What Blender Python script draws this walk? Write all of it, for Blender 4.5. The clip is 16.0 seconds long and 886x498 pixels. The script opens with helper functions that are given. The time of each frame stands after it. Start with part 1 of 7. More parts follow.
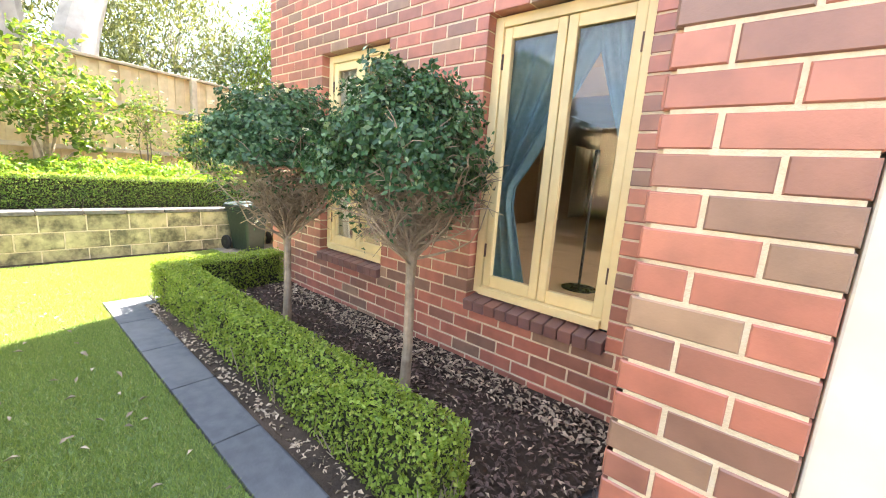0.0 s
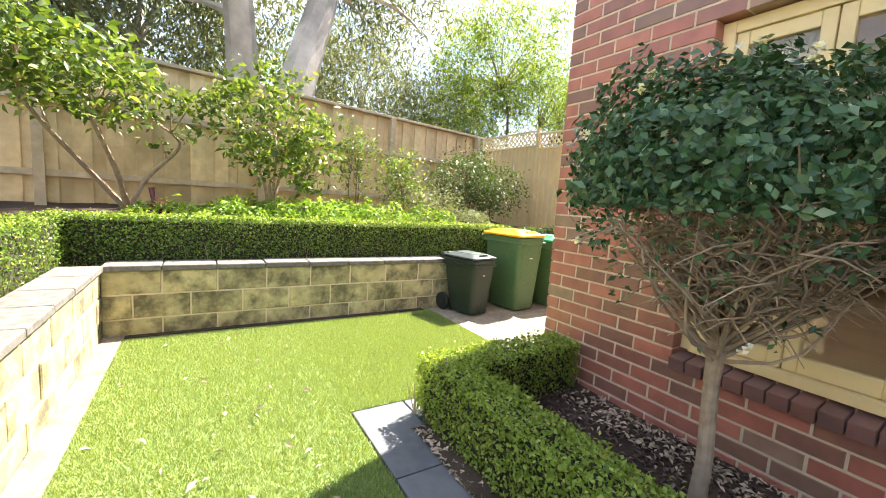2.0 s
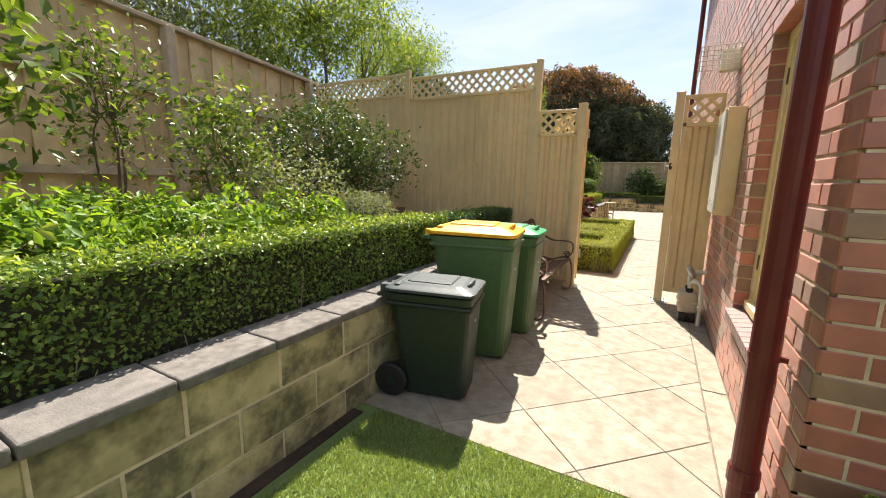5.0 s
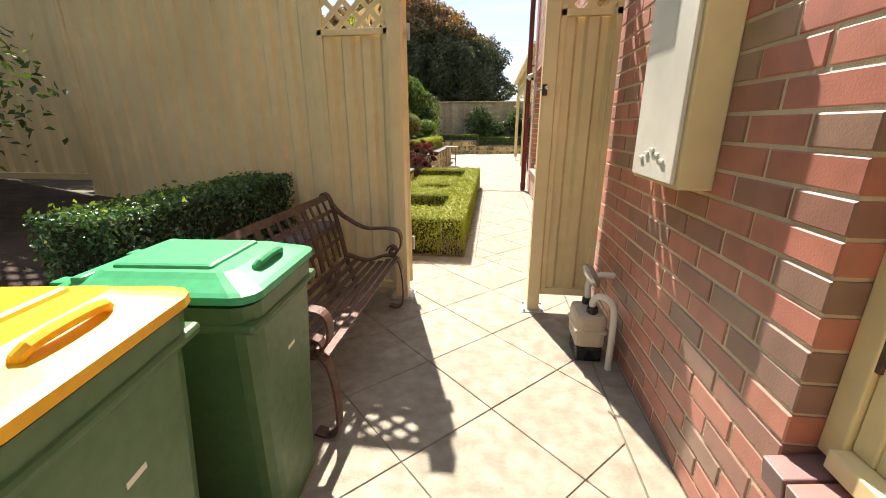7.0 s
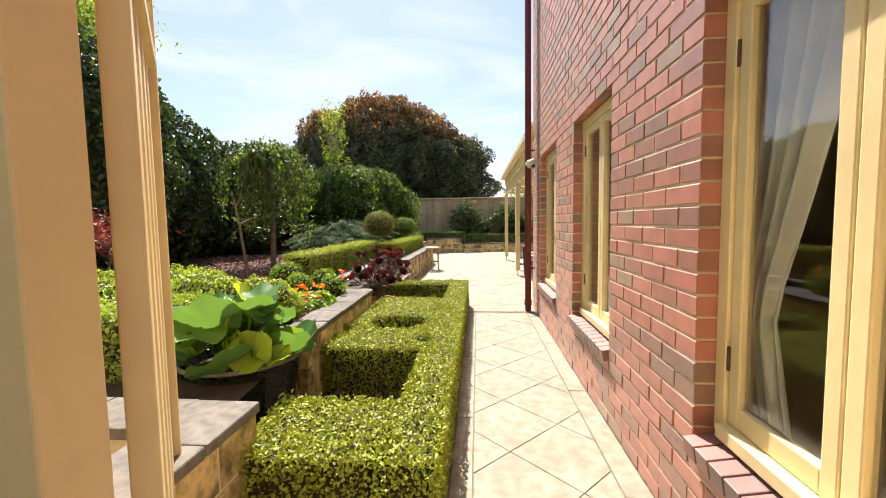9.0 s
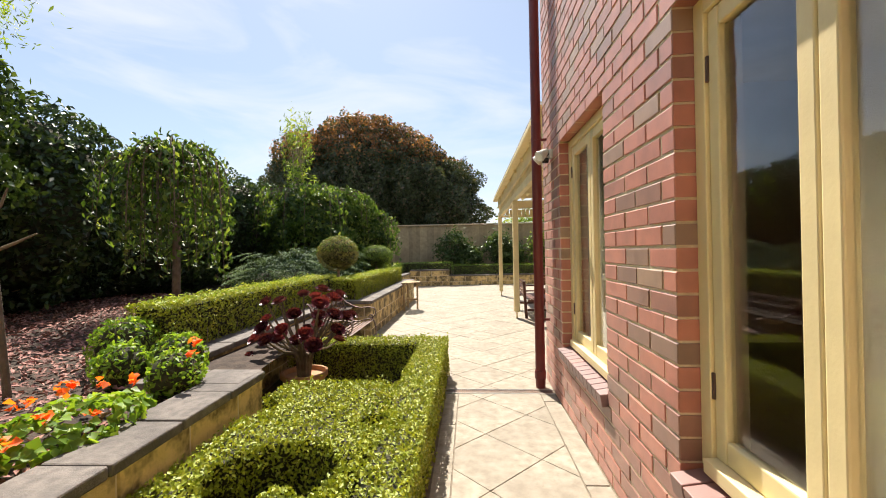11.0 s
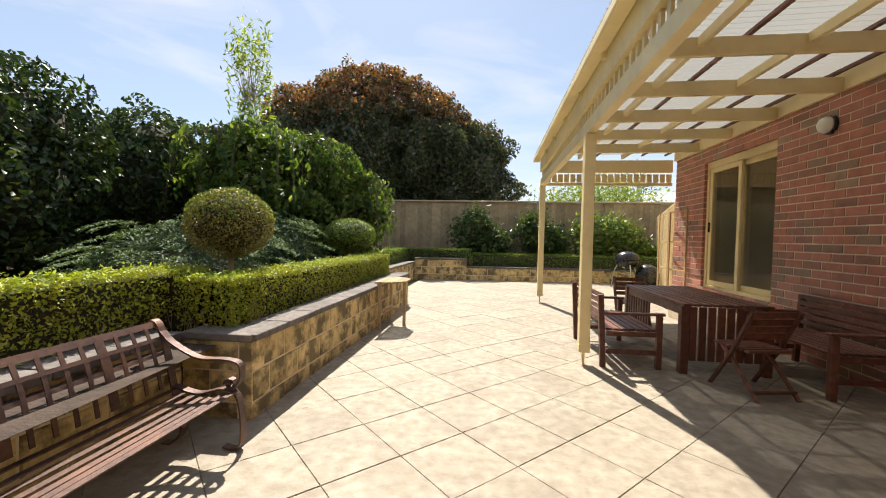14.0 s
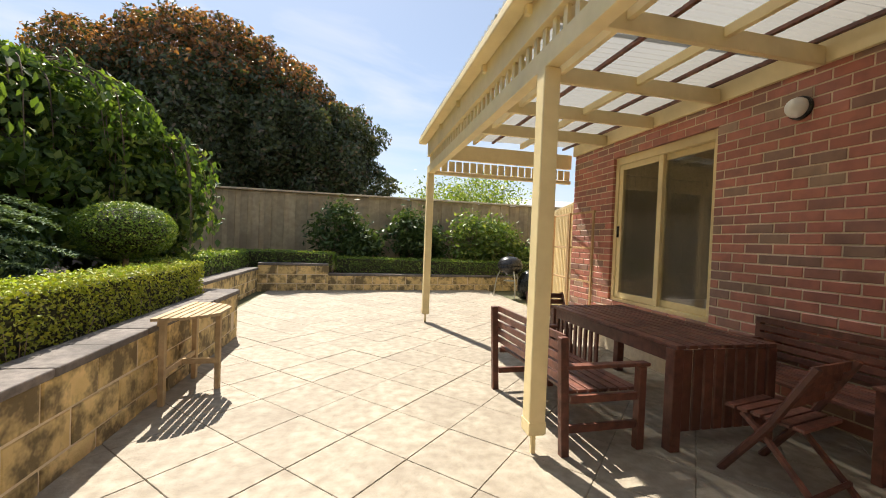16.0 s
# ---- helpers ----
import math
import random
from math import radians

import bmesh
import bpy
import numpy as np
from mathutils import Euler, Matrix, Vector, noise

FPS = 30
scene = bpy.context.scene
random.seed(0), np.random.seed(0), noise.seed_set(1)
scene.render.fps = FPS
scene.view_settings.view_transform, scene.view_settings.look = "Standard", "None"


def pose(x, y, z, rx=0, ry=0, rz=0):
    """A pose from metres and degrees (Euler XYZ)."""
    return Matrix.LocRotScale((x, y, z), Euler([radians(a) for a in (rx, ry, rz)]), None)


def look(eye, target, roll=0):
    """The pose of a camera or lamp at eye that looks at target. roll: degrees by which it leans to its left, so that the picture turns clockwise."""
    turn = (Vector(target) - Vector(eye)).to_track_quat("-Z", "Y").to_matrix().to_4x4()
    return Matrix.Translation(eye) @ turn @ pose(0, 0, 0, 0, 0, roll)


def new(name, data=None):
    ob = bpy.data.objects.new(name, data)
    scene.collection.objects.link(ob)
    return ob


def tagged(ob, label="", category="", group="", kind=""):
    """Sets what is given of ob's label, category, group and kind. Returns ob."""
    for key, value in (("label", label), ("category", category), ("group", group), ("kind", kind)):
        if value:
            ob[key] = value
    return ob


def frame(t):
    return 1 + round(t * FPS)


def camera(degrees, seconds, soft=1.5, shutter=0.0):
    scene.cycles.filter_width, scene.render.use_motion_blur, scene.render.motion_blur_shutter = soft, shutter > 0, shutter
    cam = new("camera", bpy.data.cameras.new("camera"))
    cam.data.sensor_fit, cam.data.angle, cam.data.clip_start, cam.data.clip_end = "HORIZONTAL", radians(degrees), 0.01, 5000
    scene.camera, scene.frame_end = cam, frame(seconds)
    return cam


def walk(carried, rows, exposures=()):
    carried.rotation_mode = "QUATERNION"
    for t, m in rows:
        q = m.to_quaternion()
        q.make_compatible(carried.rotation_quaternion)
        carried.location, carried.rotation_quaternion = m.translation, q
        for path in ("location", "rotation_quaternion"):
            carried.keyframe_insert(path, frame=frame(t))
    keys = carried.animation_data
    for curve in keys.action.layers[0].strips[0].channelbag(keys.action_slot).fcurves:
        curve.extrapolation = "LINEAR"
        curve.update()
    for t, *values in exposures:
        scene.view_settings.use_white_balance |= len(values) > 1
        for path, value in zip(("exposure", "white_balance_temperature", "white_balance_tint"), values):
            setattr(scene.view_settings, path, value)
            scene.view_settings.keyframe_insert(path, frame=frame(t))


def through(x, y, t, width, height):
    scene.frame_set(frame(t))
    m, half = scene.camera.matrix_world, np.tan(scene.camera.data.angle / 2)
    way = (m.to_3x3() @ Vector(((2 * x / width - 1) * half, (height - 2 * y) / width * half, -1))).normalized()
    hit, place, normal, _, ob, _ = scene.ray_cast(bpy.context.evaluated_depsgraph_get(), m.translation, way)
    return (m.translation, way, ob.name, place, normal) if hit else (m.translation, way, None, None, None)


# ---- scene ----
cam = camera(96.4, 16.0, 1.0)
# seconds and stops: the phone's camera opens up in the shade and closes in the sun
EXPOSURES = [(0, 3.5), (0.5, 3.4), (1, 3.15), (1.5, 2.85), (2, 2.55), (2.5, 2.3), (3, 2.1), (3.5, 1.9), (4, 1.68), (5, 1.45), (7.3, 1.65), (8, 1.82), (8.5, 1.85), (9, 1.5), (9.5, 1.38), (10, 1.3), (12.5, 1.36), (14.5, 1.25), (16, 1.27)]
PATH = [
    (0, (4.258, -2.072, 1.29), (2.986, -0.574, 0.917), 4.1),
    (0.5, (3.672, -2.115, 1.279), (2.228, -0.768, 0.961), 4.4),
    (1, (3.117, -2.131, 1.272), (1.533, -0.943, 0.996), 4.4),
    (1.5, (2.6, -2.177, 1.269), (0.935, -1.099, 1.021), 4.0),
    (2, (2.078, -2.223, 1.238), (0.385, -1.183, 1.005), 3.7),
    (2.5, (1.546, -2.2, 1.24), (-0.149, -1.165, 1.001), 3.4),
    (3, (1.028, -2.212, 1.241), (-0.627, -1.113, 1.007), 3.2),
    (3.5, (0.538, -2.137, 1.27), (-1.025, -0.913, 1.025), 2.4),
    (4, (0.124, -2.06, 1.296), (-1.295, -0.676, 1.032), 1.7),
    (4.5, (-0.243, -1.862, 1.271), (-1.443, -0.286, 0.991), 1.2),
    (5, (-0.484, -1.601, 1.266), (-1.422, 0.132, 0.924), 1.3),
    (5.2, (-0.543, -1.45, 1.283), (-1.37, 0.333, 0.912), 1.4),
    (7.3, (-0.726, 1.06, 1.257), (-0.929, 2.957, 0.655), -0.7),
    (7.5, (-0.715, 1.354, 1.286), (-0.916, 3.257, 0.703), -1.2),
    (8, (-0.747, 1.987, 1.281), (-0.93, 3.924, 0.816), -0.6),
    (8.5, (-0.821, 2.485, 1.316), (-1.004, 4.454, 1.016), -0.6),
    (9, (-0.827, 2.963, 1.33), (-1.002, 4.95, 1.189), -0.9),
    (9.5, (-0.847, 3.438, 1.317), (-1.005, 5.431, 1.287), -1.2),
    (10, (-0.818, 3.941, 1.307), (-0.959, 5.936, 1.332), -1.4),
    (12.3, (-0.693, 6.685, 1.244), (-0.842, 8.68, 1.229), -0.2),
    (12.5, (-0.694, 6.967, 1.234), (-0.853, 8.961, 1.222), -0.1),
    (13, (-0.729, 7.523, 1.224), (-0.915, 9.514, 1.196), 0.4),
    (13.5, (-0.71, 8.075, 1.221), (-0.935, 10.062, 1.173), 0.8),
    (14, (-0.748, 8.634, 1.199), (-1.003, 10.617, 1.137), 1.2),
    (14.5, (-0.751, 9.162, 1.208), (-1.02, 11.143, 1.14), 1.4),
    (15, (-0.763, 9.67, 1.196), (-0.978, 11.658, 1.133), 1.8),
    (15.5, (-0.823, 10.137, 1.22), (-0.841, 12.136, 1.165), 1.9),
    (16, (-0.904, 10.472, 1.199), (-0.477, 12.426, 1.163), 2.3),
]
walk(cam, [(t, look(eye, target, roll)) for t, eye, target, roll in PATH], EXPOSURES)

# ---- light and sky ----
SUN_DIR = Vector((-0.185, 0.575, 0.805)).normalized()
world = bpy.data.worlds.new("sky")
scene.world = world
world.use_nodes = True
wn, wl = world.node_tree.nodes, world.node_tree.links
wn.clear()
w_out = wn.new("ShaderNodeOutputWorld")
w_bg = wn.new("ShaderNodeBackground")
w_bg.inputs[1].default_value = 0.1
w_sky = wn.new("ShaderNodeTexSky")
w_sky.sky_type = "NISHITA"
w_sky.sun_disc = False
w_sky.sun_elevation = math.asin(SUN_DIR.z)
w_sky.sun_rotation = math.atan2(SUN_DIR.x, SUN_DIR.y)
w_sky.dust_density = 0.5
w_tc = wn.new("ShaderNodeTexCoord")
w_map = wn.new("ShaderNodeMapping")
w_map.inputs["Scale"].default_value = (1.0, 1.6, 4.5)
w_map.inputs["Rotation"].default_value = (0.0, 0.25, 0.5)
w_noise = wn.new("ShaderNodeTexNoise")
w_noise.inputs["Scale"].default_value = 1.7
w_noise.inputs["Detail"].default_value = 7
w_noise.inputs["Roughness"].default_value = 0.55
w_noise.inputs["Distortion"].default_value = 0.6
w_ramp = wn.new("ShaderNodeValToRGB")
w_ramp.color_ramp.elements[0].position = 0.44
w_ramp.color_ramp.elements[1].position = 0.74
w_mix = wn.new("ShaderNodeMixRGB")
w_mix.inputs[2].default_value = (4.1, 4.15, 4.25, 1)
w_add = wn.new("ShaderNodeMath")
w_add.operation = "MULTIPLY_ADD"
w_add.inputs[1].default_value = 0.75
w_add.inputs[2].default_value = 0.08
wl.new(w_tc.outputs["Generated"], w_map.inputs[0])
wl.new(w_map.outputs[0], w_noise.inputs["Vector"])
wl.new(w_noise.outputs[0], w_ramp.inputs[0])
wl.new(w_ramp.outputs[0], w_add.inputs[0])
wl.new(w_add.outputs[0], w_mix.inputs[0])
# a thin even veil of high cloud under the streaks
w_veil = wn.new("ShaderNodeMixRGB")
w_veil.inputs[0].default_value = 0.62
w_veil.inputs[2].default_value = (1.7, 2.05, 2.65, 1)
wl.new(w_sky.outputs[0], w_veil.inputs[1])
wl.new(w_veil.outputs[0], w_mix.inputs[1])
wl.new(w_mix.outputs[0], w_bg.inputs[0])
wl.new(w_bg.outputs[0], w_out.inputs[0])
sun = new("sun", bpy.data.lights.new("sun", "SUN"))
sun.data.energy = 4.3
sun.data.angle = radians(0.55)
sun.data.color = (1.0, 0.915, 0.8)
sun.matrix_world = look((0, 0, 30), Vector((0, 0, 30)) - SUN_DIR)


# area lamp added to brighten the rooms, set in an unseen far-side opening
for name, y, w in (("window_light_front", 1.7, 2.4),):
    wd = new(name, bpy.data.lights.new(name, "AREA"))
    wd.data.shape = "RECTANGLE"
    wd.data.size, wd.data.size_y = w, 1.8
    wd.data.energy = 22.0
    wd.data.color = (1.0, 0.95, 0.88)
    wd.matrix_world = look((8.85, y, 1.55), (2.0, y, 1.2))


# ---- materials ----
def material(name, a, b=None, rough=0.7, scale=8.0, big=0.8, bump=0.2, metal=0.0, vary=0.0, c=None, bscale=None, spec=0.4, cover=(0.48, 0.68), pieces=False):
    """Two colours mixed by noise at two scales, a third for stains, fine relief, and a change from piece to piece."""
    m = bpy.data.materials.new(name)
    m.use_nodes = True
    n, l = m.node_tree.nodes, m.node_tree.links
    p = n["Principled BSDF"]
    b = b or tuple(x * 0.75 for x in a)
    tc = n.new("ShaderNodeNewGeometry")
    fine = n.new("ShaderNodeTexNoise")
    fine.inputs["Scale"].default_value = scale
    fine.inputs["Detail"].default_value = 6
    l.new(tc.outputs["Position"], fine.inputs["Vector"])
    large = n.new("ShaderNodeTexNoise")
    large.inputs["Scale"].default_value = big
    large.inputs["Detail"].default_value = 4
    l.new(tc.outputs["Position"], large.inputs["Vector"])
    if pieces:
        # each piece weathers on its own
        oi, sh = n.new("ShaderNodeObjectInfo"), n.new("ShaderNodeVectorMath")
        sh.operation = "MULTIPLY_ADD"
        sh.inputs[1].default_value = (31.0, 47.0, 19.0)
        l.new(oi.outputs["Random"], sh.inputs[0])
        l.new(tc.outputs["Position"], sh.inputs[2])
        l.new(sh.outputs[0], large.inputs["Vector"])
        large.inputs["Roughness"].default_value = 0.68
    ramp = n.new("ShaderNodeValToRGB")
    ramp.color_ramp.elements[0].position, ramp.color_ramp.elements[1].position = 0.35, 0.65
    ramp.color_ramp.elements[0].color, ramp.color_ramp.elements[1].color = (*a, 1), (*b, 1)
    l.new(fine.outputs[0], ramp.inputs[0])
    stain = n.new("ShaderNodeMixRGB")
    stain.inputs[2].default_value = (*(c or tuple(0.5 * (x + y) * 0.8 for x, y in zip(a, b))), 1)
    r2 = n.new("ShaderNodeValToRGB")
    r2.color_ramp.elements[0].position, r2.color_ramp.elements[1].position = cover
    r2.color_ramp.elements[1].color = (0.8, 0.8, 0.8, 1)
    l.new(large.outputs[0], r2.inputs[0])
    l.new(r2.outputs[0], stain.inputs[0])
    l.new(ramp.outputs[0], stain.inputs[1])
    last = stain.outputs[0]
    if vary:
        hsv = n.new("ShaderNodeHueSaturation")
        info, geo = n.new("ShaderNodeObjectInfo"), n.new("ShaderNodeNewGeometry")
        s = n.new("ShaderNodeMath")
        s.operation = "ADD"
        fr = n.new("ShaderNodeMath")
        fr.operation = "FRACT"
        l.new(info.outputs["Random"], s.inputs[0])
        l.new(geo.outputs["Random Per Island"], s.inputs[1])
        l.new(s.outputs[0], fr.inputs[0])
        mr = n.new("ShaderNodeMapRange")
        mr.inputs[3].default_value, mr.inputs[4].default_value = 1 - vary, 1 + vary
        l.new(fr.outputs[0], mr.inputs[0])
        l.new(mr.outputs[0], hsv.inputs["Value"])
        l.new(last, hsv.inputs["Color"])
        last = hsv.outputs[0]
    l.new(last, p.inputs["Base Color"])
    rr = n.new("ShaderNodeMapRange")
    rr.inputs[3].default_value, rr.inputs[4].default_value = max(0.02, rough - 0.12), min(1, rough + 0.12)
    l.new(fine.outputs[0], rr.inputs[0])
    l.new(rr.outputs[0], p.inputs["Roughness"])
    p.inputs["Metallic"].default_value = metal
    p.inputs["Specular IOR Level"].default_value = spec
    if bump:
        bn = n.new("ShaderNodeTexNoise")
        bn.inputs["Scale"].default_value = bscale or scale * 6
        bn.inputs["Detail"].default_value = 5
        l.new(tc.outputs["Position"], bn.inputs["Vector"])
        bu = n.new("ShaderNodeBump")
        bu.inputs["Strength"].default_value = bump
        bu.inputs["Distance"].default_value = 0.01
        l.new(bn.outputs[0], bu.inputs["Height"])
        l.new(bu.outputs[0], p.inputs["Normal"])
    return m


def brick_material(name, stops, rough=0.8):
    """Fired clay: each brick takes one of several burns, with darker blotches and a sandy face."""
    m = bpy.data.materials.new(name)
    m.use_nodes = True
    n, l = m.node_tree.nodes, m.node_tree.links
    p = n["Principled BSDF"]
    info, geo, tc = n.new("ShaderNodeObjectInfo"), n.new("ShaderNodeNewGeometry"), n.new("ShaderNodeTexCoord")
    s = n.new("ShaderNodeMath")
    s.operation = "ADD"
    fr = n.new("ShaderNodeMath")
    fr.operation = "FRACT"
    l.new(info.outputs["Random"], s.inputs[0])
    l.new(geo.outputs["Random Per Island"], s.inputs[1])
    l.new(s.outputs[0], fr.inputs[0])
    ramp = n.new("ShaderNodeValToRGB")
    ramp.color_ramp.interpolation = "LINEAR"
    while len(ramp.color_ramp.elements) < len(stops):
        ramp.color_ramp.elements.new(0.5)
    for e, (pos, col) in zip(ramp.color_ramp.elements, stops):
        e.position, e.color = pos, (*col, 1)
    l.new(fr.outputs[0], ramp.inputs[0])
    blot = n.new("ShaderNodeTexNoise")
    blot.inputs["Scale"].default_value = 9
    blot.inputs["Detail"].default_value = 6
    l.new(geo.outputs["Position"], blot.inputs["Vector"])
    r2 = n.new("ShaderNodeValToRGB")
    r2.color_ramp.elements[0].position, r2.color_ramp.elements[1].position = 0.4, 0.72
    r2.color_ramp.elements[0].color, r2.color_ramp.elements[1].color = (1.12, 1.1, 1.1, 1), (0.72, 0.7, 0.72, 1)
    l.new(blot.outputs[0], r2.inputs[0])
    mul = n.new("ShaderNodeMixRGB")
    mul.blend_type = "MULTIPLY"
    mul.inputs[0].default_value = 0.8
    l.new(ramp.outputs[0], mul.inputs[1])
    l.new(r2.outputs[0], mul.inputs[2])
    grain = n.new("ShaderNodeTexNoise")
    grain.inputs["Scale"].default_value = 160
    grain.inputs["Detail"].default_value = 3
    l.new(geo.outputs["Position"], grain.inputs["Vector"])
    bu = n.new("ShaderNodeBump")
    bu.inputs["Strength"].default_value = 0.16
    bu.inputs["Distance"].default_value = 0.004
    l.new(grain.outputs[0], bu.inputs["Height"])
    l.new(bu.outputs[0], p.inputs["Normal"])
    l.new(mul.outputs[0], p.inputs["Base Color"])
    p.inputs["Roughness"].default_value = rough
    p.inputs["Specular IOR Level"].default_value = 0.9
    p.inputs["Sheen Weight"].default_value = 0.12
    p.inputs["Sheen Roughness"].default_value = 0.45
    p.inputs["Sheen Tint"].default_value = (1.0, 0.86, 0.78, 1)
    return m


def leaf_material(name, a, b, c=None, gloss=0.45, through=0.35):
    """Leaves: colour from leaf to leaf, a waxy face, and light that comes through."""
    m = bpy.data.materials.new(name)
    m.use_nodes = True
    n, l = m.node_tree.nodes, m.node_tree.links
    p = n["Principled BSDF"]
    geo = n.new("ShaderNodeNewGeometry")
    ramp = n.new("ShaderNodeValToRGB")
    ramp.color_ramp.elements[0].color, ramp.color_ramp.elements[1].color = (*a, 1), (*b, 1)
    ramp.color_ramp.elements[1].position = 0.85
    if c:
        e = ramp.color_ramp.elements.new(0.97)
        e.color = (*c, 1)
    l.new(geo.outputs["Random Per Island"], ramp.inputs[0])
    l.new(ramp.outputs[0], p.inputs["Base Color"])
    p.inputs["Roughness"].default_value = gloss
    p.inputs["Specular IOR Level"].default_value = 0.38
    tr = n.new("ShaderNodeBsdfTranslucent")
    warm = n.new("ShaderNodeMixRGB")
    warm.blend_type = "MULTIPLY"
    warm.inputs[0].default_value = 1
    warm.inputs[2].default_value = (1.9, 1.7, 0.6, 1)
    l.new(ramp.outputs[0], warm.inputs[1])
    l.new(warm.outputs[0], tr.inputs[0])
    mix = n.new("ShaderNodeMixShader")
    mix.inputs[0].default_value = through
    l.new(p.outputs[0], mix.inputs[1])
    l.new(tr.outputs[0], mix.inputs[2])
    l.new(mix.outputs[0], n["Material Output"].inputs[0])
    return m


BRICK = brick_material("clay_brick", [(0.0, (0.42, 0.14, 0.096)), (0.3, (0.47, 0.17, 0.112)), (0.58, (0.38, 0.13, 0.088)), (0.76, (0.29, 0.12, 0.084)), (0.91, (0.23, 0.125, 0.088)), (1.0, (0.35, 0.22, 0.14))], 0.44)
SILL_BRICK = brick_material("sill_brick", [(0.0, (0.22, 0.11, 0.1)), (0.5, (0.17, 0.09, 0.085)), (1.0, (0.26, 0.115, 0.09))], 0.55)
MORTAR = material("mortar", (0.75, 0.63, 0.46), (0.65, 0.54, 0.38), 0.9, 30, 1.2, 0.4)
BLOCK = material("split_block", (0.56, 0.48, 0.27), (0.42, 0.36, 0.2), 0.9, 9, 4.0, 0.5, vary=0.12, c=(0.055, 0.05, 0.034), bscale=60, cover=(0.42, 0.62), pieces=True)
BLOCK_GOLD = material("golden_block", (0.74, 0.56, 0.27), (0.6, 0.45, 0.2), 0.9, 8, 4.0, 0.5, vary=0.12, c=(0.06, 0.046, 0.03), bscale=60, cover=(0.44, 0.59), pieces=True)
GRAVEL = material("pale_gravel", (0.46, 0.4, 0.32), (0.26, 0.22, 0.17), 0.95, 60, 5, 0.8, c=(0.18, 0.15, 0.11))
CAP = material("cap_stone", (0.22, 0.2, 0.18), (0.13, 0.118, 0.107), 0.85, 22, 2.5, 0.35, vary=0.1, c=(0.15, 0.14, 0.13))
CAP_DARK = material("dark_cap_stone", (0.2, 0.175, 0.155), (0.13, 0.115, 0.105), 0.85, 22, 2.5, 0.35, vary=0.12, c=(0.09, 0.08, 0.075))
PAVING = material("stamped_paving", (0.355, 0.312, 0.24), (0.25, 0.214, 0.16), 0.7, 13, 2.6, 0.5, vary=0.06, c=(0.215, 0.18, 0.135), bscale=40, cover=(0.42, 0.8))
JOINT = material("paving_joint", (0.24, 0.2, 0.15), (0.16, 0.13, 0.095), 0.95, 20, 2, 0.3)
BLUESTONE = material("bluestone", (0.14, 0.145, 0.16), (0.11, 0.115, 0.13), 0.7, 14, 1.6, 0.25, c=(0.18, 0.18, 0.185), vary=0.08)
SOIL = material("soil", (0.06, 0.04, 0.028), (0.035, 0.024, 0.018), 0.95, 14, 2, 0.8, c=(0.09, 0.06, 0.045), bscale=60)
EARTH = material("open_ground", (0.16, 0.15, 0.08), (0.1, 0.11, 0.05), 0.95, 3, 0.3, 0.4)
BARK_CHIP = material("bark_chip", (0.17, 0.115, 0.1), (0.1, 0.066, 0.056), 0.9, 30, 5, 0.3, vary=0.5)
RED_CHIP = material("red_bark_chip", (0.38, 0.2, 0.17), (0.24, 0.12, 0.1), 0.9, 30, 5, 0.3, vary=0.45)
LITTER = material("dry_leaf", (0.55, 0.44, 0.33), (0.38, 0.29, 0.21), 0.8, 30, 5, 0.2, vary=0.35)
TURF = material("turf_backing", (0.17, 0.235, 0.075), (0.14, 0.2, 0.06), 0.9, 40, 1.2, 0.5, c=(0.17, 0.23, 0.07))
BLADE = leaf_material("turf_blade", (0.18, 0.26, 0.075), (0.29, 0.37, 0.125), (0.4, 0.43, 0.21), 0.55, 0.25)
CREAM = material("cream_paint", (0.85, 0.7, 0.385), (0.81, 0.66, 0.355), 0.45, 14, 1.5, 0.06, vary=0.03)
TAN = material("tan_steel", (0.77, 0.62, 0.35), (0.72, 0.575, 0.325), 0.42, 10, 1.0, 0.03, vary=0.02)
PALING = material("paling_timber", (0.72, 0.57, 0.33), (0.6, 0.46, 0.26), 0.85, 9, 1.6, 0.35, vary=0.18, c=(0.46, 0.34, 0.19))
# darker paling tone for the rear and left fences
DARK_PALING = material("dark_paling_timber", (0.44, 0.35, 0.21), (0.34, 0.265, 0.155), 0.85, 9, 1.6, 0.35, vary=0.18, c=(0.27, 0.2, 0.12))
GREY_RAIL = material("weathered_rail", (0.58, 0.48, 0.33), (0.45, 0.37, 0.26), 0.9, 12, 2, 0.35, vary=0.1)
MAROON = material("maroon_pipe", (0.17, 0.03, 0.028), (0.14, 0.026, 0.026), 0.35, 12, 2, 0.03)
RUST_IRON = material("brown_iron", (0.135, 0.08, 0.064), (0.085, 0.052, 0.044), 0.5, 40, 4, 0.25, metal=0.35, c=(0.21, 0.11, 0.075))
DARK_TIMBER = material("red_stained_timber", (0.19, 0.075, 0.05), (0.1, 0.043, 0.032), 0.42, 18, 3, 0.2, vary=0.2)
GREY_TIMBER = material("weathered_stool_timber", (0.5, 0.37, 0.21), (0.37, 0.265, 0.15), 0.8, 18, 3, 0.25, vary=0.12)
PLASTIC_GREEN = material("bin_green", (0.075, 0.14, 0.055), (0.062, 0.12, 0.045), 0.42, 30, 2, 0.05)
PLASTIC_DARK = material("bin_dark_green", (0.02, 0.033, 0.022), (0.016, 0.027, 0.018), 0.45, 30, 2, 0.05)
LID_GREY = material("lid_grey_green", (0.06, 0.075, 0.075), (0.045, 0.06, 0.06), 0.5, 30, 2, 0.05)
LID_YELLOW = material("lid_yellow", (0.8, 0.43, 0.015), (0.74, 0.38, 0.012), 0.42, 30, 2, 0.04)
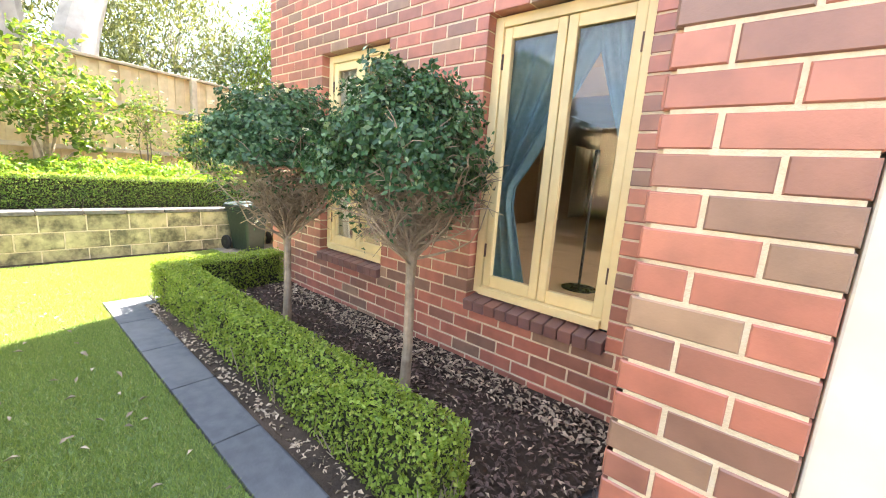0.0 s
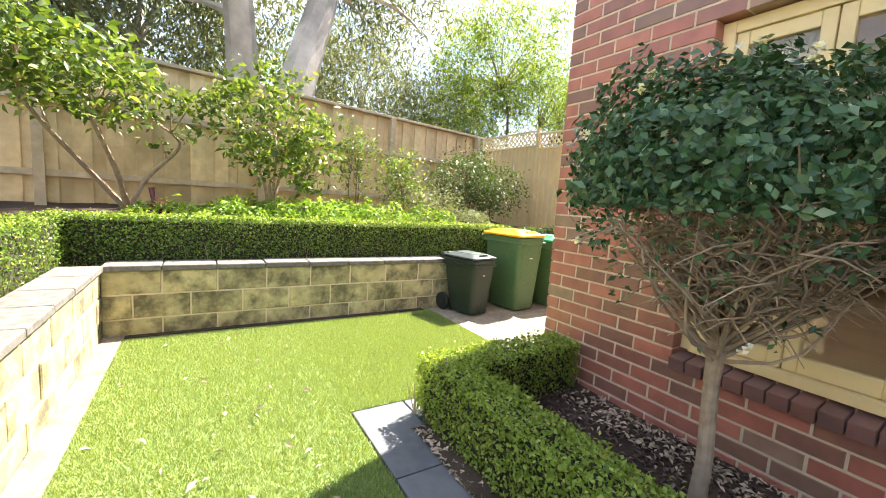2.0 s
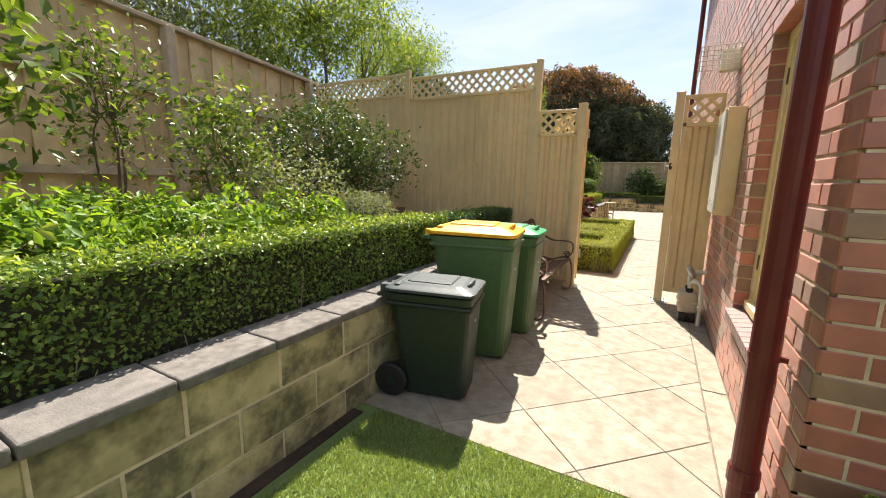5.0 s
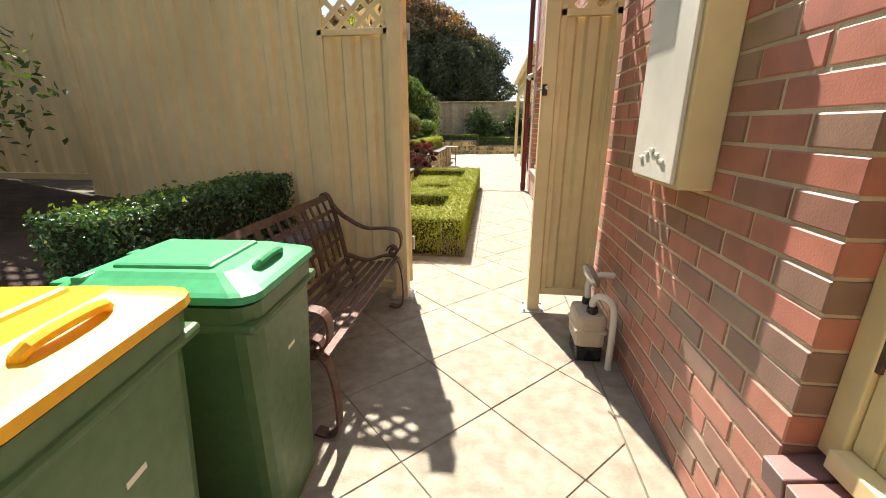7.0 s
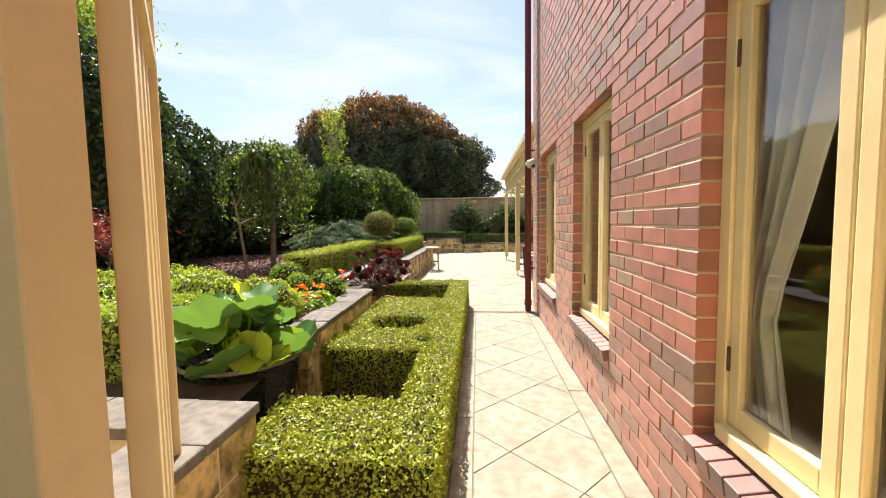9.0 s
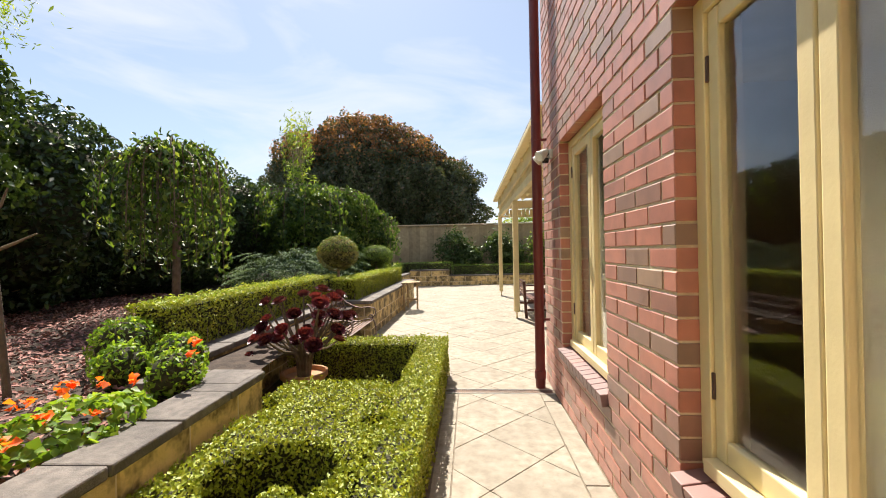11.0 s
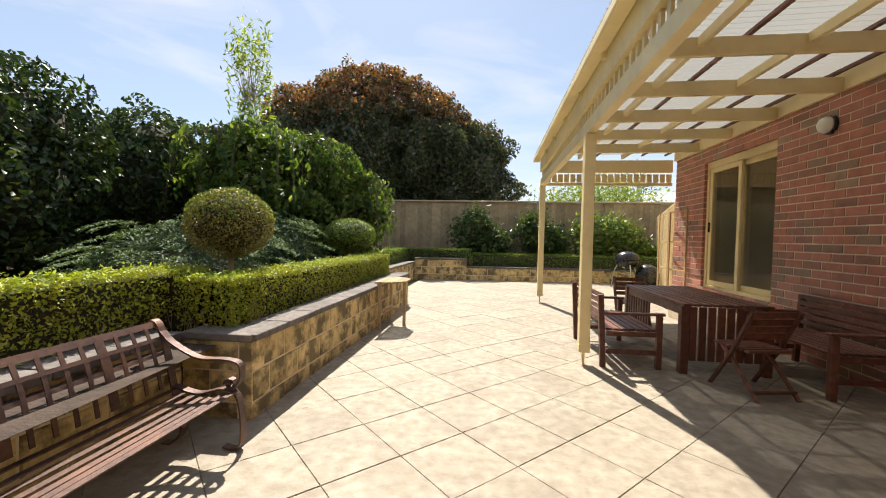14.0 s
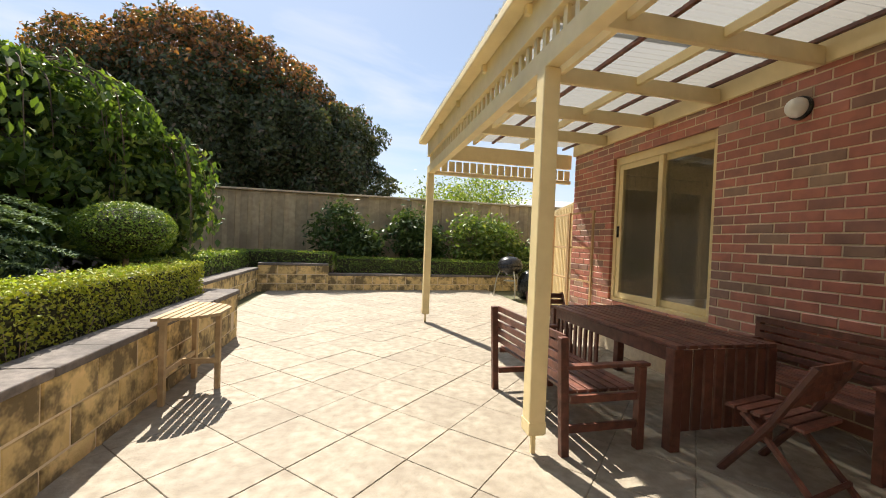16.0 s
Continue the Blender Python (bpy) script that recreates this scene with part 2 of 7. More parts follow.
LID_GREEN = material("lid_green", (0.06, 0.36, 0.15), (0.05, 0.31, 0.13), 0.42, 30, 2, 0.04)
RUBBER = material("black_rubber", (0.012, 0.012, 0.012), (0.02, 0.02, 0.02), 0.6, 30, 3, 0.1)
WHITE = material("white_paint", (0.74, 0.71, 0.62), (0.7, 0.66, 0.57), 0.5, 10, 2, 0.04)
BEIGE = material("beige_enamel", (0.52, 0.44, 0.33), (0.44, 0.37, 0.28), 0.45, 14, 3, 0.06, c=(0.36, 0.29, 0.21))
PLASTER = material("cream_plaster", (0.62, 0.49, 0.34), (0.57, 0.45, 0.31), 0.85, 6, 1, 0.05)
CARPET = material("beige_carpet", (0.58, 0.46, 0.33), (0.52, 0.41, 0.29), 0.95, 60, 2, 0.4)
CURTAIN = material("pale_curtain", (0.82, 0.78, 0.68), (0.76, 0.72, 0.61), 0.9, 30, 3, 0.1)
TEAL = material("teal_drape", (0.14, 0.235, 0.28), (0.1, 0.185, 0.225), 0.8, 30, 3, 0.1)
BARK = material("tree_bark", (0.2, 0.15, 0.11), (0.12, 0.09, 0.065), 0.9, 16, 3, 0.6)
PALE_BARK = material("gum_bark", (0.62, 0.57, 0.52), (0.4, 0.36, 0.33), 0.75, 3, 1.1, 0.3, c=(0.22, 0.19, 0.17))
STEM = material("pale_stem", (0.44, 0.345, 0.25), (0.3, 0.23, 0.165), 0.85, 20, 4, 0.4)
STEEL = material("bright_steel", (0.6, 0.6, 0.58), (0.5, 0.5, 0.48), 0.35, 20, 3, 0.05, metal=0.8)
BLACK = material("black_enamel", (0.014, 0.014, 0.015), (0.02, 0.02, 0.02), 0.28, 20, 3, 0.03)
TERRACOTTA = material("terracotta", (0.5, 0.27, 0.14), (0.42, 0.22, 0.11), 0.8, 14, 3, 0.2)
ROOF_SHEET = material("roof_sheet", (0.62, 0.63, 0.62), (0.5, 0.52, 0.52), 0.4, 6, 0.7, 0.05, c=(0.4, 0.42, 0.42))
ROOF_TILE = material("roof_tile", (0.2, 0.13, 0.1), (0.15, 0.1, 0.08), 0.8, 12, 2, 0.3)
PURPLE_POT = material("maroon_glaze", (0.14, 0.04, 0.05), (0.1, 0.03, 0.04), 0.3, 14, 3, 0.05)
GLASS = bpy.data.materials.new("window_glass")
GLASS.use_nodes = True
GLASS.node_tree.nodes["Principled BSDF"].inputs["Transmission Weight"].default_value = 1
GLASS.node_tree.nodes["Principled BSDF"].inputs["Roughness"].default_value = 0.0
GLASS.node_tree.nodes["Principled BSDF"].inputs["IOR"].default_value = 1.5
GLASS.node_tree.nodes["Principled BSDF"].inputs["Base Color"].default_value = (0.97, 0.98, 0.975, 1)
TRELLIS_TIMBER = material("trellis_timber", (0.58, 0.38, 0.19), (0.46, 0.3, 0.15), 0.75, 18, 3, 0.2, vary=0.1)
OPAL = material("opal_glass", (0.85, 0.84, 0.8), (0.82, 0.81, 0.77), 0.3, 10, 3, 0)

L_BOX = leaf_material("box_leaf", (0.06, 0.12, 0.022), (0.18, 0.28, 0.05), (0.32, 0.4, 0.1), 0.36, 0.25)
# young shoots, and box leaf lightened to look brightly lit
L_BOX_YOUNG_LIT = leaf_material("young_lit_box_leaf", (0.15, 0.23, 0.035), (0.32, 0.42, 0.085), (0.42, 0.48, 0.14), 0.45, 0.35)
L_BALL = leaf_material("dry_box_leaf", (0.11, 0.11, 0.035), (0.24, 0.23, 0.075), (0.34, 0.27, 0.12), 0.5, 0.25)
L_BOX_GOLD = leaf_material("sunny_box_leaf", (0.19, 0.25, 0.025), (0.37, 0.41, 0.045), (0.44, 0.46, 0.08), 0.5, 0.16)
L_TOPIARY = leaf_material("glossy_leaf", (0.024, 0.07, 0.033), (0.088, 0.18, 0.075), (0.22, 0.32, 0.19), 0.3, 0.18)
L_CAMELLIA = leaf_material("camellia_leaf", (0.055, 0.105, 0.022), (0.15, 0.225, 0.05), (0.3, 0.34, 0.12), 0.42, 0.35)
L_LUSH = leaf_material("lush_leaf", (0.09, 0.185, 0.022), (0.22, 0.35, 0.05), (0.34, 0.43, 0.09), 0.5, 0.4)
L_GREY = leaf_material("grey_leaf", (0.14, 0.18, 0.11), (0.24, 0.28, 0.18), None, 0.6, 0.3)
L_DARK = leaf_material("dark_leaf", (0.028, 0.058, 0.017), (0.075, 0.125, 0.036), (0.14, 0.19, 0.075), 0.5, 0.25)
L_SCREEN = leaf_material("screen_tree_leaf", (0.016, 0.034, 0.012), (0.05, 0.09, 0.026), (0.11, 0.16, 0.06), 0.42, 0.2)
L_LILLY = leaf_material("lilly_leaf", (0.03, 0.045, 0.017), (0.08, 0.1, 0.045), (0.17, 0.13, 0.09), 0.36, 0.22)
L_RUSTY = leaf_material("rusty_tip_leaf", (0.15, 0.08, 0.045), (0.3, 0.145, 0.07), (0.36, 0.2, 0.09), 0.5, 0.35)
L_GUM = leaf_material("gum_leaf", (0.09, 0.115, 0.065), (0.19, 0.22, 0.12), (0.3, 0.33, 0.21), 0.5, 0.25)
L_FEATHER = leaf_material("feathery_leaf", (0.08, 0.14, 0.03), (0.2, 0.28, 0.06), (0.34, 0.4, 0.11), 0.55, 0.45)
L_WEEP = leaf_material("weeping_leaf", (0.028, 0.066, 0.015), (0.105, 0.175, 0.038), (0.22, 0.29, 0.08), 0.5, 0.4)
L_CONIFER = leaf_material("juniper_leaf", (0.035, 0.07, 0.035), (0.085, 0.14, 0.065), None, 0.75, 0.1)
L_SPRAY = leaf_material("juniper_spray", (0.07, 0.125, 0.065), (0.17, 0.25, 0.13), None, 0.75, 0.15)
L_MAPLE = leaf_material("red_maple_leaf", (0.12, 0.02, 0.025), (0.24, 0.04, 0.05), (0.32, 0.1, 0.1), 0.5, 0.2)
L_AEON = leaf_material("aeonium_leaf", (0.045, 0.014, 0.024), (0.13, 0.026, 0.042), (0.26, 0.05, 0.065), 0.26, 0.25)
L_AEON_RED = leaf_material("red_aeonium_leaf", (0.12, 0.02, 0.034), (0.19, 0.034, 0.05), None, 0.28, 0.25)
L_LOTUS = leaf_material("lotus_leaf", (0.055, 0.14, 0.05), (0.13, 0.25, 0.06), (0.28, 0.38, 0.05), 0.4, 0.35)
L_BLOSSOM = leaf_material("white_petal", (0.8, 0.8, 0.74), (0.86, 0.86, 0.8), None, 0.6, 0.3)
L_LOTUS_PALE = leaf_material("young_lotus_leaf", (0.27, 0.38, 0.035), (0.34, 0.44, 0.045), None, 0.45, 0.45)
L_LOTUS_DEEP = leaf_material("old_lotus_leaf", (0.08, 0.17, 0.07), (0.11, 0.22, 0.085), None, 0.36, 0.3)
L_FLOWER = leaf_material("orange_petal", (0.8, 0.13, 0.02), (0.85, 0.24, 0.04), None, 0.5, 0.4)
# solid filler behind leaves; the shade in the gaps is in its dark colour
L_CORE = material("inner_shade_core", (0.06, 0.058, 0.028), (0.034, 0.034, 0.018), 0.95, 30, 4, 0.6)


# ---- mesh tools ----
def part(name, bm, mat, parent=None, label="", smooth=False):
    """One mesh object from a bmesh, under its thing when one is given."""
    me = bpy.data.meshes.new(name)
    bm.to_mesh(me)
    bm.free()
    me.materials.append(mat)
    if smooth:
        me.shade_smooth()
    ob = new(name, me)
    if parent:
        ob.parent = parent
    return tagged(ob, label)


def raw(name, verts, faces, mat, parent=None, label="", kind=""):
    """One mesh object from arrays."""
    me = bpy.data.meshes.new(name)
    me.from_pydata(verts, [], faces)
    me.materials.append(mat)
    ob = new(name, me)
    if parent:
        ob.parent = parent
    return tagged(ob, label, kind=kind)


def thing(name, label, category, group="", kind="", at=None):
    ob = new(name)
    if at is not None:
        ob.matrix_world = at
    return tagged(ob, label, category, group, kind)


def box(bm, lo, hi, bev=0.0, m=None):
    """A box from corner to corner, its edges rounded by bev, then moved by m."""
    lo, hi = Vector(lo), Vector(hi)
    r = bmesh.ops.create_cube(bm, size=1.0)
    vs = r["verts"]
    bmesh.ops.scale(bm, vec=hi - lo, verts=vs)
    bmesh.ops.translate(bm, vec=(lo + hi) / 2, verts=vs)
    if bev:
        es = list({e for v in vs for e in v.link_edges})
        g = bmesh.ops.bevel(bm, geom=es, offset=bev, segments=2, profile=0.5, affect="EDGES")
        vs = list({v for f in g["faces"] for v in f.verts} | {v for v in vs if v.is_valid})
    if m is not None:
        bmesh.ops.transform(bm, matrix=m, verts=vs)
    return bm


def boxed(lo, hi, bev=0.0, m=None):
    return box(bmesh.new(), lo, hi, bev, m)


def tube(bm, pts, radii, seg=8, caps=True):
    """A tapered tube along points."""
    pts = [Vector(p) for p in pts]
    rings = []
    side = None
    for i, p in enumerate(pts):
        d = (pts[min(i + 1, len(pts) - 1)] - pts[max(i - 1, 0)]).normalized()
        if side is None:
            side = d.cross(Vector((0.3, 0.9, 0.2))).normalized()
        side = (side - d * side.dot(d)).normalized()
        up = d.cross(side)
        r = radii[i] if hasattr(radii, "__len__") else radii
        rings.append([bm.verts.new(p + (side * math.cos(a) + up * math.sin(a)) * r) for a in (2 * math.pi * k / seg for k in range(seg))])
    for a, b in zip(rings, rings[1:]):
        for k in range(seg):
            bm.faces.new((a[k], a[(k + 1) % seg], b[(k + 1) % seg], b[k]))
    if caps:
        bm.faces.new(rings[0][::-1])
        bm.faces.new(rings[-1])
    return bm


def strap(bm, pts, side, width, thick):
    """A flat bar bent along points; side is the way of its width."""
    pts, side = [Vector(p) for p in pts], Vector(side).normalized()
    rings = []
    for i, p in enumerate(pts):
        d = (pts[min(i + 1, len(pts) - 1)] - pts[max(i - 1, 0)]).normalized()
        up = d.cross(side).normalized()
        rings.append([bm.verts.new(p + side * (sx * width / 2) + up * (su * thick / 2)) for sx, su in ((-1, -1), (1, -1), (1, 1), (-1, 1))])
    for a, b in zip(rings, rings[1:]):
        for k in range(4):
            bm.faces.new((a[k], a[(k + 1) % 4], b[(k + 1) % 4], b[k]))
    bm.faces.new(rings[0][::-1])
    bm.faces.new(rings[-1])
    return bm


def curve_pts(ctrl, n=6):
    """A smooth line through control points (Catmull-Rom)."""
    c = [Vector(p) for p in ctrl]
    c = [c[0] * 2 - c[1]] + c + [c[-1] * 2 - c[-2]]
    out = []
    for i in range(1, len(c) - 2):
        for k in range(n):
            t = k / n
            a, b, d, e = c[i - 1], c[i], c[i + 1], c[i + 2]
            out.append(0.5 * ((2 * b) + (d - a) * t + (2 * a - 5 * b + 4 * d - e) * t * t + (3 * b - a - 3 * d + e) * t ** 3))
    return out + [c[-2]]


def lathe(bm, prof, seg=20, m=None):
    """A turned body from (radius, height) pairs."""
    rings = []
    for r, z in prof:
        rings.append([bm.verts.new((r * math.cos(2 * math.pi * k / seg), r * math.sin(2 * math.pi * k / seg), z)) for k in range(seg)])
    for a, b in zip(rings, rings[1:]):
        for k in range(seg):
            bm.faces.new((a[k], a[(k + 1) % seg], b[(k + 1) % seg], b[k]))
    bm.faces.new(rings[0][::-1])
    bm.faces.new(rings[-1])
    if m is not None:
        bmesh.ops.transform(bm, matrix=m, verts=[v for r in rings for v in r])
    return bm


rng = np.random.default_rng(7)


def unit(v):
    return v / np.maximum(np.linalg.norm(v, axis=-1, keepdims=True), 1e-9)


def leaves(name, pts, nrm, size, mat, parent=None, label="", aspect=0.55, loose=0.8, droop=0.0, kind="", fold=0.25):
    """Many small folded leaves at points, facing about along nrm."""
    n = len(pts)
    nn = unit(nrm + rng.normal(0, loose, (n, 3)))
    d = rng.normal(0, 1, (n, 3))
    d[:, 2] -= droop
    d = unit(d - nn * np.sum(d * nn, axis=1, keepdims=True))
    s = np.cross(nn, d)
    ln = (size * rng.uniform(0.65, 1.3, n))[:, None]
    wd = ln * aspect
    base, tip = pts - d * ln * 0.5, pts + d * ln * 0.5
    mid = pts - d * ln * 0.05
    left, right = mid + s * wd * 0.5 + nn * wd * fold, mid - s * wd * 0.5 + nn * wd * fold
    v = np.stack([base, left, tip, right], 1).reshape(-1, 3)
    i = np.arange(n) * 4
    f = np.concatenate([np.stack([i, i + 2, i + 1], 1), np.stack([i, i + 3, i + 2], 1)])
    me = bpy.data.meshes.new(name)
    me.vertices.add(len(v))
    me.vertices.foreach_set("co", v.astype(np.float32).ravel())
    me.loops.add(len(f) * 3)
    me.loops.foreach_set("vertex_index", f.astype(np.int32).ravel())
    me.polygons.add(len(f))
    me.polygons.foreach_set("loop_start", (np.arange(len(f)) * 3).astype(np.int32))
    me.update(calc_edges=True)
    me.materials.append(mat)
    ob = new(name, me)
    if parent:
        ob.parent = parent
    return tagged(ob, label, kind=kind)


def box_shell(boxes, density, depth=0.05, wobble=0.02, cuts=()):
    """Points on the outside of a union of boxes, with outward normals; cuts are round holes (x, y, r)."""
    P, N = [], []
    for lo, hi in boxes:
        lo, hi = np.array(lo, float), np.array(hi, float)
        e = hi - lo
        for ax in range(3):
            for sg in (-1, 1):
                if ax == 2 and sg < 0:
                    continue
                o = [k for k in range(3) if k != ax]
                n = int(e[o[0]] * e[o[1]] * density)
                p = lo + rng.uniform(0, 1, (n, 3)) * e
                p[:, ax] = hi[ax] if sg > 0 else lo[ax]
                nm = np.zeros((n, 3))
                nm[:, ax] = sg
                keep = np.ones(n, bool)
                for l2, h2 in boxes:
                    l2, h2 = np.array(l2), np.array(h2)
                    if np.allclose(l2, lo) and np.allclose(h2, hi):
                        continue
                    q = p + nm * 0.01
                    keep &= ~np.all((q > l2) & (q < h2), axis=1)
                P.append(p[keep]), N.append(nm[keep])
    for x, y, r in cuts:
        z0, z1 = boxes[0][0][2], boxes[0][1][2]
        n = int(2 * math.pi * r * (z1 - z0) * density)
        a = rng.uniform(0, 2 * math.pi, n)
        P.append(np.stack([x + r * np.cos(a), y + r * np.sin(a), rng.uniform(z0, z1, n)], 1))
        N.append(np.stack([-np.cos(a), -np.sin(a), np.zeros(n)], 1))
    P, N = np.concatenate(P), np.concatenate(N)
    keep = np.ones(len(P), bool)
    for x, y, r in cuts:
        keep &= ~(((P[:, 0] - x) ** 2 + (P[:, 1] - y) ** 2 < (r - 0.005) ** 2))
    P, N = P[keep], N[keep]
    w = np.array([noise.noise(Vector(p) * 5.0) + 0.6 * noise.noise(Vector(p) * 14.0) for p in P])[:, None]
    P = P + N * (w * wobble - np.abs(rng.normal(0, depth * 0.5, (len(P), 1))))
    return P, N


def ball_shell(ells, density, depth=0.1, wobble=0.08, freq=2.0, low=-1.0):
    """Points on the outside of a union of ellipsoids (centre, radii)."""
    P, N = [], []
    for c, r in ells:
        c, r = np.array(c, float), np.array(r, float)
        area = 4 * math.pi * ((r[0] * r[1]) ** 1.6 / 3 + (r[0] * r[2]) ** 1.6 / 3 + (r[1] * r[2]) ** 1.6 / 3) ** (1 / 1.6)
        n = int(area * density)
        d = unit(rng.normal(0, 1, (n, 3)))
        d = d[d[:, 2] > low]
        p = c + d * r
        keep = np.ones(len(p), bool)
        for c2, r2 in ells:
            if np.allclose(c, c2) and np.allclose(r, r2):
                continue
            keep &= np.sum(((p - np.array(c2)) / np.array(r2)) ** 2, axis=1) > 0.85
        p, d = p[keep], d[keep]
        nm = unit(d / r)
        w = np.array([noise.noise(Vector(q) * freq) + 0.5 * noise.noise(Vector(q) * freq * 2.7) for q in p])[:, None]
        P.append(p + nm * (w * wobble - np.abs(rng.normal(0, depth, (len(p), 1)))))
        N.append(nm)
    return np.concatenate(P), np.concatenate(N)


def clumps(centres, per, spread):
    """Leaf points in loose clumps round centres."""
    c = np.repeat(np.array(centres, float), per, axis=0)
    o = rng.normal(0, 1, c.shape) * np.array(spread)
    return c + o, unit(o + np.array((0, 0, 0.35)))


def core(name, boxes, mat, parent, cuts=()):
    """The solid core of a clipped hedge, coloured dark like the shade between its leaves."""
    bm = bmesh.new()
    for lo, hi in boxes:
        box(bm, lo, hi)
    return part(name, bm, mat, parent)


def hedge(label, boxes, leaf, size, density, cuts=(), inner=0.045, bare=2.2, tip=None, group=""):
    h = thing("hedge", label, "hedge", group)
    P, N = box_shell(boxes, density, 0.05, 0.02, cuts)
    z0, z1 = boxes[0][0][2], boxes[0][1][2]
    patch = np.array([noise.noise(Vector((p[0] * 2.2, p[1] * 2.2, p[2] * 3.0))) for p in P])
    low = (N[:, 2] < 0.5) & (rng.uniform(0, 1, len(P)) > 0.3 + bare * (P[:, 2] - z0) / (z1 - z0) + 0.6 * patch)
    leaves("foliage", P[~low], N[~low], size, leaf, h, aspect=0.62, loose=0.75)
    T = P[(N[:, 2] > 0.5) & (rng.uniform(0, 1, len(P)) < 0.22)]
    T = T + np.stack([np.zeros(len(T)), np.zeros(len(T)), np.abs(rng.normal(0.012, 0.014, len(T)))], 1)
    leaves("young_growth", T, np.tile((0, -0.3, 0.6), (len(T), 1)), size * 1.15, tip or L_BOX_YOUNG_LIT, h, "lighter young shoots along the top", aspect=0.5, loose=1.0, kind="stuff")
    bt = bmesh.new()
    jr = random.Random(label)
    for lo, hi in boxes:
        for k in range(min(260, int(34 * (hi[0] - lo[0] + hi[1] - lo[1])))):
            e = jr.choice((0, 1))
            p = [jr.uniform(lo[0], hi[0]), jr.uniform(lo[1], hi[1])]
            p[e] = jr.choice((lo[e] + 0.02, hi[e] - 0.02))
            d = Vector((jr.uniform(-0.05, 0.05), jr.uniform(-0.05, 0.05), jr.uniform(0.1, 0.6) * (hi[2] - lo[2])))
            tube(bt, [(*p, lo[2]), Vector((*p, lo[2])) + d], [0.0035, 0.002], 3, False)
    tagged(part("twig_growth", bt, STEM, h), kind="stuff")
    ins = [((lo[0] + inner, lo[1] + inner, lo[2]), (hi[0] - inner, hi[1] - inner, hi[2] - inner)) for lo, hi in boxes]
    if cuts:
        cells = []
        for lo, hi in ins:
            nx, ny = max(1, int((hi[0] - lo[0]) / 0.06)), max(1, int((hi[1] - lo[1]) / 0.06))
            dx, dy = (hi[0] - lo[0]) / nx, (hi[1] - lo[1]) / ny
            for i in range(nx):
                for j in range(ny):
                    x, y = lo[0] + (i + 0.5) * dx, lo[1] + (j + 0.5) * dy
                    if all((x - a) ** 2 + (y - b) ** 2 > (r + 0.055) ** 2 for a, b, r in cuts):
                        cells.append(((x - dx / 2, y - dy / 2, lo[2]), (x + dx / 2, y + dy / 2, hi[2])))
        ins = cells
    core("dark_core", ins, L_CORE, h)
    return h


# ---- ground ----
def slab(name, lo, hi, mat, label, category="", kind="structure", bev=0.0):
    return tagged(part(name, boxed(lo, hi, bev), mat), label, category, "", kind)


ground = raw("ground", [(-400, -400, -0.03), (400, -400, -0.03), (400, 400, -0.03), (-400, 400, -0.03)], [(0, 1, 2, 3)], EARTH, label="open ground that reaches the horizon", kind="structure")
tagged(ground, category="ground")


# ---- brick walls ----
COURSE, LONG, SHORT, GAP = 0.086, 0.229, 0.11, 0.011


def brick_mesh(w, d=0.11, h=0.075):
    """One brick with softened face edges, its face towards -y, centred on its face in x and z."""
    c = 0.004
    v, x, z = [], w / 2, h / 2
    for yy, i in ((0.0, c), (c, 0.0), (d, 0.0)):
        v += [(-x + i, yy, -z + i), (x - i, yy, -z + i), (x - i, yy, z - i), (-x + i, yy, z - i)]
    f = [(0, 1, 2, 3)]
    for a in (0, 4):
        f += [(a + k, a + 4 + k, a + 4 + (k + 1) % 4, a + (k + 1) % 4) for k in range(4)]
    return v, f


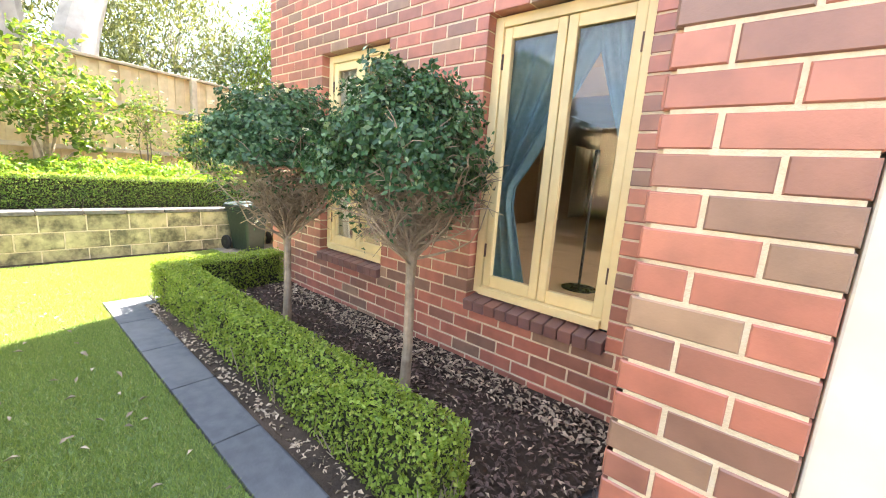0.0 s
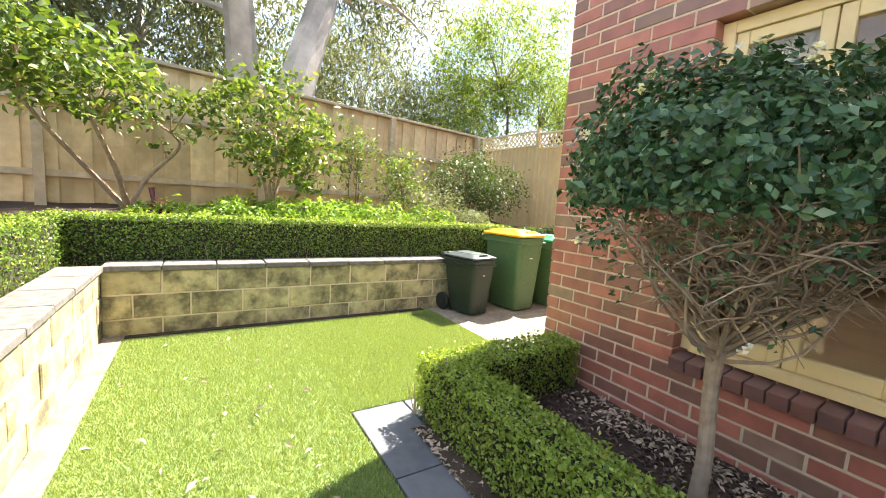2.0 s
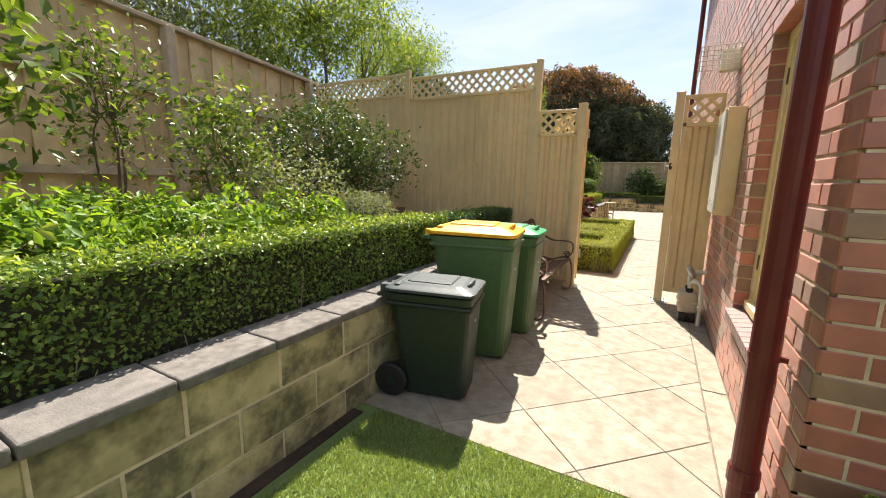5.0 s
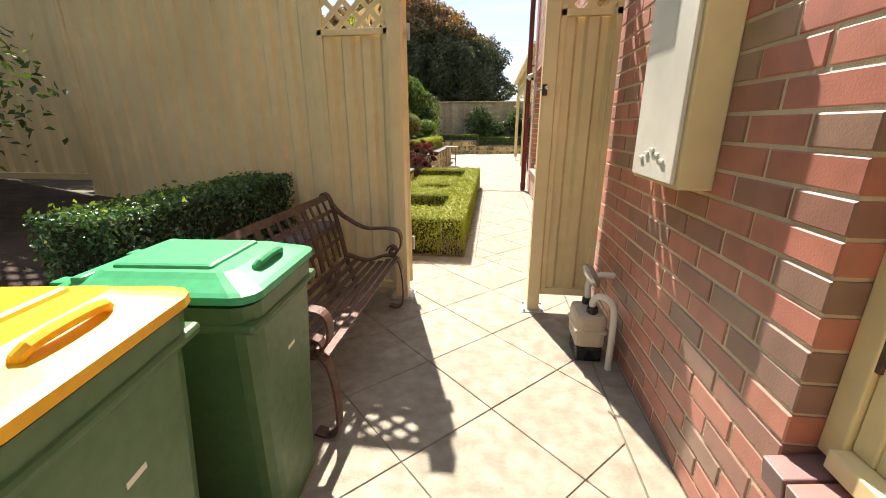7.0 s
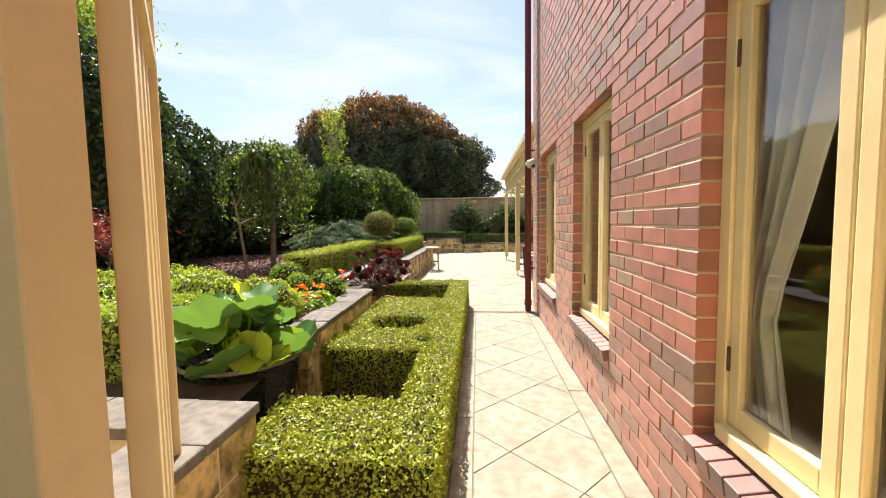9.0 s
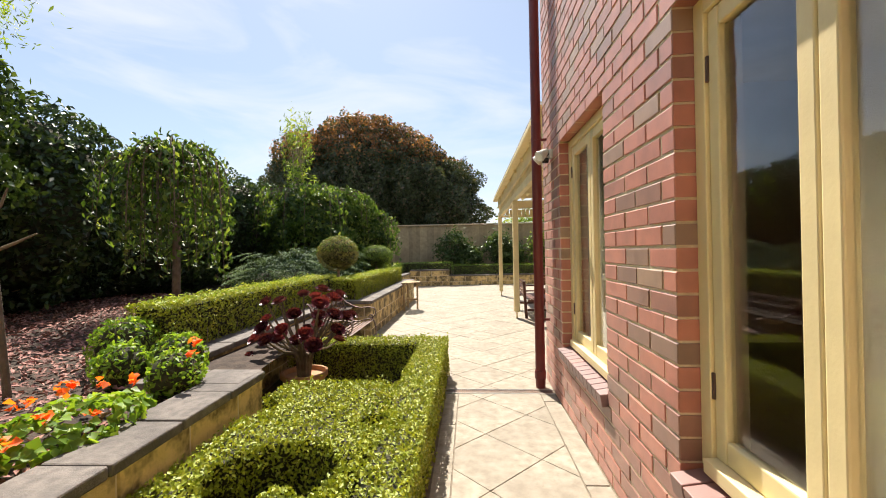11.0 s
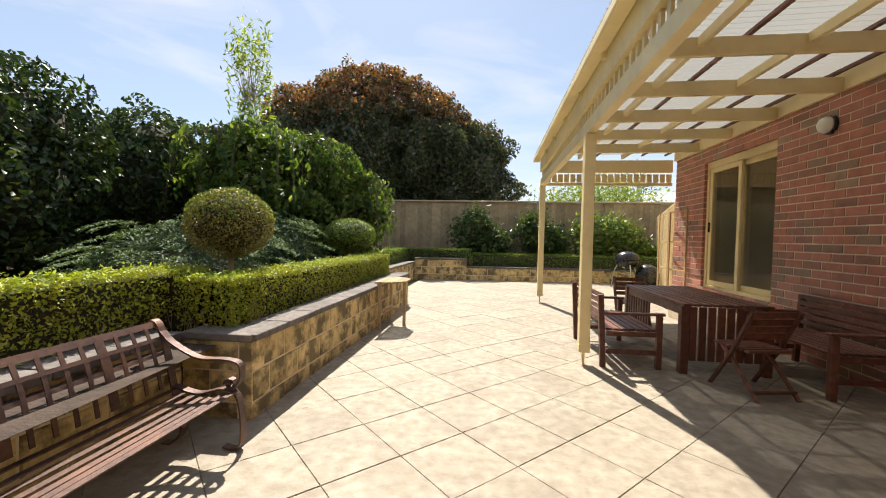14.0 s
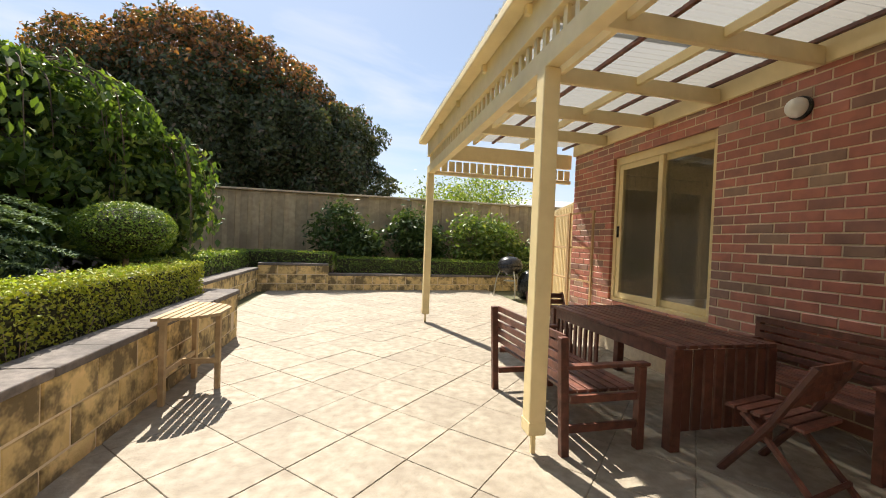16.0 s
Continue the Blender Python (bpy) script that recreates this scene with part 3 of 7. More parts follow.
def brick_wall(name, label, origin, face, sign, length, height, holes, flip, near, thick=0.25, inside=PLASTER):
    """A brick wall that starts at origin and runs on by sign; face is the way it looks. holes: (u0, u1, z0, z1)."""
    yv = -Vector(face)
    xv = yv.cross(Vector((0, 0, 1)))
    m = Matrix((xv, yv, (0, 0, 1))).transposed().to_4x4()
    m.translation = origin
    wall = tagged(new(name), label, "wall", "", "structure")
    wall.matrix_world = m
    us = sorted({0.02, length} | {h[0] - 0.006 for h in holes} | {h[1] + 0.006 for h in holes})
    zs = sorted({-0.02, height} | {h[2] - 0.006 for h in holes} | {h[3] + 0.006 for h in holes})
    bm, bi = bmesh.new(), bmesh.new()
    for u0, u1 in zip(us, us[1:]):
        for z0, z1 in zip(zs, zs[1:]):
            uc, zc = (u0 + u1) / 2, (z0 + z1) / 2
            if any(h[0] < uc < h[1] and h[2] < zc < h[3] for h in holes):
                continue
            a, b = sorted((sign * u0, sign * u1))
            box(bm, (a, 0.0045, z0), (b, 0.12, z1))
            box(bi, (a, 0.12, z0), (b, thick, z1))
    part("mortar_bed", bm, MORTAR, wall)
    part("inner_leaf", bi, inside, wall)
    v, f = brick_mesh(LONG)
    full = bpy.data.meshes.new("brick")
    full.from_pydata(v, [], f)
    full.materials.append(BRICK)
    V, F, count = [], [], 0
    jr = random.Random(name)
    for k in range(int(height / COURSE)):
        zc = (k + 0.5) * COURSE
        u = 0.004
        w = SHORT if (k + flip) % 2 == 0 else LONG
        solid = [(0.004, length)]
        for h in holes:
            if h[2] - 0.02 < zc < h[3] + 0.02:
                solid = [s for a, b in solid for s in ((a, min(b, h[0])), (max(a, h[1]), b)) if s[1] - s[0] > 0.02]
        pieces = []
        while u < length:
            for a, b in solid:
                c, d = max(u, a), min(u + w, b)
                if d - c > 0.003:
                    pieces.append([c, d, a, b])
            u += w + GAP
            w = LONG
        pieces.sort()
        whole = []
        for q in pieces:
            if whole and whole[-1][2:] == q[2:] and min(q[1] - q[0], whole[-1][1] - whole[-1][0]) < 0.055:
                whole[-1][1] = q[1]
            else:
                whole.append(q)
        for c, d, a, b in whole:
            if d > c:
                out = jr.uniform(-0.002, 0.002)
                mid = sign * (c + d) / 2
                if abs(d - c - LONG) < 0.002 and near[0] < mid * sign < near[1] and near[2] < zc < near[3] and count < 300:
                    ob = new("brick", full)
                    ob.parent = wall
                    ob.matrix_basis = pose(mid, out, zc, 0, jr.uniform(-0.25, 0.25), 0)
                    count += 1
                else:
                    bv, bf = brick_mesh(d - c)
                    n = len(V)
                    V += [(x + mid, y + out, z + zc) for x, y, z in bv]
                    F += [tuple(i + n for i in q) for q in bf]
    raw("brickwork", V, F, BRICK, wall, "red and brown clay bricks in stretcher bond", "stuff")
    return wall, m


def window(name, label, m, sign, u0, u1, z0, z1, sashes=2, sill=True, bars=0, head=0.0):
    """A timber window set back in its opening, with a sloping brick sill."""
    w = tagged(new(name), label, "window", "", "structure")
    w.matrix_world = m
    a, b = sorted((sign * u0, sign * u1))
    fr, y0, y1 = 0.06, 0.075, 0.15
    bm = bmesh.new()
    box(bm, (a, y0, z0), (a + fr, y1, z1), 0.004)
    box(bm, (b - fr, y0, z0), (b, y1, z1), 0.004)
    box(bm, (a + fr, y0, z1 - fr), (b - fr, y1, z1), 0.004)
    box(bm, (a + fr, y0 - 0.03, z0), (b - fr, y1, z0 + 0.05), 0.004)
    part("window_frame", bm, CREAM, w, "pale yellow painted timber frame")
    n = sashes
    wd = (b - a - 2 * fr) / n
    for i in range(n):
        s0, s1 = a + fr + wd * i + 0.003, a + fr + wd * (i + 1) - 0.003
        bm = bmesh.new()
        st = 0.055
        box(bm, (s0, y0 + 0.012, z0 + 0.052), (s0 + st, y1 - 0.02, z1 - fr - 0.002), 0.006)
        box(bm, (s1 - st, y0 + 0.012, z0 + 0.052), (s1, y1 - 0.02, z1 - fr - 0.002), 0.006)
        box(bm, (s0 + st, y0 + 0.014, z0 + 0.052), (s1 - st, y1 - 0.02, z0 + 0.13), 0.006)
        box(bm, (s0 + st, y0 + 0.014, z1 - fr - 0.07), (s1 - st, y1 - 0.02, z1 - fr - 0.002), 0.006)
        sash = part("sash", bm, CREAM, w)
        pane = part("pane", boxed((s0 + st - 0.004, y0 + 0.035, z0 + 0.125), (s1 - st + 0.004, y0 + 0.041, z1 - fr - 0.066)), GLASS, sash)
        pane.visible_shadow = False
        hb = bmesh.new()
        hx = s0 if i == 0 else s1
        for hz in (z0 + 0.25, z1 - 0.3):
            box(hb, (hx - 0.008, y0 + 0.004, hz), (hx + 0.008, y0 + 0.014, hz + 0.09), 0.002)
        part("hinge", hb, RUST_IRON, sash)
    if sill:
        k = int(round((b - a) / 0.086))
        step = (b - a) / k
        for i in range(k):
            tilt = pose(a + step * (i + 0.5), 0.035, z0 - 0.032, 9, 0, 0)
            part("sill_brick", boxed((-step / 2 + 0.004, -0.075, -0.062), (step / 2 - 0.004, 0.06, 0.01), 0.004, tilt), SILL_BRICK, w)
    return w


HEAD_A, HEAD_B, SILL = 26 * COURSE, 25 * COURSE, 6 * COURSE
A_HOLES = [(0.95, 1.84, SILL - 0.086, HEAD_A), (2.73, 3.66, SILL - 0.086, HEAD_A)]
wall_a, MA = brick_wall("wall_south", "red brick house wall behind the clipped planting", (0, 0, 0), (0, -1, 0), 1, 4.0, 5.25, A_HOLES, 0, (0, 3.2, 0.5, 2.6))
B_HOLES = [(0.5, 1.5, SILL - 0.086, HEAD_B), (3.5, 4.53, SILL - 0.086, HEAD_B), (5.53, 6.5, SILL - 0.086, HEAD_B), (7.25, 8.3, SILL - 0.086, HEAD_B)]
wall_b, MB = brick_wall("wall_west", "long red brick house wall beside the paved path", (0, 0, 0), (-1, 0, 0), -1, 9.0, 5.25, B_HOLES, 1, (4.4, 9, 0.3, 2.2))
DOOR = (0.98, 2.55, 0.5, 2.41)
wall_v, MV = brick_wall("wall_patio", "red brick house wall under the verandah", (2.44, 16.2, 0), (-1, 0, 0), 1, 7.2, 3.1, [DOOR], 1, (0, 5.5, 0.9, 2.7))
wall_p, MP = brick_wall("wall_pier", "projecting brick pier of the house front", (4.0, -1.04, 0), (0, -1, 0), 1, 3.0, 3.2, [(0.37, 1.8, 0.0, 2.4)], 0, (0, 0.37, 0, 2.5))
wall_r, MR = brick_wall("wall_return", "short brick return of the house front", (4.0, -1.04, 0), (-1, 0, 0), -1, 1.04, 3.2, [], 1, (0, 1.0, 0.8, 2.2))
wall_e, ME = brick_wall("wall_corner", "brick end wall by the verandah", (0, 9.0, 0), (0, 1, 0), -1, 2.44, 5.25, [], 0, (0, 0.5, 0, 2.5))
slab("wall_north", (2.69, 15.95, -0.02), (9, 16.2, 3.1), MORTAR, "plain house wall out of the way", "wall")
# unseen far wall, its openings added to let light into the rooms
slab("wall_east", (8.75, -1.0, -0.02), (9.0, 15.95, 0.6), MORTAR, "plain unseen far wall below openings added for room light", "wall")
slab("wall_east_2", (8.75, -1.0, 2.5), (9.0, 15.95, 5.25), MORTAR, "plain unseen far wall above openings added for room light", "wall")
for i, (y0, y1) in enumerate(((-1.0, 0.4), (3.0, 4.2), (8.0, 10.0), (14.5, 15.95))):
    slab("wall_east_%d" % (3 + i), (8.75, y0, 0.6), (9.0, y1, 2.5), MORTAR, "plain unseen far wall between openings added for room light", "wall")
slab("wall_front", (7.0, -1.04, -0.02), (8.75, -0.8, 3.2), MORTAR, "plain house front wall", "wall")
slab("wall_upper", (4.0, 0.0, 3.2), (8.75, 0.25, 5.25), MORTAR, "plain upper house wall", "wall")
slab("roof", (-0.25, -0.25, 5.25), (9.2, 9.25, 5.4), ROOF_TILE, "brown tiled roof of the house", "roof")
slab("roof_low", (2.3, 9.25, 3.1), (9.2, 16.4, 3.22), ROOF_TILE, "brown tiled low roof of the house", "roof")
slab("roof_front", (3.9, -1.3, 3.2), (9.2, -0.0, 3.3), ROOF_TILE, "brown tiled roof of the front room", "roof")
slab("floor_back", (2.7, 8.75, 0.36), (8.75, 15.95, 0.42), CARPET, "beige carpet of the back room", "floor")
slab("ceiling_back", (2.7, 8.75, 2.75), (8.75, 15.95, 2.8), PLASTER, "cream ceiling of the back room", "ceiling")
slab("floor_inside", (0.25, 0.25, 0.36), (8.75, 8.748, 0.42), CARPET, "beige carpet inside the house", "floor")
slab("floor_front", (4.25, -0.8, 0.36), (8.75, 0.25, 0.42), CARPET, "beige carpet of the front room", "floor")
slab("ceiling", (0.25, 0.25, 2.75), (8.75, 8.748, 2.8), PLASTER, "cream ceiling inside the house", "ceiling")
slab("wall_inside", (0.25, 3.2, 0.42), (0.9, 3.3, 2.75), PLASTER, "cream plaster partition wall", "wall")
slab("wall_inside_5", (2.6, 3.2, 0.42), (6.0, 3.3, 2.75), PLASTER, "cream plaster partition wall", "wall")
slab("wall_inside_6", (0.9, 3.2, 2.4), (2.6, 3.3, 2.75), PLASTER, "cream plaster above a wide opening", "wall")
slab("wall_inside_2", (2.75, 9.0, 0.42), (8.75, 9.1, 2.75), PLASTER, "cream plaster partition wall", "wall")
slab("wall_inside_3", (4.3, 3.3, 0.42), (4.4, 9.0, 2.75), PLASTER, "cream plaster partition wall", "wall")

for i, (mm, sg, holes, head) in enumerate(((MA, 1, A_HOLES, HEAD_A), (MB, -1, B_HOLES, HEAD_B))):
    for j, h in enumerate(holes):
        window("window_%d" % (1 + j + 2 * i), "pale yellow timber casement window in a brick wall", mm, sg, h[0], h[1], SILL, head)


def curtain(label, m, sign, u0, u1, z0, z1, mat, tie=None, depth=0.195, amp=0.025, to=0):
    """A hanging curtain in soft folds; tied back at a height when tie is given."""
    nu, nz = 60, 14
    V, F = [], []
    for k in range(nz + 1):
        z = z0 + (z1 - z0) * k / nz
        pinch = 1.0
        if tie:
            q = abs(z - tie) / (z1 - tie if z > tie else tie - z0)
            pinch = 0.3 + 0.7 * min(1, q) ** 0.9 if z > tie else 0.3 + 0.25 * min(1, q)
        for i in range(nu + 1):
            s = i / nu
            u = (u1 - (u1 - u0) * s * pinch) if to else (u0 + (u1 - u0) * s * pinch)
            V.append((sign * u, depth + amp * math.sin(s * 34 + 0.7 * math.sin(z * 3)), z))
    for k in range(nz):
        for i in range(nu):
            a = k * (nu + 1) + i
            F.append((a, a + 1, a + nu + 2, a + nu + 1))
    ob = raw("curtain", V, F, mat)
    ob.matrix_world = m
    ob.data.shade_smooth()
    sol = ob.modifiers.new("cloth", "SOLIDIFY")
    sol.thickness = 0.004
    return tagged(ob, label, "curtain")


bm = bmesh.new()
box(bm, (4.375, -1.02, 0.006), (4.5, -0.9, 2.4), 0.006)
box(bm, (4.5, -1.02, 2.3), (5.8, -0.9, 2.4), 0.006)
box(bm, (5.68, -1.02, 0.006), (5.795, -0.9, 2.3), 0.006)
door_2 = tagged(new("door_2"), "white painted front door frame with a dark door", "door", "", "structure")
part("door_frame", bm, WHITE, door_2)
part("door_leaf", boxed((4.505, -0.96, 0.02), (5.675, -0.92, 2.295), 0.004), DARK_TIMBER, door_2)

curtain("teal drape tied back inside the window", MA, 1, 2.6, 3.5, 0.44, 2.3, TEAL, tie=1.2)
curtain("teal drape tied back inside the window", MA, 1, 3.25, 3.8, 0.44, 2.3, TEAL, tie=1.2, to=1)
stand = thing("floor_stand", "thin black stand on a round foot indoors", "stand", at=pose(3.05, 1.15, 0.42))
part("foot", lathe(bmesh.new(), [(0.14, 0.0), (0.14, 0.012), (0.02, 0.03)], 20), BLACK, stand)
part("pole", tube(bmesh.new(), [(0, 0, 0.02), (0, 0, 1.0)], 0.011, 8), BLACK, stand)
part("grip", tube(bmesh.new(), [(0, 0, 1.0), (0.0, 0.0, 1.14)], 0.022, 8), BLACK, stand)
curtain("pale curtain tied back inside the window", MA, 1, 0.85, 1.45, 0.44, 2.3, CURTAIN, tie=1.15)
curtain("pale curtain hanging inside the window", MA, 1, 1.5, 1.95, 0.44, 2.3, CURTAIN, tie=1.15, to=1)
curtain("pale curtain hanging inside the window", MB, -1, 4.05, 4.6, 0.44, 2.25, CURTAIN, tie=1.0, to=1)
curtain("pale curtain hanging inside the window", MB, -1, 5.4, 6.1, 0.44, 2.25, CURTAIN)
curtain("pale curtain hanging inside the window", MB, -1, 7.15, 8.4, 0.44, 2.25, CURTAIN)


# ---- retaining walls ----
def run_matrix(p, q):
    """A frame that starts at p and runs to q along its x; its -y side is the face."""
    p, q = Vector((*p, 0)), Vector((*q, 0))
    x = (q - p).normalized()
    m = Matrix((x, Vector((0, 0, 1)).cross(x), (0, 0, 1))).transposed().to_4x4()
    m.translation = p
    return m, (q - p).length


def block_piece(w, h, d=0.14):
    c = 0.006
    v, x = [], w / 2
    for yy, i in ((0.0, c), (c, 0.0), (d, 0.0)):
        v += [(-x + i, yy, i), (x - i, yy, i), (x - i, yy, h - i), (-x + i, yy, h - i)]
    f = [(0, 1, 2, 3)]
    for a in (0, 4):
        f += [(a + k, a + 4 + k, a + 4 + (k + 1) % 4, a + (k + 1) % 4) for k in range(4)]
    return v, f


def block_wall(label, p, q, height, mat, cap=0.05, depth=0.22, shift=0):
    """A wall of split blocks in running bond with cap stones; its face is on the right of the way from p to q."""
    m, length = run_matrix(p, q)
    w = tagged(new("retaining_wall"), label, "garden wall", "", "structure")
    w.matrix_world = m
    part("mortar_bed", boxed((0.004, 0.008, -0.02), (length - 0.004, depth, height - cap)), MORTAR, w)
    meshes = {}
    jr = random.Random(label + str(p))
    z, k = height - cap, shift
    while z > 0.02:
        z0 = max(z - 0.187, -0.02)
        u = -0.2 if k % 2 else 0.0
        while u < length:
            a, b = max(u, 0.0), min(u + 0.387, length)
            if b - a > 0.04:
                key = (round(b - a, 3), round(z - z0, 3))
                if key not in meshes:
                    me = bpy.data.meshes.new("block")
                    me.from_pydata(*(lambda vf: (vf[0], [], vf[1]))(block_piece(*key)))
                    me.materials.append(mat)
                    meshes[key] = me
                ob = new("block", meshes[key])
                ob.parent = w
                ob.matrix_basis = pose((a + b) / 2, jr.uniform(-0.004, 0.004), z0, 0, 0, 0)
            u += 0.4
        z -= 0.2
        k += 1
    if cap:
        n = max(1, round(length / 0.4))
        st = length / n
        for i in range(n):
            part("cap_stone", boxed((i * st + 0.004, -0.02 + jr.uniform(-0.003, 0.003), height - cap + 0.002), ((i + 1) * st - 0.004, depth + 0.03, height + jr.uniform(-0.002, 0.003)), 0.008), CAP if mat == BLOCK else CAP_DARK, w)
    return w


WALL_X, WALL_Y, TOP = -1.87, -2.9, 0.58
block_wall("split block retaining wall with stone caps, black stains", (WALL_X, WALL_Y), (WALL_X, 3.4), TOP, BLOCK)
block_wall("split block retaining wall with stone caps beside the turf", (6.5, WALL_Y), (WALL_X + 0.004, WALL_Y), TOP, BLOCK)
G = "golden block retaining wall with grey caps and black weathering"
block_wall(G, (-1.80, 3.52), (-1.80, 4.57), 0.56, BLOCK_GOLD, depth=0.24)
block_wall(G, (-2.07, 4.572), (-2.9, 4.572), 0.55, BLOCK_GOLD)
block_wall(G, (-2.7, 5.6), (-2.03, 5.6), 0.55, BLOCK_GOLD)
block_wall(G, (-2.03, 5.605), (-2.07, 7.46), 0.55, BLOCK_GOLD)
block_wall(G, (-2.07, 7.46), (-2.75, 7.46), 0.55, BLOCK_GOLD)
block_wall(G, (-2.75, 7.47), (-2.75, 10.96), 0.55, BLOCK_GOLD)
block_wall(G, (-2.75, 10.96), (-2.26, 10.96), 0.55, BLOCK_GOLD)
block_wall(G, (-2.26, 10.97), (-2.24, 15.5), 0.55, BLOCK_GOLD)
block_wall(G, (-2.24, 15.5), (-3.0, 15.5), 0.55, BLOCK_GOLD)
block_wall(G, (-3.0, 15.5), (-2.95, 19.55), 0.5, BLOCK_GOLD)
block_wall("stained block wall with a taller end behind the patio", (-2.95, 19.55), (-1.5, 19.75), 0.6, BLOCK_GOLD)
block_wall("low stained block wall behind the patio", (-1.5, 19.75), (3.72, 20.31), 0.38, BLOCK_GOLD, shift=1)


# ---- soil beds ----
def bed(name, corners, label, mat=SOIL, n=14):
    """A soil surface between four corners (x, y, z), gently uneven."""
    c = [Vector(p) for p in corners]
    V, F = [], []
    for j in range(n + 1):
        for i in range(n + 1):
            s, t = i / n, j / n
            p = (c[0] * (1 - s) + c[1] * s) * (1 - t) + (c[3] * (1 - s) + c[2] * s) * t
            p.z += 0.02 * noise.noise(p * 2.0)
            V.append(p)
    for j in range(n):
        for i in range(n):
            a = j * (n + 1) + i
            F.append((a, a + 1, a + n + 2, a + n + 1))
    ob = raw(name, V, F, mat, label=label, kind="structure")
    return tagged(ob, category="soil")


def chips(label, area, count, size, mat, height, thick=0.3, name="bark_mulch"):
    """Loose flat chips strewn over an area (x0, y0, x1, y1); height gives the soil under them."""
    p = np.stack([rng.uniform(area[0], area[2], count), rng.uniform(area[1], area[3], count), np.zeros(count)], 1)
    p[:, 2] = [height(x, y) + 0.008 for x, y in p[:, :2]]
    nm = np.tile((0, 0, 1.0), (count, 1))
    ob = leaves(name, p, nm, size, mat, aspect=0.45, loose=0.35, fold=thick, kind="stuff")
    return tagged(ob, label, "mulch")


bed("bed_fence", [(-2.08, -3.0, 0.5), (-2.08, 3.4, 0.5), (-5.9, 3.45, 1.0), (-4.2, -3.0, 0.98)], "dark soil of the raised bed along the fence")
bed("bed_side", [(6.5, -3.1, 0.5), (-2.08, -3.1, 0.5), (-4.4, -8.5, 1.0), (6.5, -8.5, 1.0)], "dark soil of the raised side bed")
bed("bed_corner", [(-2.08, -3.02, 0.5), (-4.5, -3.02, 0.985), (-4.9, -8.6, 1.0), (-4.3, -8.5, 1.0)], "dark soil of the raised bed in the fence corner")
bed("bed_house", [(0.3, -1.25, 0.02), (3.6, -1.3, 0.02), (4.0, 0.0, 0.05), (0.3, 0.0, 0.05)], "dark soil of the bed against the house")
bed("bed_garden", [(-2.0, 4.7, 0.47), (-2.85, 15.4, 0.47), (-9, 15.4, 0.6), (-9, 4.7, 0.6)], "soil of the raised garden bed")
bed("bed_back", [(-3.1, 15.3, 0.44), (-3.1, 19.8, 0.44), (-9, 21.5, 0.5), (-9, 15.3, 0.5)], "soil of the raised bed in the corner")
bed("bed_rear", [(-3.1, 19.8, 0.3), (5.5, 20.65, 0.3), (5.5, 21.6, 0.35), (-3.1, 21.6, 0.35)], "soil of the bed along the rear fence")
bed("bed_parterre", [(-2.06, 4.45, 0.015), (-1.0, 4.45, 0.015), (-1.0, 9.15, 0.015), (-2.72, 9.15, 0.015)], "dark soil inside the clipped parterre")
chips("dark bark mulch in the bed against the house", (0.4, -1.0, 3.9, -0.03), 5200, 0.035, BARK_CHIP, lambda x, y: 0.045)
chips("dry fallen leaves along the foot of the house", (0.45, -0.3, 3.9, -0.03), 1100, 0.038, LITTER, lambda x, y: 0.055, 0.5, "leaf_litter")
chips("dry fallen leaves along the clipped hedge", (0.3, -1.26, 3.6, -1.18), 420, 0.036, LITTER, lambda x, y: 0.012, 0.5, "leaf_litter")
chips("dry fallen leaves strewn in the bed", (0.5, -0.95, 3.9, -0.1), 650, 0.032, LITTER, lambda x, y: 0.055, 0.5, "leaf_litter")
chips("reddish bark mulch of the raised bed by the tub", (-7.0, 5.7, -2.3, 7.35), 4200, 0.055, RED_CHIP, lambda x, y: 0.49 + 0.02 * (-2 - x))
chips("reddish bark mulch of the raised garden bed", (-7.0, 7.35, -3.0, 12.0), 11500, 0.055, RED_CHIP, lambda x, y: 0.49 + 0.02 * (-2 - x))
chips("dark bark mulch inside the parterre", (-2.0, 5.0, -1.2, 5.8), 900, 0.035, BARK_CHIP, lambda x, y: 0.03)
chips("dry bark under the hedge", (-2.35, -2.8, -2.1, 3.3), 500, 0.05, LITTER, lambda x, y: 0.54, 0.5, "leaf_litter")

# ---- turf and stone path ----
slab("lawn_base", (-1.87, -2.9, -0.025), (6.5, -1.5, -0.002), TURF, "green artificial turf backing", "lawn")
slab("lawn_end", (-1.87, -1.496, -0.025), (-0.02, 0.02, -0.002), TURF, "green artificial turf backing", "lawn")
slab("footing", (-1.866, -2.896, -0.001), (6.5, -2.76, 0.006), GRAVEL, "strip of pale gravel along the wall foot", "gravel")
slab("footing_2", (-1.866, -2.756, -0.001), (-1.8, -0.05, 0.006), SOIL, "strip of dark gravel along the wall foot", "gravel")


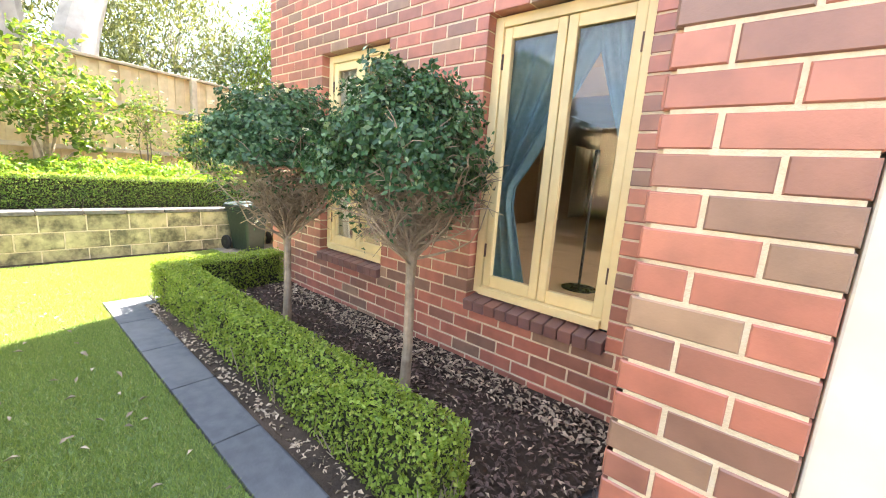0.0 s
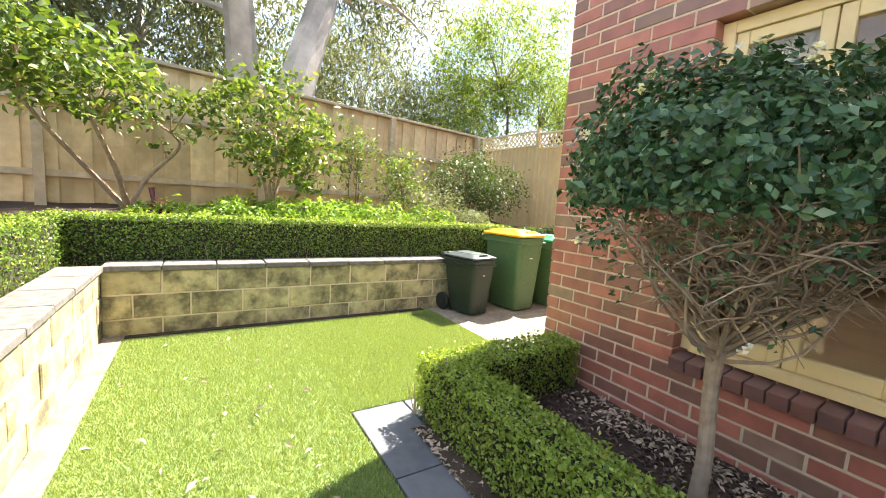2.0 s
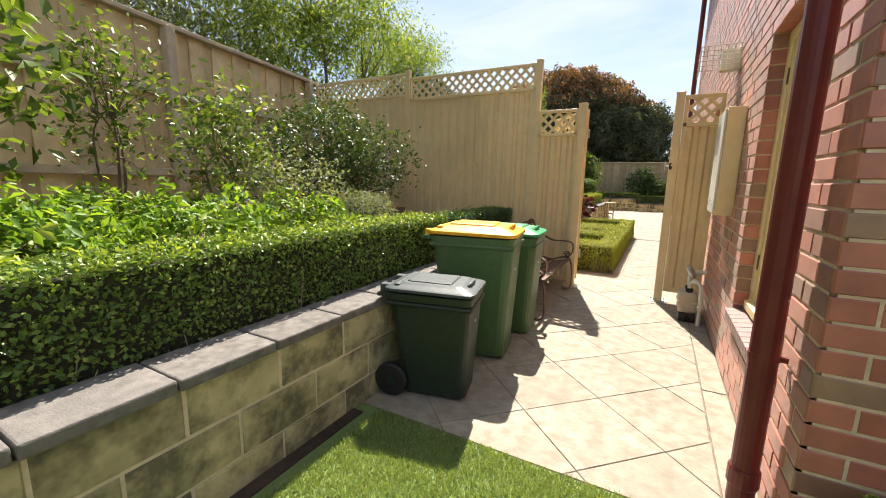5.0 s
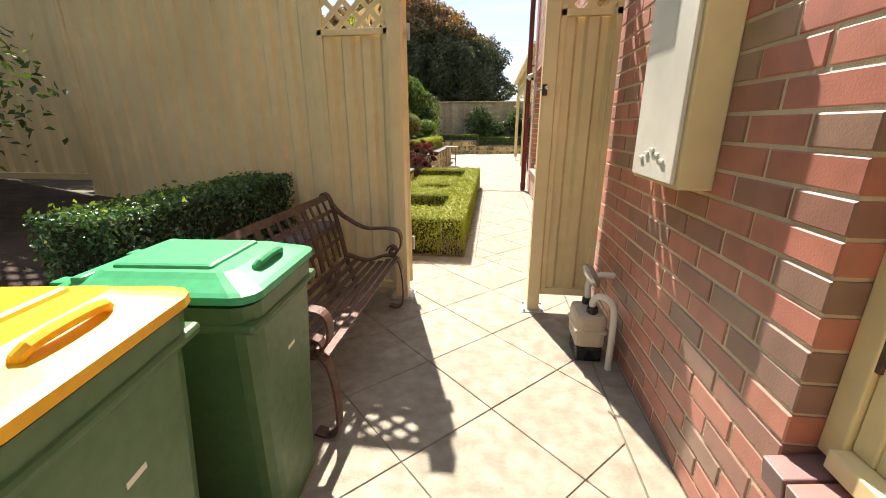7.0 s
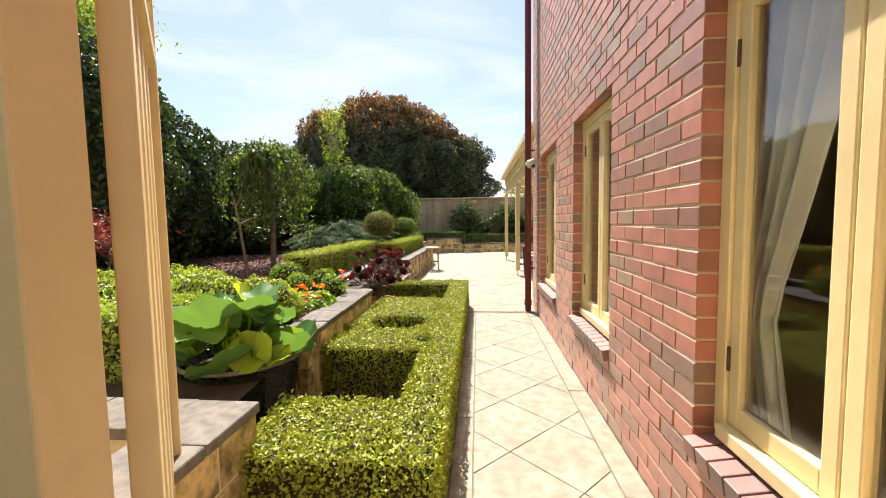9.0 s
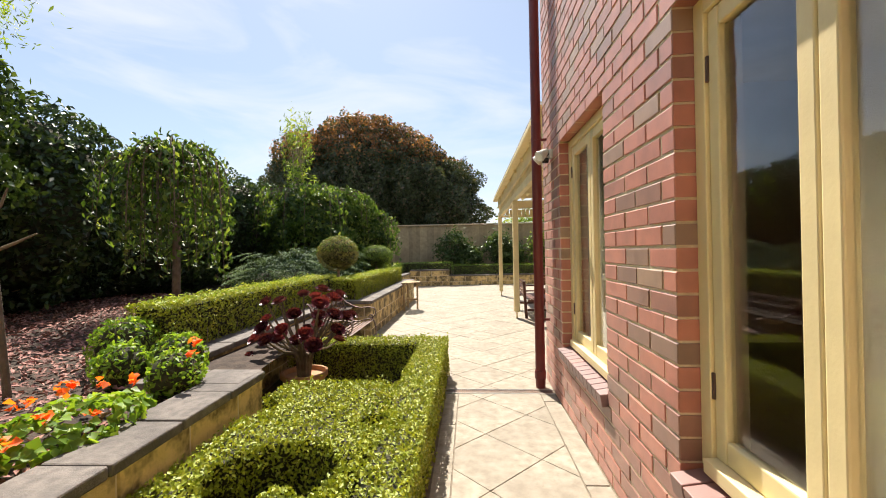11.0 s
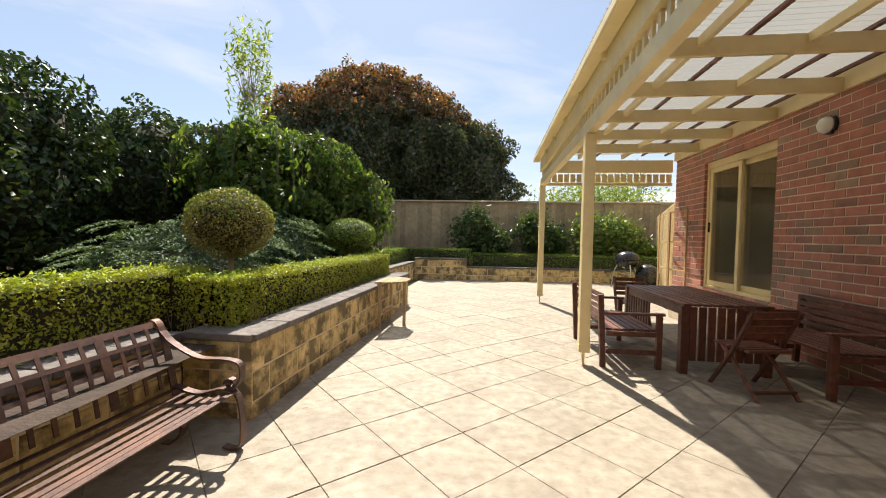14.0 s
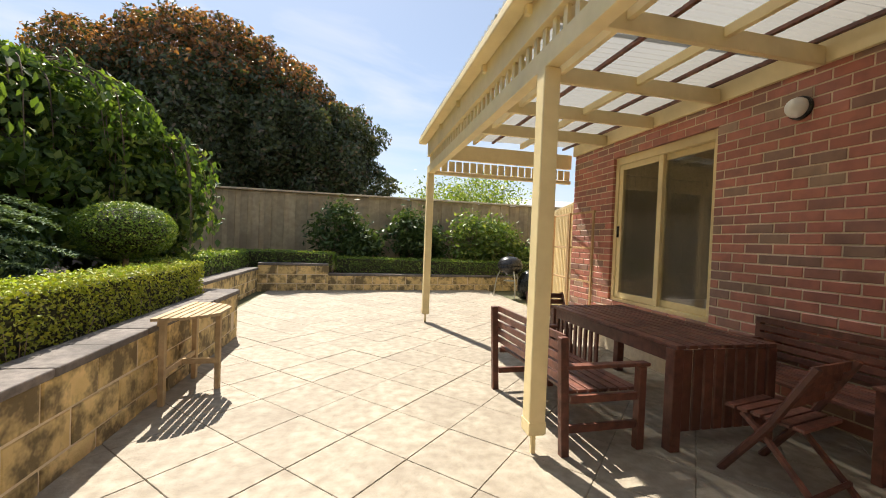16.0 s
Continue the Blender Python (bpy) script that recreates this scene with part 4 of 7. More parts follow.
def grass(label, area, count):
    x0, y0, x1, y1 = area
    b = np.stack([rng.uniform(x0, x1, count), rng.uniform(y0, y1, count), np.full(count, -0.002)], 1)
    a = rng.uniform(0, 2 * math.pi, count)
    s = np.stack([np.cos(a), np.sin(a), np.zeros(count)], 1) * 0.0028
    t = b + np.stack([rng.normal(0, 0.009, count), rng.normal(0, 0.009, count), rng.uniform(0.012, 0.026, count)], 1)
    v = np.stack([b - s, b + s, t], 1).reshape(-1, 3)
    me = bpy.data.meshes.new("turf")
    me.vertices.add(len(v))
    me.vertices.foreach_set("co", v.astype(np.float32).ravel())
    me.loops.add(len(v))
    me.loops.foreach_set("vertex_index", np.arange(len(v), dtype=np.int32))
    me.polygons.add(count)
    me.polygons.foreach_set("loop_start", (np.arange(count) * 3).astype(np.int32))
    me.update(calc_edges=True)
    me.materials.append(BLADE)
    return tagged(new("turf", me), label, "grass", kind="stuff")


grass("short green artificial turf blades", (-1.74, -2.76, 3.2, -1.5), 150000)
grass("short green artificial turf blades by the paving", (-1.74, -1.5, -0.02, 0.02), 80000)
chips("pale dry leaves lying on the turf", (-1.7, -2.7, 3.6, -1.55), 110, 0.045, LITTER, lambda x, y: 0.02, 0.5, "leaf_litter")

tag = thing("plastic_tag", "white plastic strip lying on the turf edge", "litter", at=pose(-0.45, -0.11, 0.02, 0, 0, 30))
part("strip", boxed((-0.017, -0.065, -0.02), (0.017, 0.065, 0.004), 0.002), WHITE, tag)
PATH_LABEL = "dark bluestone path with square slabs beside the turf"
path = tagged(new("pavement"), PATH_LABEL, "path", "", "structure")
for i in range(8):
    x = 0.0 + i * 0.62
    part("slab", boxed((x, -1.49, -0.03), (x + 0.612, -1.17 if x > 0.1 else -1.17, 0.006), 0.004), BLUESTONE, path)
part("slab", boxed((3.62, -1.16, -0.03), (3.99, -0.02, 0.006), 0.004), BLUESTONE, path)
part("slab", boxed((0.0, -1.16, -0.03), (0.2, -0.05, 0.006), 0.004), BLUESTONE, path)
slab("ground_front", (3.9, -1.49, -0.03), (8, -1.17, -0.004), BLUESTONE, "dark bluestone by the house front", "path")


# ---- sandy diagonal paving ----
def clip(poly, x0, y0, x1, y1):
    for ax, lim, sg in ((0, x0, 1), (0, x1, -1), (1, y0, 1), (1, y1, -1)):
        out = []
        for a, b in zip(poly, poly[1:] + poly[:1]):
            ia, ib = sg * (a[ax] - lim) >= 0, sg * (b[ax] - lim) >= 0
            if ia:
                out.append(a)
            if ia != ib:
                t = (lim - a[ax]) / (b[ax] - a[ax])
                out.append((a[0] + (b[0] - a[0]) * t, a[1] + (b[1] - a[1]) * t))
        poly = out
        if len(poly) < 3:
            return []
    return poly


def tile_geometry(poly, e=0.0025):
    cx, cy = sum(p[0] for p in poly) / len(poly), sum(p[1] for p in poly) / len(poly)
    n = len(poly)
    inn = []
    for x, y in poly:
        d = math.hypot(x - cx, y - cy) or 1
        inn.append((x - (x - cx) / d * e * 1.4, y - (y - cy) / d * e * 1.4))
    v = [(x, y, 0.0) for x, y in inn] + [(x, y, -0.004) for x, y in poly] + [(x, y, -0.02) for x, y in poly]
    f = [tuple(range(n))]
    for a in (0, n):
        f += [(a + i, a + n + i, a + n + (i + 1) % n, a + (i + 1) % n) for i in range(n)]
    return v, f


def area_of(p):
    return abs(sum(a[0] * b[1] - b[0] * a[1] for a, b in zip(p, p[1:] + p[:1]))) / 2


slab("paving_joints", (-2.74, 0.02, -0.028), (2.44, 20.6, -0.006), JOINT, "dark joints under the sandy paving", "paving")
# each area: bounds, the diagonal of its squares, and one corner of its pattern
REGIONS = [((-1.865, 0.03, -0.14, 4.37), 0.70, -0.69, 0.78), ((-0.86, 4.37, -0.14, 8.6), 0.66, -0.652, 5.178), ((-2.74, 9.24, 2.43, 20.5), 0.63, -0.91, 11.66), ((-0.98, 8.72, 2.43, 9.236), 0.63, -0.91, 11.66)]
paving = tagged(new("paving"), "sandy stamped paving laid in diagonal squares", "paving", "", "structure")


def pave():
    V, F, count = [], [], 0
    for (x0, y0, x1, y1), diag, ax, ay in REGIONS:
        h = diag / 2 - 0.0019
        full = [(h, 0), (0, h), (-h, 0), (0, -h)]
        v, f = tile_geometry(full)
        me = bpy.data.meshes.new("paver")
        me.from_pydata(v, [], f)
        me.materials.append(PAVING)
        for j in range(-40, 40):
            for i in range(-12, 14):
                cx, cy = ax + diag * (i + 0.5 + (j % 2) / 2), ay + diag * j / 2
                poly0 = [(cx + a, cy + b) for a, b in full]
                p = clip(poly0, x0, y0, x1, y1)
                if not p or area_of(p) < 0.002:
                    continue
                if area_of(p) > 0.999 * area_of(poly0) and count < 300 and cy < 15.5:
                    ob = new("paver", me)
                    ob.parent = paving
                    ob.matrix_basis = pose(cx, cy, random.uniform(-0.0015, 0.0015))
                    count += 1
                else:
                    tv, tf = tile_geometry(p)
                    n = len(V)
                    V.extend(tv)
                    F.extend(tuple(k + n for k in q) for q in tf)
    for x0, x1, y0, y1 in ((-0.132, -0.005, 0.03, 8.6), (-0.975, -0.868, 4.37, 8.6)):
        y = y0
        while y < y1:
            tv, tf = tile_geometry([(x0, y), (x1, y), (x1, min(y + 1.2, y1) - 0.008), (x0, min(y + 1.2, y1) - 0.008)])
            n = len(V)
            V.extend(tv)
            F.extend(tuple(k + n for k in q) for q in tf)
            y += 1.2
    raw("cut_pavers", V, F, PAVING, paving, kind="stuff")


def drain():
    d = thing("drain_grate", "narrow steel drain grate across the paving", "drain")
    bm = bmesh.new()
    for k in range(52):
        x = -0.97 + k * 0.0186
        box(bm, (x, 8.61, -0.008), (x + 0.008, 8.70, 0.002))
    part("bars", bm, RUST_IRON, d)
    bm = bmesh.new()
    box(bm, (-0.98, 8.602, -0.01), (-0.005, 8.612, 0.003))
    box(bm, (-0.98, 8.704, -0.01), (-0.005, 8.714, 0.003))
    part("frame", bm, STEEL, d)


drain()


# ---- fences ----
def paling_fence(label, p, q, z0, z1, rails=True, step=0.15, mat=None):
    m, length = run_matrix(p, q)
    f = tagged(new("fence"), label, "fence", "", "structure")
    f.matrix_world = m
    jr = random.Random(label)
    n = int(length / step)
    me = []
    for w in (step * 1.16, step * 1.12):
        b = boxed((-w / 2, 0.0, 0.0), (w / 2, 0.016, z1 - z0), 0.002)
        k = bpy.data.meshes.new("paling")
        b.to_mesh(k)
        b.free()
        k.materials.append(mat or PALING)
        me.append(k)
    for i in range(n):
        ob = new("paling", me[i % 2])
        ob.parent = f
        ob.matrix_basis = pose(i * step + step / 2, 0.05 + 0.024 * (i % 2), z0 + jr.uniform(-0.01, 0.006), 0, jr.uniform(-0.25, 0.25), 0)
    if rails:
        for z in (z0 + 0.3, z0 + (z1 - z0) * 0.62):
            for k in range(int(length / 2.4) + 1):
                a, b = k * 2.4 + 0.05, min(length, k * 2.4 + 2.35)
                if b > a:
                    part("rail", boxed((a, 0.0, z), (b, 0.048, z + 0.075), 0.005), GREY_RAIL, f)
        for k in range(int(length / 2.4) + 1):
            part("post", boxed((k * 2.4 - 0.05, -0.045, z0 - 0.1), (k * 2.4 + 0.05, 0.048, z1 + 0.02), 0.006), GREY_RAIL, f)
    part("capping", boxed((0, -0.02, z1 + 0.004), (length, 0.12, z1 + 0.05), 0.006), GREY_RAIL, f)
    return f


paling_fence("tall weathered timber paling fence with rails and posts", (-3.25, -8.5), (-5.68, 3.5), 0.95, 2.76)
paling_fence("plain timber paling fence closing the rear garden", (-9.0, 21.7), (5.6, 21.7), 0.35, 2.36, rails=False, mat=DARK_PALING)
paling_fence("dark shaded timber paling fence behind the trees", (-8.9, 3.6), (-8.9, 21.7), 0.4, 2.3, rails=False, mat=DARK_PALING)
paling_fence("timber paling fence closing the side garden", (8.0, -8.5), (-3.25, -8.5), 0.95, 2.7, rails=False)
paling_fence("timber paling fence closing the rear corner", (5.6, 21.7), (5.6, 16.25), 0.0, 2.2, rails=False)


def lattice(bm, x0, z0, x1, z1, y=0.0, gap=0.085, w=0.032):
    """Crossed diagonal strips inside a rectangle."""
    for sg, yy in ((1, y), (-1, y + 0.007)):
        k = -(x1 - x0 + z1 - z0)
        while k < (x1 - x0 + z1 - z0):
            if sg > 0:
                base = [(x0 + k, z0), (x0 + k + w * 1.41, z0), (x0 + k + w * 1.41 + 2, z0 + 2), (x0 + k + 2, z0 + 2)]
            else:
                base = [(x1 - k, z0), (x1 - k - 2, z0 + 2), (x1 - k - w * 1.41 - 2, z0 + 2), (x1 - k - w * 1.41, z0)]
            p = clip(base, x0, z0, x1, z1)
            if len(p) > 2 and area_of(p) > 1e-5:
                f = [bm.verts.new((a, yy, b)) for a, b in p]
                g = [bm.verts.new((a, yy + 0.006, b)) for a, b in p]
                bm.faces.new(f)
                bm.faces.new(g[::-1])
                for i in range(len(f)):
                    j = (i + 1) % len(f)
                    bm.faces.new((f[i], g[i], g[j], f[j]))
            k += gap * 1.41


def ribbed(bm, x0, x1, z0, z1, rib=0.135, deep=0.028):
    """A folded steel sheet with upright ribs."""
    xs, k = [], 0
    x = x0
    prof = [(0, 0), (0.42, 0), (0.56, 1), (0.86, 1)]
    while x < x1:
        for fx, fy in prof:
            if x + fx * rib < x1:
                xs.append((x + fx * rib, fy * deep))
        x += rib
    xs.append((x1, 0))
    lo = [bm.verts.new((a, b, z0)) for a, b in xs]
    hi = [bm.verts.new((a, b, z1)) for a, b in xs]
    for i in range(len(xs) - 1):
        bm.faces.new((lo[i], lo[i + 1], hi[i + 1], hi[i]))


def steel_panel(name, label, m, w, z0, z1, lat, category="fence panel"):
    """A tan steel panel: frame, ribbed sheet, and lattice along its top."""
    t = thing(name, label, category, at=m)
    bm = bmesh.new()
    box(bm, (0, -0.02, z1 - 0.035), (w, 0.02, z1), 0.004)
    box(bm, (0, -0.02, z1 - lat - 0.05), (w, 0.02, z1 - lat - 0.01), 0.004)
    box(bm, (0, -0.02, z0), (w, 0.02, z0 + 0.05), 0.004)
    box(bm, (0, -0.02, z0 + 0.05), (0.035, 0.02, z1 - 0.035), 0.003)
    box(bm, (w - 0.035, -0.02, z0 + 0.05), (w, 0.02, z1 - 0.035), 0.003)
    part("frame", bm, TAN, t)
    bm = bmesh.new()
    ribbed(bm, 0.03, w - 0.03, z0 + 0.04, z1 - lat - 0.04)
    s = part("sheet", bm, TAN, t, "ribbed tan steel sheet")
    s.modifiers.new("gauge", "SOLIDIFY").thickness = 0.002
    if lat > 0.05:
        bm = bmesh.new()
        lattice(bm, 0.035, z1 - lat - 0.01, w - 0.035, z1 - 0.035)
        part("lattice", bm, TAN, t, "tan diagonal lattice")
    return t


def steel_post(label, x, y, z0, z1, r=0.035, plate=True):
    p = thing("gate_post", label, "post", at=pose(x, y, 0))
    part("upright", boxed((-r, -r, z0 + 0.001), (r, r, z1), 0.004), TAN, p)
    part("cap", boxed((-r - 0.004, -r - 0.004, z1), (r + 0.004, r + 0.004, z1 + 0.012), 0.004), TAN, p)
    if plate:
        bm = bmesh.new()
        box(bm, (-r - 0.04, -r - 0.04, z0), (r + 0.04, r + 0.04, z0 + 0.008), 0.002)
        for sx in (-1, 1):
            for sy in (-1, 1):
                lathe(bm, [(0.008, z0 + 0.006), (0.008, z0 + 0.02)], 8, Matrix.Translation((sx * (r + 0.022), sy * (r + 0.022), 0)))
        part("base_plate", bm, STEEL, p)
    return p


FY = 3.45
for k in range(2):
    steel_panel("fence_panel", "tan ribbed steel fence panel beyond the house end", pose(2.5 + 0.85 * k, 16.27 + 2.63 * k, 0, 0, 0, 72.1), 2.74, 0.03, 1.92, 0.0)
steel_panel("fence_panel", "tall tan steel fence panel with lattice top", pose(-5.66, FY, 0), 1.8, 0.85, 2.77, 0.27)
steel_panel("fence_panel", "tall tan steel fence panel with lattice top", pose(-3.82, FY, 0), 1.86, 0.45, 2.70, 0.27)
steel_post("square tan steel fence post in the raised bed", -3.84, FY, 0.6, 2.8, 0.03, False)
steel_post("square tan steel fence post beside the wall", -1.93, FY, 0.0, 2.72, 0.035, False)
steel_panel("fence_panel", "narrow tan steel panel with lattice beside the gate", pose(-1.9, 3.42, 0), 0.48, 0.06, 2.13, 0.26)
steel_post("square tan steel gate post on a bolted plate", -1.375, 3.40, 0.0, 2.17, 0.045)
steel_post("square tan steel gate post on a bolted plate", -0.405, 3.285, 0.0, 2.19, 0.04)
steel_panel("fence_panel", "narrow tan steel panel with lattice against the house", pose(-0.362, 3.285, 0), 0.345, 0.12, 2.17, 0.26)
gate = steel_panel("gate", "open tan steel gate folded back", pose(-1.335, 3.50, 0, 0, 0, 128), 0.86, 0.08, 2.13, 0.26, "gate")
for hz in (0.35, 1.8):
    part("hinge", lathe(bmesh.new(), [(0.012, hz), (0.012, hz + 0.1)], 10, Matrix.Translation((-0.02, -0.02, 0))), STEEL, gate)
latch = thing("gate_latch", "black gate latch with a round steel lock", "latch", at=pose(-0.428, 3.244, 1.462) @ Matrix.Scale(0.72, 4))
part("body", boxed((-0.02, -0.014, -0.045), (0.02, 0.0, 0.045), 0.004), BLACK, latch)
part("lock", lathe(bmesh.new(), [(0.015, 0), (0.015, 0.026), (0.011, 0.03)], 16, pose(0.012, -0.012, 0.016, 90, 0, 0)), STEEL, latch)
part("tongue", boxed((-0.07, -0.008, -0.006), (-0.02, 0.004, 0.012), 0.003), STEEL, latch)
part("striker", boxed((-0.078, -0.004, -0.05), (-0.066, 0.014, 0.045), 0.003), STEEL, latch)


# ---- downpipes and wall fittings ----
def downpipe(label, x, y, top, r=0.036):
    d = thing("downpipe", label, "pipe", at=pose(x, y, 0))
    part("pipe", lathe(bmesh.new(), [(r, 0.0), (r, top)], 18), MAROON, d, smooth=False)
    part("collar", lathe(bmesh.new(), [(r + 0.004, 0.08), (r + 0.008, 0.09), (r + 0.008, 0.15), (r + 0.004, 0.16)], 18), MAROON, d)
    for z in (0.62, 2.3):
        bm = bmesh.new()
        lathe(bm, [(r + 0.003, z), (r + 0.003, z + 0.025)], 18)
        box(bm, (r, -0.01, z), (-x - 0.004, 0.01, z + 0.022), 0.002)
        part("clip", bm, MAROON, d)
    return d


downpipe("round maroon downpipe near the house corner", -0.078, 0.24, 5.2, 0.048)
downpipe("round maroon downpipe by the drain", -0.1, 8.78, 5.2, 0.045)


def meter_box():
    b = thing("meter_box", "cream steel meter box on the brick wall", "meter box")
    part("body", boxed((-0.115, 2.03, 1.05), (0.0, 2.45, 1.84), 0.006), CREAM, b)
    part("door", boxed((-0.13, 2.045, 1.065), (-0.116, 2.435, 1.825), 0.004), WHITE, b)
    bm = bmesh.new()
    for k, (y, z) in enumerate(((2.12, 1.13), (2.17, 1.15), (2.22, 1.165), (2.27, 1.15), (2.32, 1.13))):
        box(bm, (-0.137, y, z), (-0.13, y + 0.035, z + 0.012), 0.002)
    part("vent", bm, WHITE, b)


def gas_meter():
    g = thing("gas_meter", "cream gas meter with a bent pipe by the wall", "meter", at=pose(-0.16, 2.72, 0))
    part("body", boxed((-0.085, -0.11, 0.09), (0.075, 0.11, 0.29), 0.03), BEIGE, g)
    part("belt", boxed((-0.09, -0.115, 0.18), (0.08, 0.115, 0.20), 0.006), BEIGE, g)
    for yy in (-0.06, 0.06):
        part("union", lathe(bmesh.new(), [(0.026, 0.275), (0.03, 0.285), (0.03, 0.315), (0.024, 0.325)], 14, Matrix.Translation((0, yy, 0))), BLACK, g)
    part("base", boxed((-0.07, -0.09, 0.0), (0.07, 0.09, 0.088), 0.01), BLACK, g)
    bm = bmesh.new()
    tube(bm, curve_pts([(0.0, -0.06, 0.28), (0.0, -0.06, 0.36), (0.03, -0.1, 0.4), (0.08, -0.14, 0.36), (0.09, -0.15, 0.2), (0.09, -0.15, 0.0)]), 0.017, 10)
    part("outlet_pipe", bm, WHITE, g)
    bm = bmesh.new()
    tube(bm, curve_pts([(0.0, 0.06, 0.28), (0.0, 0.06, 0.42), (0.05, 0.06, 0.46), (0.13, 0.06, 0.46)]), 0.017, 10)
    part("inlet_pipe", bm, WHITE, g)
    part("regulator", lathe(bmesh.new(), [(0.03, 0), (0.07, 0.015), (0.075, 0.03), (0.06, 0.05), (0.03, 0.06)], 18, pose(-0.02, 0.06, 0.44, 0, 60, 0)), STEEL, g)


def flue_guard():
    g = thing("flue_guard", "white wire flue guard on the brick wall", "vent")
    bm = bmesh.new()
    for i in range(7):
        for z in (2.26, 2.46):
            tube(bm, [(-0.30 + i * 0.048, 2.72, z), (-0.30 + i * 0.048, 3.02, z)], 0.004, 5)
        tube(bm, [(-0.30 + i * 0.048, 2.72, 2.26), (-0.30 + i * 0.048, 2.72, 2.46)], 0.004, 5)
    for i in range(6):
        tube(bm, [(-0.3, 2.72, 2.26 + i * 0.04), (0.0, 2.72, 2.26 + i * 0.04)], 0.004, 5)
        tube(bm, [(-0.3, 2.72, 2.26 + i * 0.04), (-0.3, 3.02, 2.26 + i * 0.04)], 0.004, 5)
    part("cage", bm, WHITE, g)
    part("flue", boxed((-0.14, 2.8, 2.28), (0.0, 2.95, 2.44), 0.01), WHITE, g)


def spot_lights():
    s = thing("security_light", "white double spotlight on the brick wall", "lamp", at=pose(-0.01, 8.55, 2.12) @ Matrix.Scale(0.78, 4))
    part("plate", boxed((-0.03, -0.05, -0.05), (0.01, 0.05, 0.05), 0.01), WHITE, s)
    for k, (yy, yaw, tilt) in enumerate(((-0.07, 25, 35), (0.07, -30, 40))):
        m = pose(-0.09, yy, 0.0, 0, 0, yaw) @ pose(0, 0, 0, 0, -90 - tilt, 0)
        head = part("lamp_head", lathe(bmesh.new(), [(0.022, -0.05), (0.035, -0.03), (0.05, 0.03), (0.062, 0.07), (0.062, 0.085)], 20, m), WHITE, s)
        part("lens", lathe(bmesh.new(), [(0.052, 0.086), (0.05, 0.092), (0.02, 0.096)], 20, m), OPAL, head)
        part("arm", tube(bmesh.new(), [(-0.02, 0, 0), (-0.09, yy, 0.0)], 0.012, 8), BLACK, s)
    part("sensor", boxed((-0.1, -0.02, -0.1), (-0.03, 0.02, -0.04), 0.01), BLACK, s)


meter_box()
gas_meter()
flue_guard()
spot_lights()


